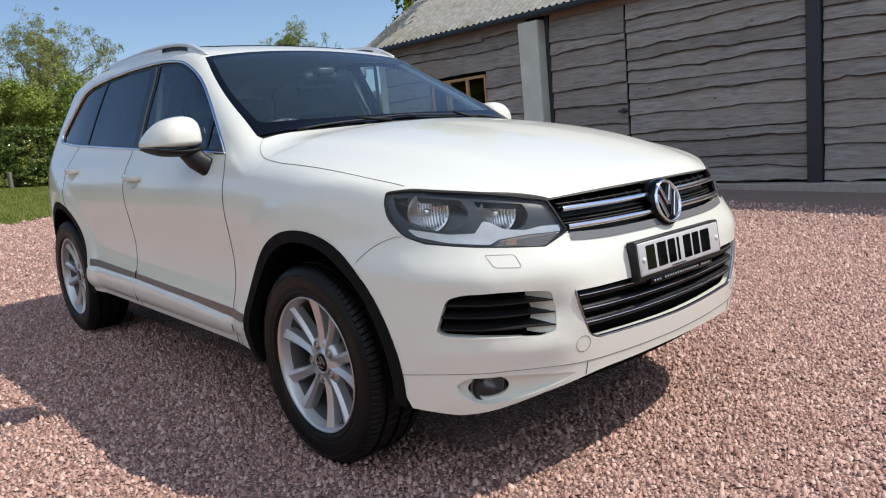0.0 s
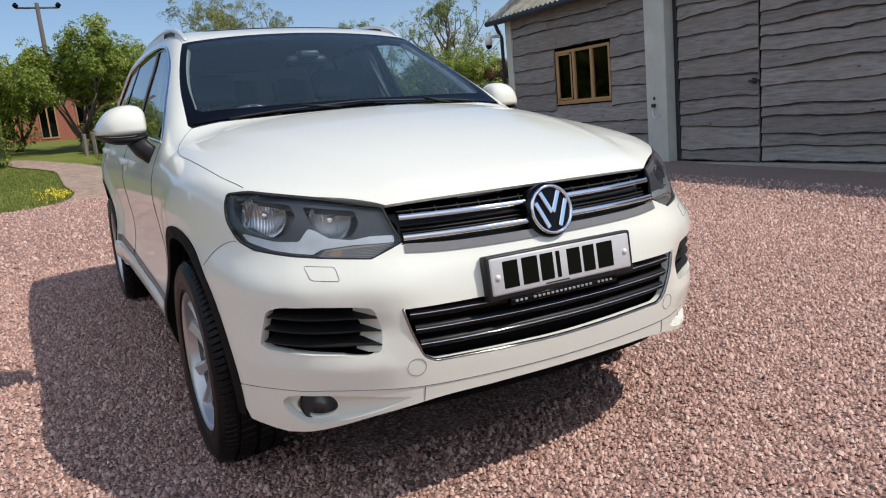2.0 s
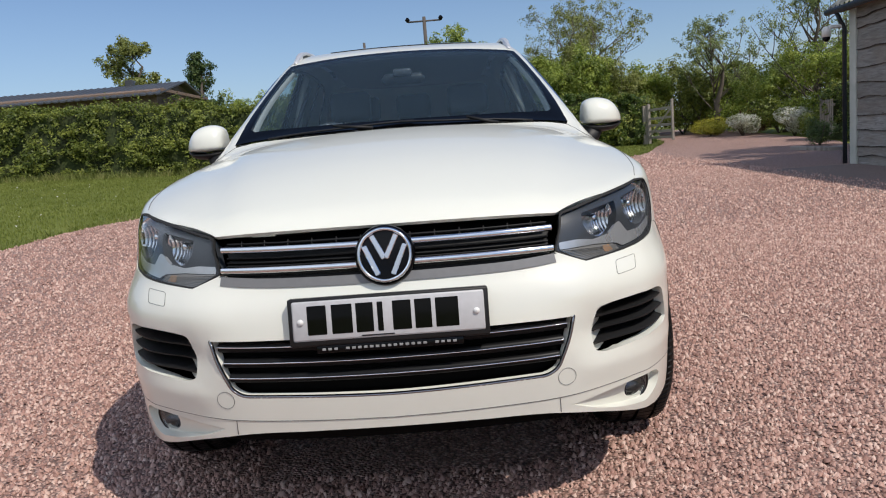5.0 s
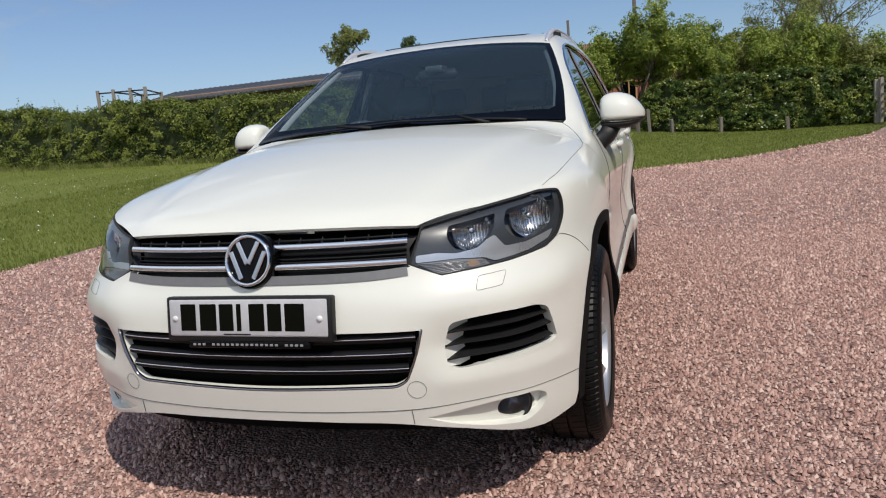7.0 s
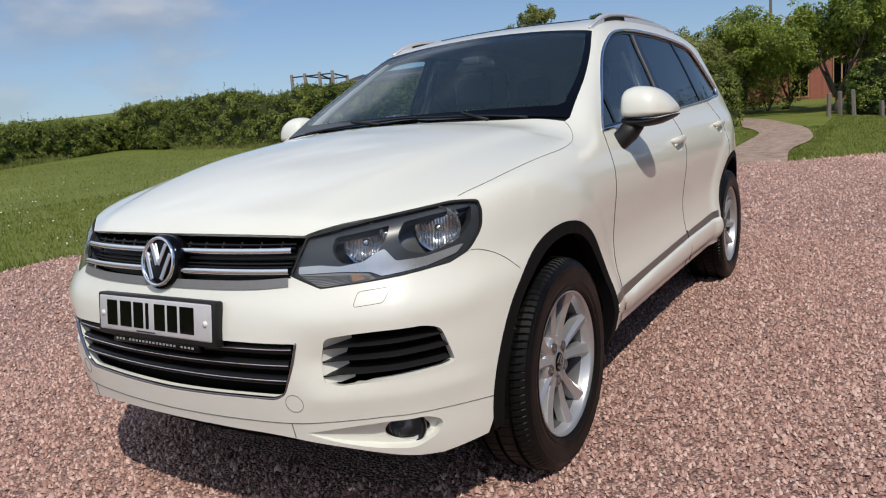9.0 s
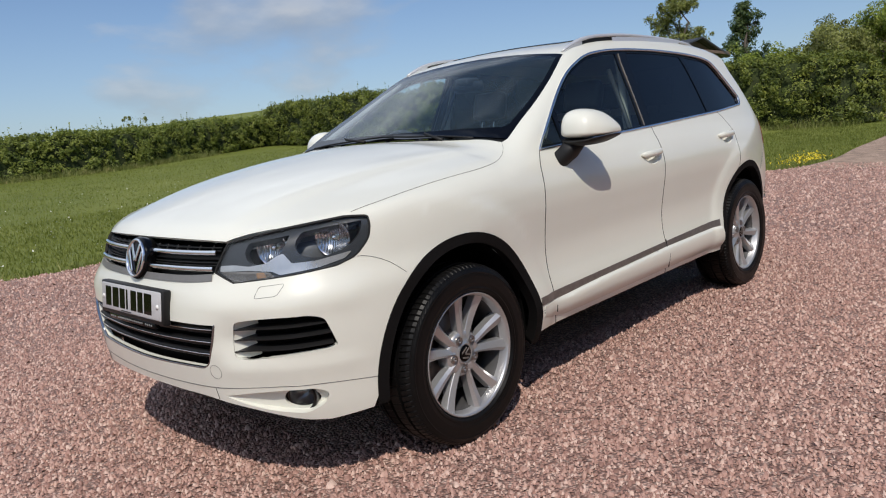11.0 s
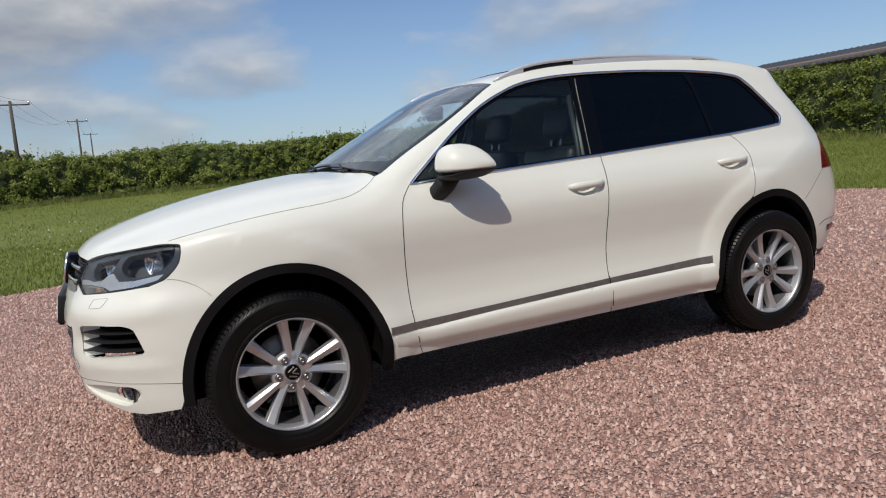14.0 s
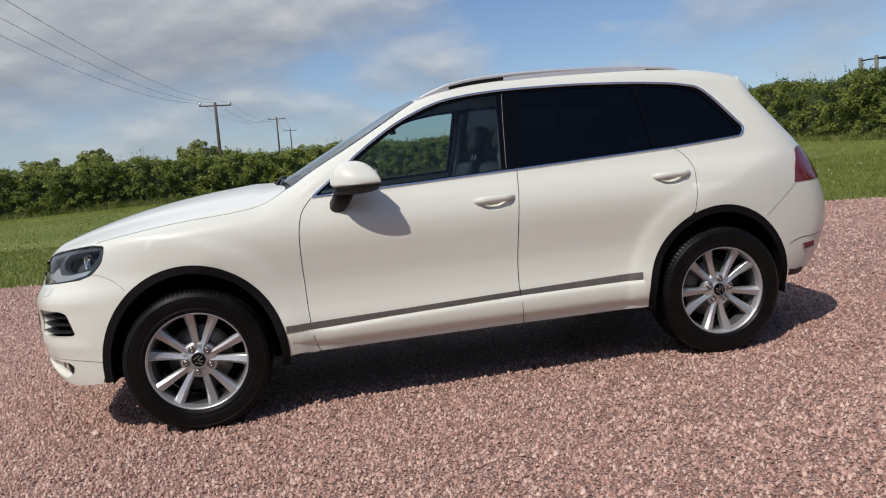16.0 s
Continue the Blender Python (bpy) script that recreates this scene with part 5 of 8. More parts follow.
def seat(x, y, width, label):
    ob = part("seat_base", rbox((x - 0.25, y - width / 2, 0.52), (x + 0.28, y + width / 2, 0.72), 0.06, seg=3), LEATHER, car, label)
    lean = Matrix.Translation((x - 0.22, y, 0.66)) @ Matrix.Rotation(radians(-16), 4, "Y")
    part("backrest", rbox((-0.07, -width / 2, 0.0), (0.07, width / 2, 0.58), 0.055, lean, 3), LEATHER, ob, "black leather backrest")
    for dy in ((0,) if width < 0.8 else (-0.38, 0.0, 0.38)):
        part("head_rest", rbox((-0.045, dy - 0.13, 0.64), (0.045, dy + 0.13, 0.83), 0.04, lean, 3), LEATHER, ob)
        for e in (-0.05, 0.05):
            bm = bmesh.new()
            tube(bm, [lean @ Vector((0, dy + e, 0.56)), lean @ Vector((0, dy + e, 0.66))], 0.006, 6)
            part("head_rest_post", bm, CHROME, ob)


seat(-1.42, -0.37, 0.52, "black leather front seat")
seat(-1.42, 0.37, 0.52, "black leather front seat")
seat(-2.32, 0.0, 1.30, "black leather rear bench")
# pale pillar linings, headlining and belts
for s in (1, -1):
    bm = bmesh.new()
    tube(bm, [Vector((x, y * s, z)) for x, y, z in ((-1.735, 0.725, 1.12), (-1.752, 0.700, 1.25), (-1.795, 0.650, 1.49), (-1.815, 0.625, 1.56))], [0.026, 0.024, 0.020, 0.020], 8)
    part("pillar_lining", bm, CREAM, car, "pale grey pillar lining")
    p = TOP.place(smooth_line([(-0.64, 0.708), (-0.86, 0.686), (-1.11, 0.630), (-1.225, 0.592)], 9))
    q = SIDE.place(smooth_line([(-0.78, 1.17), (-0.99, 1.345), (-1.19, 1.468), (-1.36, 1.545)], 9))
    bm = bmesh.new()
    rows = []
    for a_, b_ in zip(p, q):
        o_ = Vector((a_[0] - 0.012, (a_[1] + 0.004) * s, a_[2] - 0.016))
        i_ = Vector((a_[0] - 0.030, (a_[1] - 0.016) * s, a_[2] - 0.026))
        e_ = Vector((b_[0], (b_[1] - 0.022) * s, b_[2]))
        rows.append([bm.verts.new(o_), bm.verts.new(i_), bm.verts.new(i_.lerp(e_, 0.5) + Vector((0, -0.014 * s, 0))), bm.verts.new(e_)])
    for a_, b_ in zip(rows, rows[1:]):
        for k in range(3):
            bm.faces.new((a_[k], a_[k + 1], b_[k + 1], b_[k]))
    part("pillar_lining", bm, CREAM, car, "pale grey pillar lining")
    p = SIDE.place(np.array([(-1.76, 1.50), (-1.72, 1.25), (-1.66, 0.95)]))
    bm = bmesh.new()
    tube(bm, [Vector((q[0], (q[1] - 0.10) * s, q[2])) for q in p], 0.014, 6)
    part("seat_belt", bm, DARKGREY, car)
lining = panel("headlining", TOP, ROOF, CREAM, car, "pale grey headlining", step=0.08, lift=-0.035, lip=0)
bm = blob([((-1.21, 0, 1.445), (0.015, 0, 0), (0, 0.10, 0)), ((-1.20, 0, 1.475), (0.02, 0, 0), (0, 0.12, 0)), ((-1.21, 0, 1.505), (0.015, 0, 0), (0, 0.10, 0))])
part("rear_view_mirror", bm, BLACK, car, "black rear-view mirror")
part("mirror_housing", rbox((-1.25, -0.05, 1.485), (-1.14, 0.05, 1.525), 0.012), DARKGREY, car)
part("parcel_cover", rbox((-3.2, -0.66, 1.08), (-2.55, 0.66, 1.11), 0.01), WOOL, car, "black parcel cover")


# ---- ground ----
def smooth(a, b, x):
    t = np.clip((np.asarray(x, float) - a) / (b - a), 0, 1)
    return t * t * (3 - 2 * t)


def ground_z(x, y):
    """Height of the land: the yard's even fall, lawns that rise to the hedges, and a low hill past them."""
    x, y = np.asarray(x, float), np.asarray(y, float)
    r = np.hypot(x, y)
    turn = np.arctan2(y, x)
    z = -(0.0262 * x + 0.0119 * y) * np.where(r > 40, 40 / np.maximum(r, 1e-6), 1.0)
    lawn = smooth(3.0, -3.0, y + 0.12 * x + 1.0)
    rise = 0.019 + 0.017 * smooth(0.2, 0.6, -y / np.maximum(r, 1e-6))
    z = z + rise * (np.sqrt((r - 8) ** 2 + 4) + (r - 8)) / 2 * lawn * np.where(r > 40, (40 / np.maximum(r, 1)) ** 0.5, 1.0)
    hill = np.exp(-((np.angle(np.exp(1j * (turn - radians(-128)))) / 0.42) ** 2))
    return z + 0.062 * np.maximum(r - 45, 0) * hill * np.exp(-np.maximum(r - 320, 0) / 500)


LAWN_EDGE = smooth_line([(40, -9.5), (14, -6.6), (6, -6.35), (3.6, -6.4), (2, -5.95), (0.6, -6.25), (-0.9, -5.9), (-2.4, -6.1), (-3.4, -5.65), (-4.4, -5.7), (-5.9, -5.5), (-8.2, -5.1), (-9.3, -4.2), (-9.65, -3.2), (-9.75, -2.2), (-9.95, -1.6), (-10.4, -1.15), (-11.0, -0.85)], 90)
PATH_LEFT = smooth_line([(-10.2, -1.15), (-11.5, -0.90), (-13.6, -0.98), (-15.8, -1.0), (-17.6, -1.05), (-19.0, -1.4), (-20.4, -1.9), (-22.3, -2.3), (-24.5, -3.5)], 44)
PATH_RIGHT = smooth_line([(-25.6, -3.0), (-23.8, -1.8), (-21.4, -0.9), (-19.3, -0.17), (-17.5, 0.15), (-15.5, 0.30), (-13.5, 0.15), (-10.6, 0.40)], 40)
DRIVE_EDGE = smooth_line([(-11.2, 0.45), (-12.0, 1.4), (-13.4, 2.9), (-15.3, 4.2), (-18.2, 6.1), (-21.5, 7.4), (-24.5, 8.6), (-30, 9.6), (-45, 12)], 40)
GRAVEL_OUTLINE = np.concatenate([LAWN_EDGE, DRIVE_EDGE, [(-45, 17), (-28, 13.5), (-18, 11.5), (-14, 10.0), (-10.6, 9.0), (-10.6, 7.85), (40, 7.85)]])


STONES = ((0.0, (0.265, 0.145, 0.117)), (0.3, (0.43, 0.250, 0.202)), (0.7, (0.555, 0.352, 0.290)), (1.0, (0.72, 0.525, 0.44)))


PATH_AREA = np.concatenate([PATH_LEFT, PATH_RIGHT])


def gravel_build(t):
    big = t.noise(t.obj, 0.35, 4.0, 0.6)
    cells = t.node("ShaderNodeTexVoronoi", None, Vector=t.obj, Scale=74.0, Randomness=1.0)
    c = t.ramp(t.node("ShaderNodeSeparateColor", None, Color=cells.outputs["Color"]).outputs[0], *STONES)
    c = t.mix(t.ramp(big, (0.35, 0.0), (0.7, 0.3)), c, (0.37, 0.24, 0.205))
    # cells darken towards their borders: the crevices' shade is put into the colour
    crevice_shade = t.ramp(cells.outputs["Distance"], (0.25, 1.0), (0.70, 0.40))
    put(t, Base_Color=t.mix(1.0, c, crevice_shade, "MULTIPLY"))
    bump(t, t.math("SUBTRACT", 1.0, cells.outputs["Distance"]), 0.9, 0.014)


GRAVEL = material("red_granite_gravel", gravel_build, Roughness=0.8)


def stone_build(t):
    r = t.node("ShaderNodeNewGeometry").outputs["Random Per Island"]
    c = t.ramp(r, *STONES)
    g = t.noise(t.obj, 220.0, 3.0)
    put(t, Base_Color=t.mix(0.35, c, t.ramp(g, (0.3, 0.45), (0.7, 1.0)), "MULTIPLY"))


STONE = material("crushed_granite_stone", stone_build, Roughness=0.7)


def lawn_build(t):
    a = t.noise(t.obj, 0.5, 5.0, 0.6)
    b = t.noise(t.obj, 38.0, 3.0, 0.6)
    c = t.ramp(t.math("ADD", t.math("MULTIPLY", a, 0.5), t.math("MULTIPLY", b, 0.5)), (0.3, (0.097, 0.121, 0.019)), (0.5, (0.144, 0.172, 0.031)), (0.7, (0.21, 0.228, 0.055)))
    put(t, Base_Color=c)
    bump(t, b, 0.9, 0.03)


LAWN = material("mown_grass", lawn_build, Roughness=0.75, Specular_IOR_Level=0.2)


def sheet(name, xs, ys, fn, mat, mask=None, lift=0.0):
    gx, gy = np.meshgrid(xs, ys, indexing="ij")
    z = fn(gx, gy) + lift
    n, m = gx.shape
    v = np.stack([gx, gy, z], -1).reshape(-1, 3)
    i = np.arange(n * m).reshape(n, m)
    f = np.stack([i[:-1, :-1], i[1:, :-1], i[1:, 1:], i[:-1, 1:]], -1).reshape(-1, 4)
    me = bpy.data.meshes.new(name)
    me.from_pydata(v.tolist(), [], f.tolist())
    me.update()
    return part_mesh(name, me, mat)


def axis(near, step, far, grow=1.25):
    s, out = step, [0.0]
    while out[-1] < far:
        if out[-1] > near:
            s *= grow
        out.append(out[-1] + s)
    a = np.array(out)
    return np.concatenate([-a[:0:-1], a])


tagged(sheet("ground", axis(30, 0.6, 2500), axis(30, 0.6, 2500), ground_z, LAWN, lift=-0.02), "green mown lawn and field rising to the horizon", "ground", kind="structure")


def flat_sheet(name, outline, fn, mat, step=0.5, lift=0.0):
    """A sheet that lies on the land inside an outline, as a mesh."""
    outline = dense(outline, step)
    lo, hi = outline.min(0), outline.max(0)
    g = np.stack(np.meshgrid(np.arange(lo[0], hi[0], step), np.arange(lo[1], hi[1], step)), -1).reshape(-1, 2) + step * 0.3
    g = g[within(outline, g)]
    n = len(outline)
    vs, _, fs, *_ = geometry.delaunay_2d_cdt([Vector(p) for p in np.concatenate([outline, g])], [(i, (i + 1) % n) for i in range(n)], [], 0, 1e-4)
    uv = np.array([tuple(v) for v in vs])
    tri = np.array([f for f in fs if len(f) == 3])
    tri = tri[within(outline, uv[tri].mean(1))]
    a, b, c = (uv[tri[:, k]] for k in range(3))
    cw = (b - a)[:, 0] * (c - a)[:, 1] - (b - a)[:, 1] * (c - a)[:, 0] < 0
    tri[cw] = tri[cw][:, ::-1]
    me = bpy.data.meshes.new(name)
    me.from_pydata(np.c_[uv, fn(uv[:, 0], uv[:, 1]) + lift].tolist(), [], tri.tolist())
    me.update()
    return part_mesh(name, me, mat)


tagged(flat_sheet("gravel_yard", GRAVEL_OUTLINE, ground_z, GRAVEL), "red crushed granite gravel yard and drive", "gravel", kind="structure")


def trodden_build(t):
    big = t.noise(t.obj, 0.9, 5.0, 0.6)
    cells = t.node("ShaderNodeTexVoronoi", None, Vector=t.obj, Scale=60.0, Randomness=1.0)
    c = t.ramp(t.node("ShaderNodeSeparateColor", None, Color=cells.outputs["Color"]).outputs[0], (0.0, (0.24, 0.16, 0.115)), (0.5, (0.36, 0.255, 0.19)), (1.0, (0.50, 0.38, 0.30)))
    worn = t.noise(t.obj, 4.5, 5.0, 0.65)
    c = t.mix(t.ramp(big, (0.35, 0.15), (0.7, 0.7)), c, (0.35, 0.255, 0.19))
    put(t, Base_Color=t.mix(1.0, c, t.ramp(worn, (0.32, 0.55), (0.62, 1.1)), "MULTIPLY"))
    bump(t, t.math("SUBTRACT", 1.0, cells.outputs["Distance"]), 0.5, 0.008)


def grit_build(t):
    big = t.noise(t.obj, 0.8, 5.0, 0.6)
    cells = t.node("ShaderNodeTexVoronoi", None, Vector=t.obj, Scale=70.0, Randomness=1.0)
    c = t.ramp(t.node("ShaderNodeSeparateColor", None, Color=cells.outputs["Color"]).outputs[0], (0.0, (0.16, 0.105, 0.088)), (0.5, (0.23, 0.16, 0.135)), (1.0, (0.32, 0.24, 0.21)))
    put(t, Base_Color=t.mix(t.ramp(big, (0.35, 0.3), (0.7, 0.85)), c, (0.19, 0.145, 0.125)))
    bump(t, t.math("SUBTRACT", 1.0, cells.outputs["Distance"]), 0.35, 0.006)


TRODDEN = material("trodden_tan_path_grit", trodden_build, Roughness=0.85)
GRIT = material("compacted_shaded_grit", grit_build, Roughness=0.9)
tagged(flat_sheet("path", np.concatenate([PATH_LEFT, PATH_RIGHT]), ground_z, TRODDEN, 0.4, 0.006), "trodden tan grit path curving across the lawn", "path", kind="structure")
# smooth grit out to the eave's shadow edge, its colour darkened for that shade
APRON = np.concatenate([np.array([(x, 5.75 + 0.16 * math.sin(x * 1.3) + 0.09 * math.sin(x * 3.1)) for x in np.linspace(-10.3, 6.0, 40)]), [(6.0, 7.74), (-10.3, 7.74)]])
tagged(flat_sheet("apron", APRON, ground_z, GRIT, 0.5, 0.005), "compacted brown grit before the barn doors, darkened for the barn's shade", "ground", kind="structure")



def raw_mesh(name, verts, faces, mat, smooth=False):
    """A mesh straight from arrays: verts (n, 3), faces (m, k)."""
    me = bpy.data.meshes.new(name)
    k = faces.shape[1]
    me.vertices.add(len(verts))
    me.vertices.foreach_set("co", np.ascontiguousarray(verts, np.float32).ravel())
    me.loops.add(faces.size)
    me.loops.foreach_set("vertex_index", np.ascontiguousarray(faces, np.int32).ravel())
    me.polygons.add(len(faces))
    me.polygons.foreach_set("loop_start", np.arange(0, faces.size, k, dtype=np.int32))
    me.update(calc_edges=True)
    me.validate()
    return part_mesh(name, me, mat, smooth=smooth)


rng = np.random.default_rng(7)


def turns(n):
    """Random rotations."""
    q = rng.normal(size=(n, 4))
    w_, x, y, z = (q / np.linalg.norm(q, axis=1, keepdims=True)).T
    return np.stack([np.stack([1 - 2 * (y * y + z * z), 2 * (x * y - z * w_), 2 * (x * z + y * w_)], -1),
                     np.stack([2 * (x * y + z * w_), 1 - 2 * (x * x + z * z), 2 * (y * z - x * w_)], -1),
                     np.stack([2 * (x * z - y * w_), 2 * (y * z + x * w_), 1 - 2 * (x * x + y * y)], -1)], 1)


def scatter(x0, x1, y0, y1, per_m2):
    n = int((x1 - x0) * (y1 - y0) * per_m2)
    return np.c_[rng.uniform(x0, x1, n), rng.uniform(y0, y1, n)]


def stones(name, xy, size, mat):
    xy = xy[within(GRAVEL_OUTLINE, xy) & (xy[:, 1] < 6.0 + 0.4 * rng.random(len(xy)))]
    n = len(xy)
    base = np.array([(1, 0, -0.45), (0, 0.8, -0.45), (-1, 0, -0.45), (0, -0.8, -0.45), (0.45, 0.05, 0.72), (-0.45, -0.05, 0.64)], float)
    v = base[None] * rng.uniform(0.75, 1.25, (n, 6, 1)) + rng.normal(0, 0.16, (n, 6, 3))
    a = rng.uniform(0, 2 * math.pi, n)
    c, s_ = np.cos(a)[:, None], np.sin(a)[:, None]
    v = np.stack([v[..., 0] * c - v[..., 1] * s_, v[..., 0] * s_ + v[..., 1] * c, v[..., 2] + 0.38 * rng.normal(0, 1, (n, 1)) * v[..., 0] + 0.3 * rng.normal(0, 1, (n, 1)) * v[..., 1]], -1)
    v *= (size * rng.lognormal(0, 0.26, n))[:, None, None]
    v[..., 0] += xy[:, :1]
    v[..., 1] += xy[:, 1:]
    v[..., 2] += (ground_z(xy[:, 0], xy[:, 1]) + size * rng.uniform(0.0, 1.25, n))[:, None]
    f = np.array([(0, 1, 4), (1, 5, 4), (1, 2, 5), (2, 3, 5), (3, 4, 5), (3, 0, 4)])
    return raw_mesh(name, v.reshape(-1, 3), (f[None] + 6 * np.arange(n)[:, None, None]).reshape(-1, 3), mat)


def thinned(xy, x0, x1, y0, y1, w_=1.4):
    """Fewer points towards the border of a patch."""
    d = np.minimum(np.minimum(xy[:, 0] - x0, x1 - xy[:, 0]), np.minimum(xy[:, 1] - y0, y1 - xy[:, 1]))
    return xy[rng.random(len(xy)) < d / w_]


near = thinned(scatter(-5.0, 3.2, -3.5, 5.1, 3300), -5.0, 3.2, -3.5, 5.1)
near = near[(np.abs(near[:, 1]) > 0.55) | (near[:, 0] > 0.4) | (near[:, 0] < -3.2)]
mid = np.concatenate([thinned(scatter(-13, 6.5, 3.4, 7.8, 640), -13, 6.5, 2.4, 9), thinned(scatter(-13, -4.0, -5.6, 3.4, 640), -13, -3.0, -7, 4.4), thinned(scatter(-4.0, 8, -6.6, -3.0, 700), -5.4, 8, -8, -2), thinned(scatter(2.2, 7, -3.0, 3.4, 350), 1.2, 7, -4.4, 4.8)])
far = scatter(-24, -11, -1.0, 10, 130)
tagged(stones("gravel_stones", near, 0.0082, STONE), "loose angular pink granite chippings", "gravel", kind="stuff")
tagged(stones("gravel_stones", mid, 0.0115, STONE), "loose angular pink granite chippings", "gravel", kind="stuff")
tagged(stones("gravel_stones", far, 0.020, STONE), "loose angular pink granite chippings", "gravel", kind="stuff")


# ---- plants ----
def leaf_build(dark, mid_, light, gloss=0.5):
    def build(t):
        r = t.node("ShaderNodeNewGeometry").outputs["Random Per Island"]
        n = t.ramp(t.noise(t.obj, 1.9, 5.0, 0.6), (0.33, 0.0), (0.67, 1.0))
        f = t.math("ADD", t.math("MULTIPLY", r, 0.5), t.math("MULTIPLY", n, 0.5))
        put(t, Base_Color=t.ramp(f, (0.1, dark), (0.5, mid_), (0.9, light)))
    return build


def leaves_mat(name, dark, mid_, light, rough=0.5):
    """Leaves that let some light through."""
    m = material(name, leaf_build(dark, mid_, light), Roughness=rough, Specular_IOR_Level=0.35)
    nodes, links = m.node_tree.nodes, m.node_tree.links
    b = next(n for n in nodes if n.type == "BSDF_PRINCIPLED")
    out = next(n for n in nodes if n.type == "OUTPUT_MATERIAL")
    thin = nodes.new("ShaderNodeBsdfTranslucent")
    links.new(b.inputs["Base Color"].links[0].from_socket, thin.inputs["Color"])
    both = nodes.new("ShaderNodeMixShader")
    both.inputs[0].default_value = 0.33
    links.new(b.outputs[0], both.inputs[1])
    links.new(thin.outputs[0], both.inputs[2])
    links.new(both.outputs[0], out.inputs[0])
    return m


HAWTHORN = leaves_mat("hawthorn_leaves", (0.050, 0.075, 0.0158), (0.155, 0.195, 0.0356), (0.33, 0.355, 0.0694))
SUNHEDGE = leaves_mat("sunlit_hedge_leaves", (0.088, 0.128, 0.024), (0.195, 0.240, 0.045), (0.34, 0.365, 0.085))
LAUREL = leaves_mat("laurel_leaves", (0.030, 0.060, 0.014), (0.095, 0.150, 0.028), (0.44, 0.45, 0.11), 0.3)
SPRING = leaves_mat("spring_leaves", (0.085, 0.135, 0.0238), (0.22, 0.285, 0.0436), (0.42, 0.46, 0.0892))
PALE = leaves_mat("pale_willow_leaves", (0.105, 0.144, 0.045), (0.228, 0.272, 0.09), (0.403, 0.448, 0.18))
OLIVE = leaves_mat("olive_buds", (0.11, 0.126, 0.0363), (0.221, 0.243, 0.0636), (0.35, 0.369, 0.109))
CONIFER = leaves_mat("poplar_leaves", (0.035, 0.072, 0.027), (0.0875, 0.136, 0.045), (0.175, 0.224, 0.075))
YELLOW = leaves_mat("yellow_shrub_leaves", (0.22, 0.22, 0.02), (0.42, 0.40, 0.05), (0.6, 0.55, 0.12))
WHITEFLOWER = leaves_mat("white_blossom", (0.15, 0.196, 0.07), (0.63, 0.63, 0.504), (0.85, 0.85, 0.85))
COPPER = leaves_mat("copper_leaves", (0.07, 0.03, 0.015), (0.16, 0.07, 0.03), (0.26, 0.13, 0.06))
# dark green of the hedge cores: shade between the leaves, put into the colour
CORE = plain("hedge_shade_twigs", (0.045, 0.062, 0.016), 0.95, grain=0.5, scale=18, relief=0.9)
BARK = plain("grey_brown_bark", (0.11, 0.09, 0.07), 0.9, relief=0.8, scale=25)
TWIG = plain("bare_twigs", (0.16, 0.13, 0.10), 0.9)


def unit(v):
    return v / (np.linalg.norm(v, axis=1, keepdims=True) + 1e-9)


def leaf_arrays(p, size, face=None, loose=0.5):
    """Small pointed leaves at the points p, their faces turned loosely to face."""
    n = len(p)
    base = np.array([(-1, 0, 0), (0.65, -0.58, 0.15), (0.75, 0.52, -0.1)], float)
    if face is None:
        v = np.einsum("nij,kj->nki", turns(n), base)
    else:
        up = unit(face + rng.normal(0, loose, (n, 3)))
        along = unit(np.cross(up, rng.normal(0, 1, (n, 3))))
        across = np.cross(up, along)
        v = base[None, :, 0, None] * along[:, None] + base[None, :, 1, None] * across[:, None] + base[None, :, 2, None] * up[:, None]
    v = v * (size * rng.uniform(0.6, 1.35, n))[:, None, None] + p[:, None]
    return v.reshape(-1, 3), np.arange(3 * n).reshape(n, 3)


def leaf_mesh(name, p, size, mat, parent, label="", face=None, loose=0.5):
    v, f = leaf_arrays(p, size, face, loose)
    ob = raw_mesh(name, v, f, mat)
    ob.parent = parent
    return tagged(ob, label)


def sprays(centre, out, radius, each, bias=0.8):
    """Leaf places and facings on rounded sprays that bulge along out from each centre."""
    k = len(centre)
    c, o, r = np.repeat(centre, each, 0), np.repeat(out, each, 0), np.repeat(radius, each)[:, None]
    d = unit(rng.normal(0, 1, (k * each, 3)) + o * bias)
    p = c + d * r * rng.uniform(0.55, 1.08, (k * each, 1)) * np.array((1, 1, 0.85))
    return p, d * 0.7 + o * 0.3 + np.array((0, 0, 0.4))


def wave(x, seed, *scales):
    return sum(a * np.sin(x * k + seed * (1.7 + i) + 1.3 * np.sin(x * k * 0.37 + seed)) for i, (a, k) in enumerate(scales))


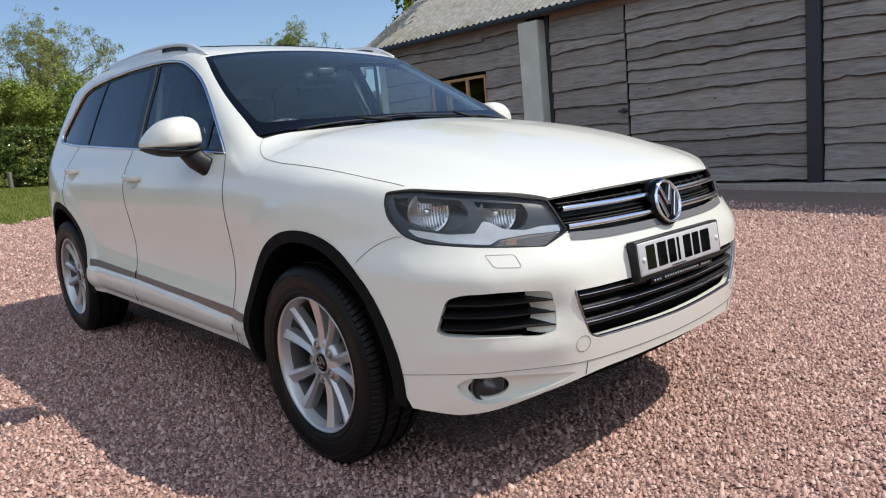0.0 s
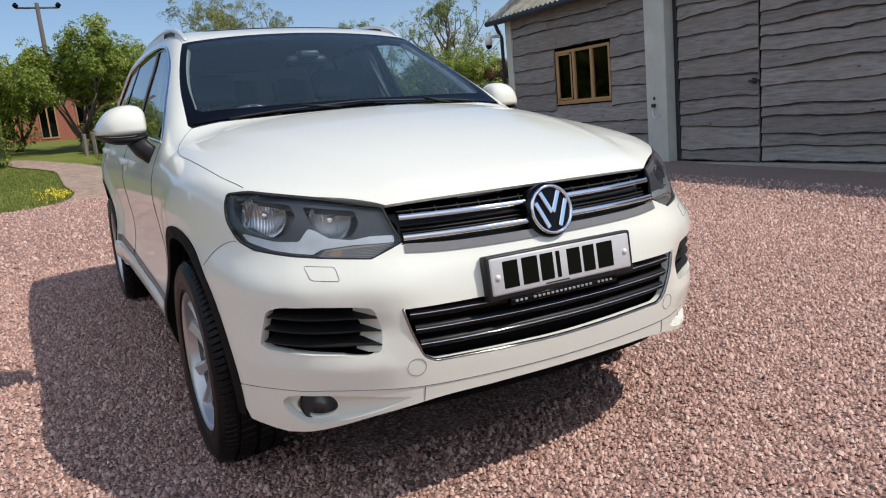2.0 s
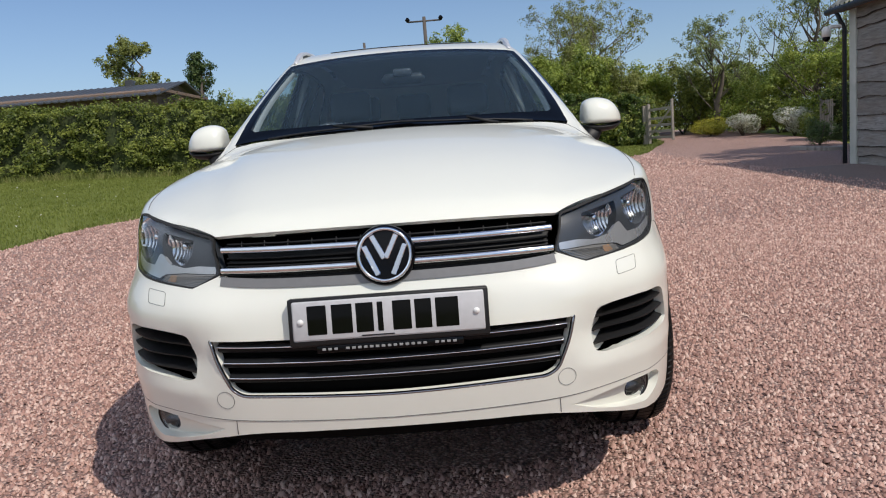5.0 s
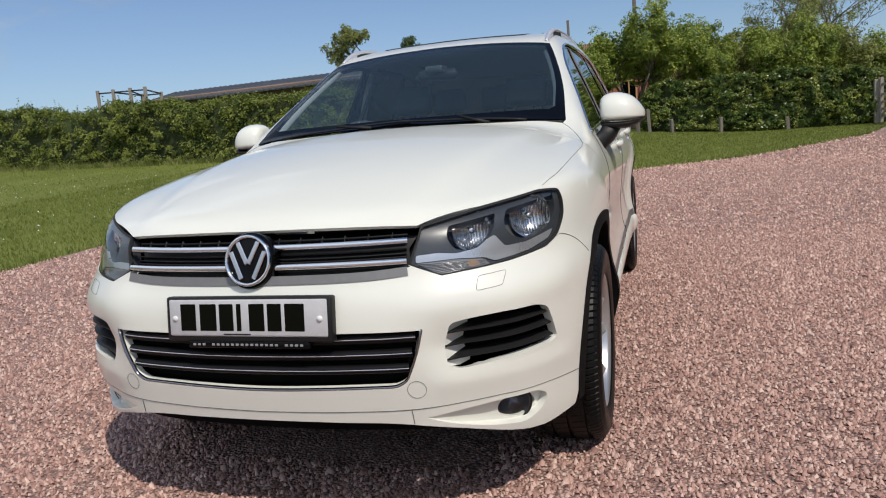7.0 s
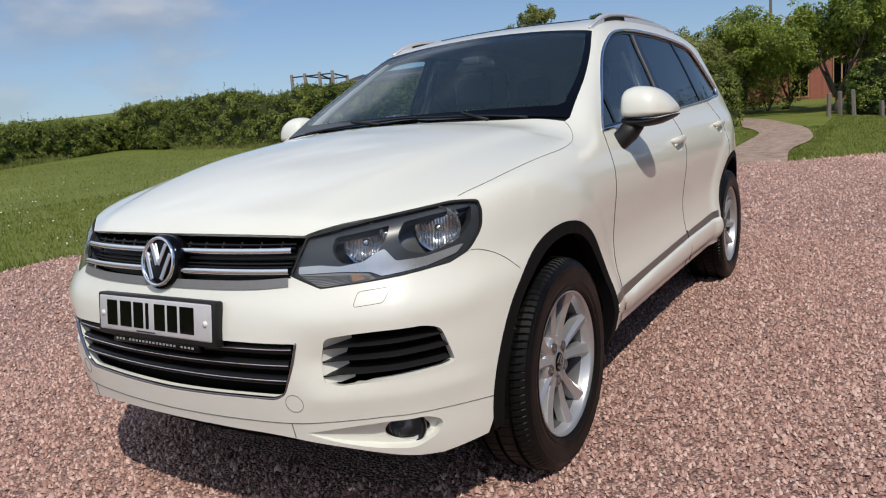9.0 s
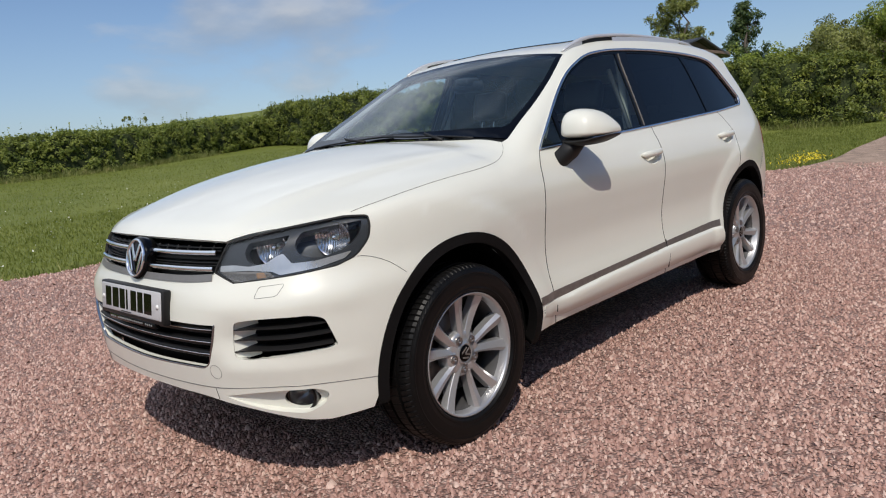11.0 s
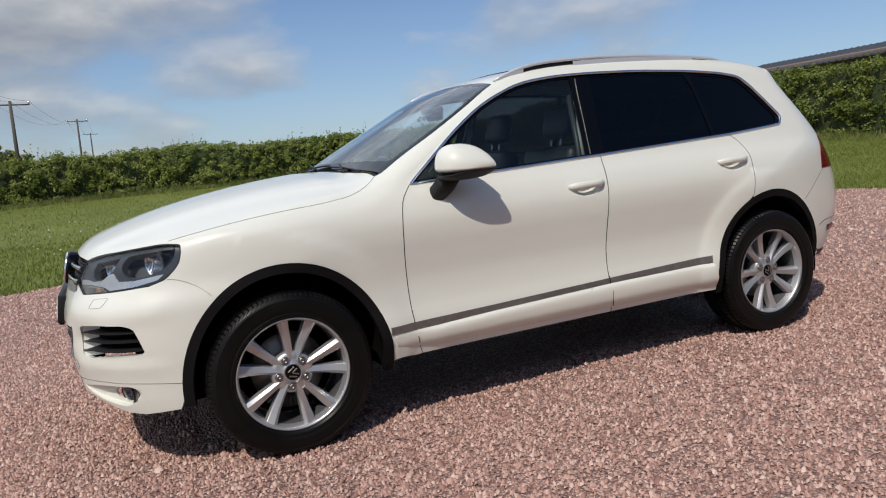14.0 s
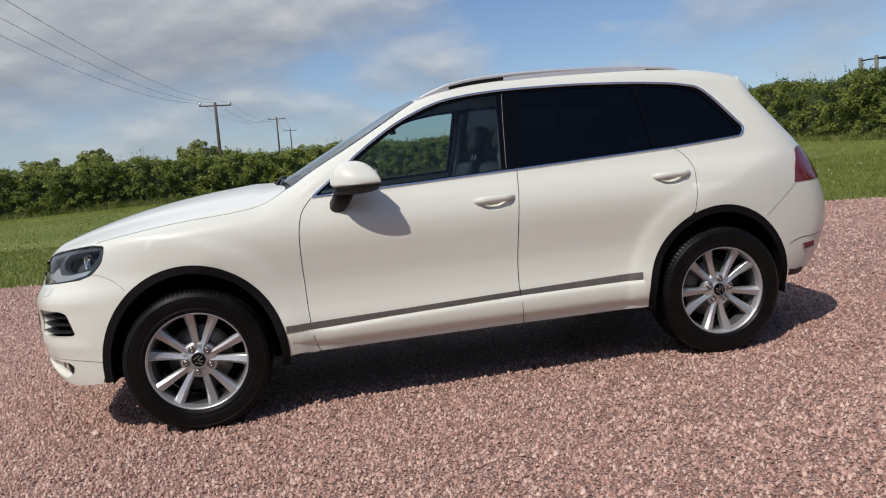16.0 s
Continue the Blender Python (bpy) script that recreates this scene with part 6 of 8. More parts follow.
def hedge(line, height, thick, per_m2, size, mat, label, rough=0.12, shoots=0.0, seed=1.0):
    """A clipped hedge along a line: a twiggy core, coloured dark for the inner shade, under a skin of leaves, with an
    uneven top.
    """
    line = np.asarray(line, float)
    s = np.r_[0, np.cumsum(np.linalg.norm(np.diff(line, axis=0), axis=1))]
    fx, fy = (lambda q: np.interp(q, s, line[:, 0])), (lambda q: np.interp(q, s, line[:, 1]))
    end = lambda q: np.sqrt(np.clip(1 - (1 - np.clip(np.minimum(q, s[-1] - q) / 1.1, 0, 1)) ** 2, 0, 1))
    heights = np.interp(s, np.linspace(0, s[-1], len(height)), height) if isinstance(height, tuple) else np.full(len(s), height)
    height = float(np.mean(heights))
    hgt = lambda q: (0.6 + 0.4 * end(q)) * np.interp(q, s, heights) * (1 + wave(q, seed, (0.045, 0.9), (0.035, 2.3), (0.02, 6.1)))
    side = lambda q: (0.2 + 0.8 * end(q)) * thick * (1 + wave(q, seed + 3, (0.10, 1.1), (0.06, 3.7)))

    def at(q, u, z):
        x, y = fx(q), fy(q)
        dx, dy = fx(q + 0.05) - fx(q - 0.05), fy(q + 0.05) - fy(q - 0.05)
        k = np.hypot(dx, dy) + 1e-9
        return np.c_[x - dy / k * u, y + dx / k * u, ground_z(x, y) + z]
    n = max(6, int(s[-1] / 0.3))
    q = np.linspace(0, s[-1], n)
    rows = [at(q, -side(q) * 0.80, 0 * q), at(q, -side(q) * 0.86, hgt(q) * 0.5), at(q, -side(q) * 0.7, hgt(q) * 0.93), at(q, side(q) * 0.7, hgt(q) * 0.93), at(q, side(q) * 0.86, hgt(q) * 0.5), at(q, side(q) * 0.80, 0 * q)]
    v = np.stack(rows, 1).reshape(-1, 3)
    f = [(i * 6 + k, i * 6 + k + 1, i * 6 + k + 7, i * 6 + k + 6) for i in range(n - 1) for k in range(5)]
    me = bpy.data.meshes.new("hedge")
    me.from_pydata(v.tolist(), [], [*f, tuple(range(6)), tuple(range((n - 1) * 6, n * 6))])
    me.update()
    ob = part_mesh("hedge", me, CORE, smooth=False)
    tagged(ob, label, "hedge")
    each = 46
    m = int(s[-1] * (2 * height + 2 * thick) * per_m2 / each)
    q = rng.uniform(-0.1, s[-1] + 0.1, m)
    a = rng.uniform(0, 2 * height + 2 * thick, m)
    h, t_ = hgt(q), side(q)
    lump = wave(q, seed + 5, (0.5, 2.1), (0.5, 5.3)) * 0.5
    near_side, far_side = a < height, a >= height + 2 * thick
    z = np.where(near_side, a / height * h, np.where(far_side, (a - height - 2 * thick) / height * h, h))
    u = np.where(near_side, -t_, np.where(far_side, t_, (a - height) / thick * t_ - t_))
    bulge = 0.16 * np.sin(z * 3.1 + lump * 4 + q * 1.9) + 0.10 * np.sin(z * 7.3 - q * 4.7 + lump * 3)
    u = u * (0.94 + bulge) + rng.normal(0, rough * 0.7, m)
    z = np.clip(z * (0.96 + 0.03 * lump) + rng.normal(0, rough * 0.45, m), 0.10, None)
    centre = at(q, u, z)
    out = unit(at(q, u + np.where(near_side, -1.0, np.where(far_side, 1.0, 0.0)), z + np.where(near_side | far_side, 0.35, 1.0)) - centre)
    p, face = sprays(centre, out, rng.uniform(0.10, 0.25, m) * (0.6 + rough * 3.2), each)
    p[:, 2] = np.maximum(p[:, 2], ground_z(p[:, 0], p[:, 1]) + 0.02)
    if shoots:
        k = int(s[-1] * shoots)
        sq, su, sh = rng.uniform(0, s[-1], k), rng.uniform(-0.8, 0.8, k), rng.gamma(2.0, 0.075, k)
        for step in np.linspace(0.1, 1, 6):
            p = np.concatenate([p, at(sq + rng.normal(0, 0.015, k), su * side(sq), hgt(sq) + sh * step)])
            face = np.concatenate([face, rng.normal(0, 1, (k, 3))])
    leaf_mesh("hedge_leaves", p, size, mat, ob, "", face)
    return ob


hedge([(-21.3, -2.2), (-20.9, -5), (-19.6, -9.5), (-19.2, -14), (-19.1, -19), (-19.2, -24), (-19.4, -29)], 1.95, 0.75, 1150, 0.044, HAWTHORN, "tall dark green clipped hawthorn hedge behind the lawn", 0.14, 14, 1.0)
hedge([(-19.4, -29.3), (-14.5, -27.6), (-9.4, -25.2), (-4, -25.6), (1, -26.0), (6, -25.2), (14, -22.5), (24, -20)], (1.35, 1.32, 1.36, 1.45, 1.5, 1.58, 1.6, 1.6), 0.7, 1100, 0.046, SUNHEDGE, "sunlit clipped field hedge with grassy foot", 0.14, 22, 2.0)
hedge([(-25.0, 0.6), (-25.2, 3), (-25.1, 5.6), (-24.95, 8.4)], (1.75, 1.80, 1.86, 1.92), 0.55, 2300, 0.046, LAUREL, "glossy green clipped laurel hedge beside the drive", 0.045, 5, 3.0)
hedge([(-16.6, 12.4), (-18.2, 12.25), (-19.8, 12.2)], 1.62, 0.4, 800, 0.042, LAUREL, "short green clipped hedge beyond the barn", 0.08, 5, 4.0)
hedge([(-18.6, 14.2), (-20.0, 14.2), (-21.4, 14.3)], 2.3, 0.5, 700, 0.045, COPPER, "copper-leaved hedge beyond the barn corner", 0.12, 6, 5.0)


def limb(rand, start, way, length, r, depth, tips, tubes, spread=0.6, up=0.15):
    """Grows one limb and its branches; notes the tips."""
    pts, rs, p, d = [start], [r], Vector(start), Vector(way).normalized()
    steps = 4
    for k in range(steps):
        d = (d + Vector((rand.gauss(0, 0.13), rand.gauss(0, 0.13), rand.gauss(0, 0.08) + up * 0.3))).normalized()
        p = p + d * length / steps
        pts.append(p.copy())
        rs.append(r * (1 - 0.62 * (k + 1) / steps))
    tubes.append((pts, rs))
    if depth == 0:
        tips.extend(pts[2:])
        return
    for k in range(rand.choice((3, 3, 4))):
        at_ = pts[rand.choice((2, 3, 4, 4))]
        side = Vector((rand.gauss(0, 1), rand.gauss(0, 1), rand.gauss(0.15, 0.5))).normalized()
        limb(rand, at_, d * (1 - spread) + side * spread + Vector((0, 0, up)), length * rand.uniform(0.55, 0.78), r * 0.45, depth - 1, tips, tubes, spread, up)
    if depth == 1:
        tips.extend(pts[3:])


def tree(x, y, height, width, mat, label, seed, count=7000, size=0.09, trunk=0.3, sparse=0.32, kind="round", category="tree", bare=0.0):
    """A tree: tapered trunk, branching limbs, and a crown of leaf clumps round the twigs."""
    rand = random.Random(seed)
    tips, tubes = [], []
    z0 = float(ground_z(x, y)) - 0.05
    base = Vector((x, y, z0))
    r = (0.028 * height + 0.03) * (0.55 if bare else 1.0)
    if kind == "tall":
        lead = [base + Vector((rand.gauss(0, 0.05) * k, rand.gauss(0, 0.05) * k, height * 0.93 * k / 6)) for k in range(7)]
        tubes.append((lead, [r * (1 - 0.9 * k / 6) for k in range(7)]))
        for k in range(22):
            f = 0.16 + 0.82 * k / 21
            at_ = base.lerp(lead[-1], f)
            a = rand.uniform(0, 2 * math.pi)
            limb(rand, at_, (math.cos(a), math.sin(a), 0.75), width * 0.55 * (1.1 - f) ** 0.6 * rand.uniform(0.7, 1.1), r * 0.22, 1, tips, tubes, 0.5, 0.35)
    else:
        top = base + Vector((rand.gauss(0, 0.1), rand.gauss(0, 0.1), height * trunk))
        tubes.append(([base, base.lerp(top, 0.5) + Vector((rand.gauss(0, 0.05), 0, 0)), top], [r * 1.25, r, r * 0.85]))
        for k in range(6):
            a = 2 * math.pi * (k + rand.uniform(-0.3, 0.3)) / 6
            lean = rand.uniform(0.35, 1.15)
            reach = math.hypot(width * 0.5 * lean, height * (1 - trunk) * (1.05 - 0.45 * lean))
            limb(rand, base.lerp(top, rand.uniform(0.7, 1.0)), (math.cos(a) * width * 0.5 * lean, math.sin(a) * width * 0.5 * lean, height * (1 - trunk) * (1.05 - 0.45 * lean)), reach * 0.62, r * 0.5, 2, tips, tubes, 0.55, 0.12)
    bm = bmesh.new()
    for pts, rs in tubes:
        tube(bm, pts, [max(q, 0.006) for q in rs], 6 if rs[0] > 0.05 else 4)
    ob = part("tree", bm, BARK if not bare else TWIG, None, "")
    tagged(ob, label, category)
    t_ = np.array([tuple(p) for p in tips])
    each = 44
    k = max(8, int(count * 0.8 / each))
    pick = t_[rng.integers(0, len(t_), k)] + rng.normal(0, sparse * 0.45, (k, 3))
    mid_ = t_.mean(0)
    out = unit((pick - mid_) * np.array((1, 1, 0.8)) + np.array((0, 0, 0.5)))
    p, face = sprays(pick, out, sparse * rng.uniform(0.45, 1.05, k), each, 0.6)
    keep = p[:, 2] > z0 + 0.15
    leaf_mesh("crown", p[keep], size * 1.12, mat, ob, "", face[keep], 0.55)
    return ob


def shrub(x, y, height, width, mat, label, seed, count=1500, size=0.05):
    """A low bush: short stems and rounded, uneven leaf clumps."""
    rand = random.Random(seed)
    z0 = float(ground_z(x, y))
    bm = bmesh.new()
    for k in range(7):
        a = rand.uniform(0, 6.28)
        tube(bm, [(x, y, z0 - 0.05), (x + 0.3 * width * math.cos(a), y + 0.3 * width * math.sin(a), z0 + height * 0.7)], [0.02, 0.008], 5)
    ob = part("shrub", bm, BARK)
    tagged(ob, label, "shrub")
    c = np.array([(x + rand.gauss(0, width * 0.2), y + rand.gauss(0, width * 0.2), z0 + height * rand.uniform(0.3, 0.75)) for _ in range(9)])
    d = rng.normal(size=(count, 3))
    d /= np.linalg.norm(d, axis=1, keepdims=True)
    p = c[rng.integers(0, 9, count)] + d * np.array((width * 0.28, width * 0.28, height * 0.28)) * rng.uniform(0.75, 1.05, (count, 1))
    keep = p[:, 2] > z0 + 0.02
    leaf_mesh("shrub_leaves", p[keep], size, mat, ob, "", (d * 0.8 + np.array((0, 0, 0.3)))[keep])
    return ob


# behind the laurel hedge and the house garden
tree(-26.7, 0.1, 4.1, 4.4, SPRING, "round-headed green garden tree behind the laurel hedge", 3, 48195, 0.049, 0.12, 0.31)
tree(-29.0, 3.5, 4.3, 4.8, SPRING, "round-headed green garden tree behind the laurel hedge", 5, 42840, 0.049, 0.12, 0.31)
tree(-30.5, -2, 3.2, 5, SPRING, "spreading green fruit tree near the house", 8, 37485, 0.057, 0.12, 0.35)
tree(-25.4, -4.6, 3.1, 3.4, OLIVE, "olive-green bush tree behind the hawthorn hedge", 11, 34807, 0.043, 0.12, 0.31)
tree(-25.6, -6.4, 2.3, 3, SPRING, "green bush tree behind the hawthorn hedge", 12, 26775, 0.043, 0.12, 0.30)
tree(-36.5, 7.4, 7.9, 5.2, OLIVE, "tall thinly leaved ash tree with bare twigs", 21, 15000, 0.038, 0.25, 0.30, bare=1)
tree(-41.5, 9.6, 8.2, 5.6, OLIVE, "tall thinly leaved ash tree with bare twigs", 22, 15000, 0.042, 0.25, 0.30, bare=1)
tree(-33, 5.2, 4.9, 5.2, OLIVE, "olive-green thicket tree behind the laurel hedge", 23, 37485, 0.057, 0.12, 0.36)
tree(-31.5, 8.6, 3.0, 4.6, SPRING, "green thicket tree beside the drive", 24, 37485, 0.057, 0.12, 0.36)
tree(-35, 11, 2.5, 6, OLIVE, "olive-green thicket tree beyond the gate", 25, 37485, 0.064, 0.12, 0.39)
tree(-28.6, 6.0, 3.4, 4.4, SPRING, "full green bush tree behind the laurel hedge", 14, 31500, 0.045, 0.08, 0.32)
tree(-28.5, -3.6, 3.5, 4.2, SPRING, "full green bush tree near the house", 15, 28350, 0.045, 0.08, 0.32)
tree(-31, 6.8, 3.9, 4.8, OLIVE, "olive-green thicket tree behind the laurel hedge", 16, 28350, 0.050, 0.08, 0.36)
# beyond the barn
tree(-11.5, 12.8, 8.5, 3.6, SPRING, "tall green tree at the barn's far end, shading the drive", 38, 16000, 0.085, 0.25, 0.42)
tree(-29.0, 12.3, 4.6, 4.2, PALE, "pale grey-green young willow", 31, 15000, 0.034, 0.10, 0.24, "tall")
tree(-24.7, 14.5, 5.3, 4.4, PALE, "pale grey-green young birch", 32, 16000, 0.032, 0.08, 0.24, "tall")
tree(-22.4, 14.2, 3.1, 3.4, SPRING, "green young tree beside the barn", 33, 22050, 0.040, 0.08, 0.27)
tree(-28.2, 16.6, 3.4, 3.6, PALE, "pale grey-green young birch", 34, 9000, 0.038, 0.10, 0.26, "tall")
tree(-33.5, 15.5, 2.6, 6, HAWTHORN, "dark green thicket tree at the end of the drive", 35, 28350, 0.060, 0.08, 0.36)
tree(-26.5, 14.0, 2.6, 4.6, SPRING, "green understorey bush beyond the drive", 36, 25200, 0.043, 0.06, 0.30)
tree(-30.8, 12.6, 2.7, 4.6, HAWTHORN, "dark green understorey bush beyond the drive", 37, 25200, 0.045, 0.06, 0.30)
shrub(-25.6, 12.0, 0.85, 1.15, WHITEFLOWER, "low shrub covered in white blossom", 41, 4500, 0.034)
shrub(-22.9, 12.7, 1.0, 1.3, WHITEFLOWER, "low shrub covered in white blossom", 42, 4500, 0.034)
shrub(-21.9, 12.8, 1.0, 0.9, HAWTHORN, "dark green rounded shrub", 43, 3000, 0.032)
shrub(-27.2, 11.3, 0.7, 1.5, YELLOW, "low bright yellow-leaved shrub beside the drive", 44, 3000, 0.036)
shrub(-29.0, 12.0, 0.8, 1.7, YELLOW, "low bright yellow-leaved shrub beside the drive", 45, 3000, 0.036)
shrub(-27.0, 13.0, 1.2, 2.0, COPPER, "dark copper-leaved shrub beyond the drive", 46, 4400, 0.040)
shrub(-16.4, 10.2, 0.78, 0.64, CONIFER, "dark clipped ball shrub at the edge of the drive", 47, 3600, 0.024)
for x, y, h, w_, mat, k in ((-29.5, 13.6, 1.8, 2.8, SPRING, 71), (-31.6, 11.7, 1.6, 2.8, HAWTHORN, 72), (-26.0, 13.6, 1.7, 2.6, HAWTHORN, 73), (-23.6, 13.7, 1.5, 2.2, SPRING, 74), (-33.5, 13.4, 2.0, 3.2, HAWTHORN, 75)):
    shrub(x, y, h, w_, mat, "rounded green garden shrub under the trees", k, 4200, 0.055)
for x, y, h, w_, mat, k in ((-29.5, -2.5, 2.3, 3.0, SPRING, 76), (-29.0, -4.4, 2.2, 3.2, HAWTHORN, 77), (-27.0, 0.9, 1.5, 1.4, HAWTHORN, 78), (-28.2, 5.0, 2.2, 3.2, SPRING, 79), (-27.4, 7.6, 2.0, 3.0, HAWTHORN, 80)):
    shrub(x, y, h, w_, mat, "rounded green garden shrub before the house", k, 4200, 0.055)
# far off
tree(-46.6, -15.2, 6.5, 3.4, CONIFER, "tall narrow dark green tree behind the shed", 51, 17000, 0.070, 0.2, 0.34, "tall")
tree(-46.5, -19.6, 7.3, 4.4, OLIVE, "tall grey-green poplar behind the shed", 53, 17000, 0.075, 0.2, 0.36, "tall")
tree(8.0, -56, 2.9, 2.9, OLIVE, "rounded green field tree", 61, 9450, 0.110, 0.2, 0.4)
tree(16.5, -58, 2.6, 3.4, OLIVE, "rounded green field tree", 62, 9450, 0.131, 0.18, 0.45)
tree(21.5, -60, 2.5, 3.6, OLIVE, "rounded olive field bush", 63, 7875, 0.120, 0.15, 0.4)
tree(-59, -131, 2.4, 6.4, OLIVE, "leafless brown tree on the hill", 64, 500, 0.165, 0.2, 0.5, bare=1)


# grass: blades along the edge of the lawn and over it, and rough grass under the hedges
def blades(name, xy, tall, wide, mat, label):
    xy = xy[~within(GRAVEL_OUTLINE, xy) & ~within(PATH_AREA, xy)]
    n = len(xy)
    a = rng.uniform(0, 2 * math.pi, n)
    h = tall * rng.lognormal(0, 0.35, n)
    lean = rng.normal(0, 0.45, (n, 2)) * h[:, None]
    z = ground_z(xy[:, 0], xy[:, 1]) - 0.02
    dx, dy = np.cos(a) * wide, np.sin(a) * wide
    v = np.stack([np.c_[xy[:, 0] - dx, xy[:, 1] - dy, z], np.c_[xy[:, 0] + dx, xy[:, 1] + dy, z], np.c_[xy[:, 0] + lean[:, 0], xy[:, 1] + lean[:, 1], z + 0.02 + h]], 1)
    return tagged(raw_mesh(name, v.reshape(-1, 3), np.arange(3 * n).reshape(n, 3), mat), label, "grass", kind="stuff")


GRASSLEAF = leaves_mat("grass_blades", (0.105, 0.133, 0.020), (0.175, 0.207, 0.040), (0.27, 0.295, 0.08), 0.6)
DRYGRASS = leaves_mat("rough_grass", (0.0945, 0.12, 0.022), (0.189, 0.228, 0.055), (0.378, 0.348, 0.143), 0.7)
lawn_xy = np.concatenate([scatter(-18.5, 12, -12, -4.2, 380), scatter(-20.0, -9.5, -4.2, 0.6, 400), scatter(-24.2, -11.5, 0.2, 8.6, 300), scatter(-18, 16, -24, -12, 80)])
blades("lawn_grass", lawn_xy, 0.022, 0.010, GRASSLEAF, "short mown green grass")
edge = LAWN_EDGE[rng.integers(0, len(LAWN_EDGE), 9000)] + rng.normal(0, 0.18, (9000, 2))
edge2 = DRIVE_EDGE[rng.integers(0, 30, 4000)] + rng.normal(0, 0.16, (4000, 2))
blades("edge_grass", np.concatenate([edge, edge2]), 0.055, 0.010, DRYGRASS, "longer untidy grass at the gravel's edge")
foot = np.array([(-20.3, -2.7), (-20.0, -5), (-18.7, -9.5), (-18.3, -14), (-18.2, -19), (-18.3, -24)])
foot2 = np.array([(-14.5, -26.6), (-9.4, -24.2), (-4, -24.6), (1, -25.0), (6, -24.2), (14, -21.5)])
pts = []
for line, n in ((foot, 12000), (foot2, 18000)):
    s_ = np.r_[0, np.cumsum(np.linalg.norm(np.diff(line, axis=0), axis=1))]
    q = rng.uniform(0, s_[-1], n)
    pts.append(np.c_[np.interp(q, s_, line[:, 0]), np.interp(q, s_, line[:, 1])] + rng.normal(0, 0.22, (n, 2)))
blades("rough_grass", np.concatenate(pts), 0.15, 0.010, DRYGRASS, "tall rough grass at the foot of the hedges")
d = scatter(-16, 12, -16, -6.5, 3.0)
v, f = leaf_arrays(np.c_[d, ground_z(d[:, 0], d[:, 1]) + 0.035], 0.016)
DAISY = plain("daisy_petals", (0.8, 0.8, 0.76), 0.6)
BUTTER = plain("buttercup_petals", (0.75, 0.60, 0.03), 0.5)
tip = np.array((-11.1, -1.12)) + rng.normal(0, 1, (330, 2)) * (0.45, 0.20)
tip = tip[~within(GRAVEL_OUTLINE, tip) & ~within(PATH_AREA, tip)]
vb, fb = leaf_arrays(np.c_[tip, ground_z(tip[:, 0], tip[:, 1]) + rng.uniform(0.04, 0.13, len(tip))], 0.022)
tagged(raw_mesh("buttercups", vb, fb, BUTTER), "patch of small yellow flowers at the lawn's corner", "flowers", kind="stuff")
tagged(raw_mesh("daisies", v, f, DAISY), "scattered small white daisies in the lawn", "flowers", kind="stuff")


# ---- the barn ----
def weathered_build(t):
    info = t.node("ShaderNodeObjectInfo").outputs["Random"]
    sep = t.node("ShaderNodeSeparateXYZ", None, Vector=t.obj).outputs
    shift = t.math("MULTIPLY", info, 37.0)
    grain_v = t.node("ShaderNodeCombineXYZ", None, X=t.math("ADD", t.math("MULTIPLY", sep[0], 1.5), shift), Y=t.math("MULTIPLY", sep[1], 8.0), Z=t.math("MULTIPLY", sep[2], 13.0)).outputs[0]
    g = t.noise(grain_v, 2.2, 8.0, 0.65, 0.6)
    blot_v = t.node("ShaderNodeCombineXYZ", None, X=t.math("ADD", sep[0], shift), Y=sep[1], Z=t.math("MULTIPLY", sep[2], 2.5)).outputs[0]
    b = t.noise(blot_v, 1.6, 5.0, 0.6)
    knot = t.node("ShaderNodeTexVoronoi", None, Vector=blot_v, Scale=1.9).outputs["Distance"]
    c = t.ramp(g, (0.30, (0.135, 0.128, 0.120)), (0.5, (0.235, 0.228, 0.218)), (0.70, (0.32, 0.315, 0.305)))
    c = t.mix(t.ramp(b, (0.42, 0.0), (0.72, 0.75)), c, (0.24, 0.205, 0.175))
    c = t.mix(t.ramp(knot, (0.02, 0.85), (0.075, 0.0)), c, (0.045, 0.034, 0.028))
    c = t.mix(0.45, c, t.ramp(info, (0.0, 0.60), (1.0, 1.45)), "MULTIPLY")
    put(t, Base_Color=c)
    bump(t, g, 0.6, 0.01)


BOARD = material("weathered_grey_larch", weathered_build, Roughness=0.9, Specular_IOR_Level=0.15)


WANE = plain("dark_waney_bark_edge", (0.035, 0.029, 0.025), 0.95, grain=0.3, scale=30, relief=0.6)


def sage_build(t):
    n = t.noise(t.obj, 3.0, 6.0, 0.6)
    c = t.ramp(n, (0.3, (0.42, 0.445, 0.40)), (0.7, (0.52, 0.545, 0.50)))
    put(t, Base_Color=c)
    bump(t, t.noise(t.obj, 60.0, 4.0), 0.15, 0.004)


SAGE = material("sage_green_paint", sage_build, Roughness=0.6)
IRON = plain("blue_black_iron", (0.028, 0.033, 0.042), 0.45, 0.3, grain=0.1)
OAK = plain("golden_oak_frame", (0.42, 0.25, 0.11), 0.5, grain=0.12, scale=30)
BEAM = plain("brown_beam", (0.21, 0.145, 0.105), 0.85, grain=0.2, scale=18, relief=0.4)
CONCRETE = plain("concrete", (0.33, 0.30, 0.27), 0.9, grain=0.12, scale=18, relief=0.4)


def roof_build(t):
    a = t.noise(t.obj, 1.1, 6.0, 0.65)
    b = t.noise(t.obj, 9.0, 5.0, 0.6)
    c = t.ramp(b, (0.3, (0.20, 0.19, 0.17)), (0.7, (0.36, 0.35, 0.31)))
    put(t, Base_Color=t.mix(t.ramp(a, (0.5, 0.0), (0.68, 0.7)), c, (0.16, 0.15, 0.07)))
    bump(t, b, 0.4, 0.01)


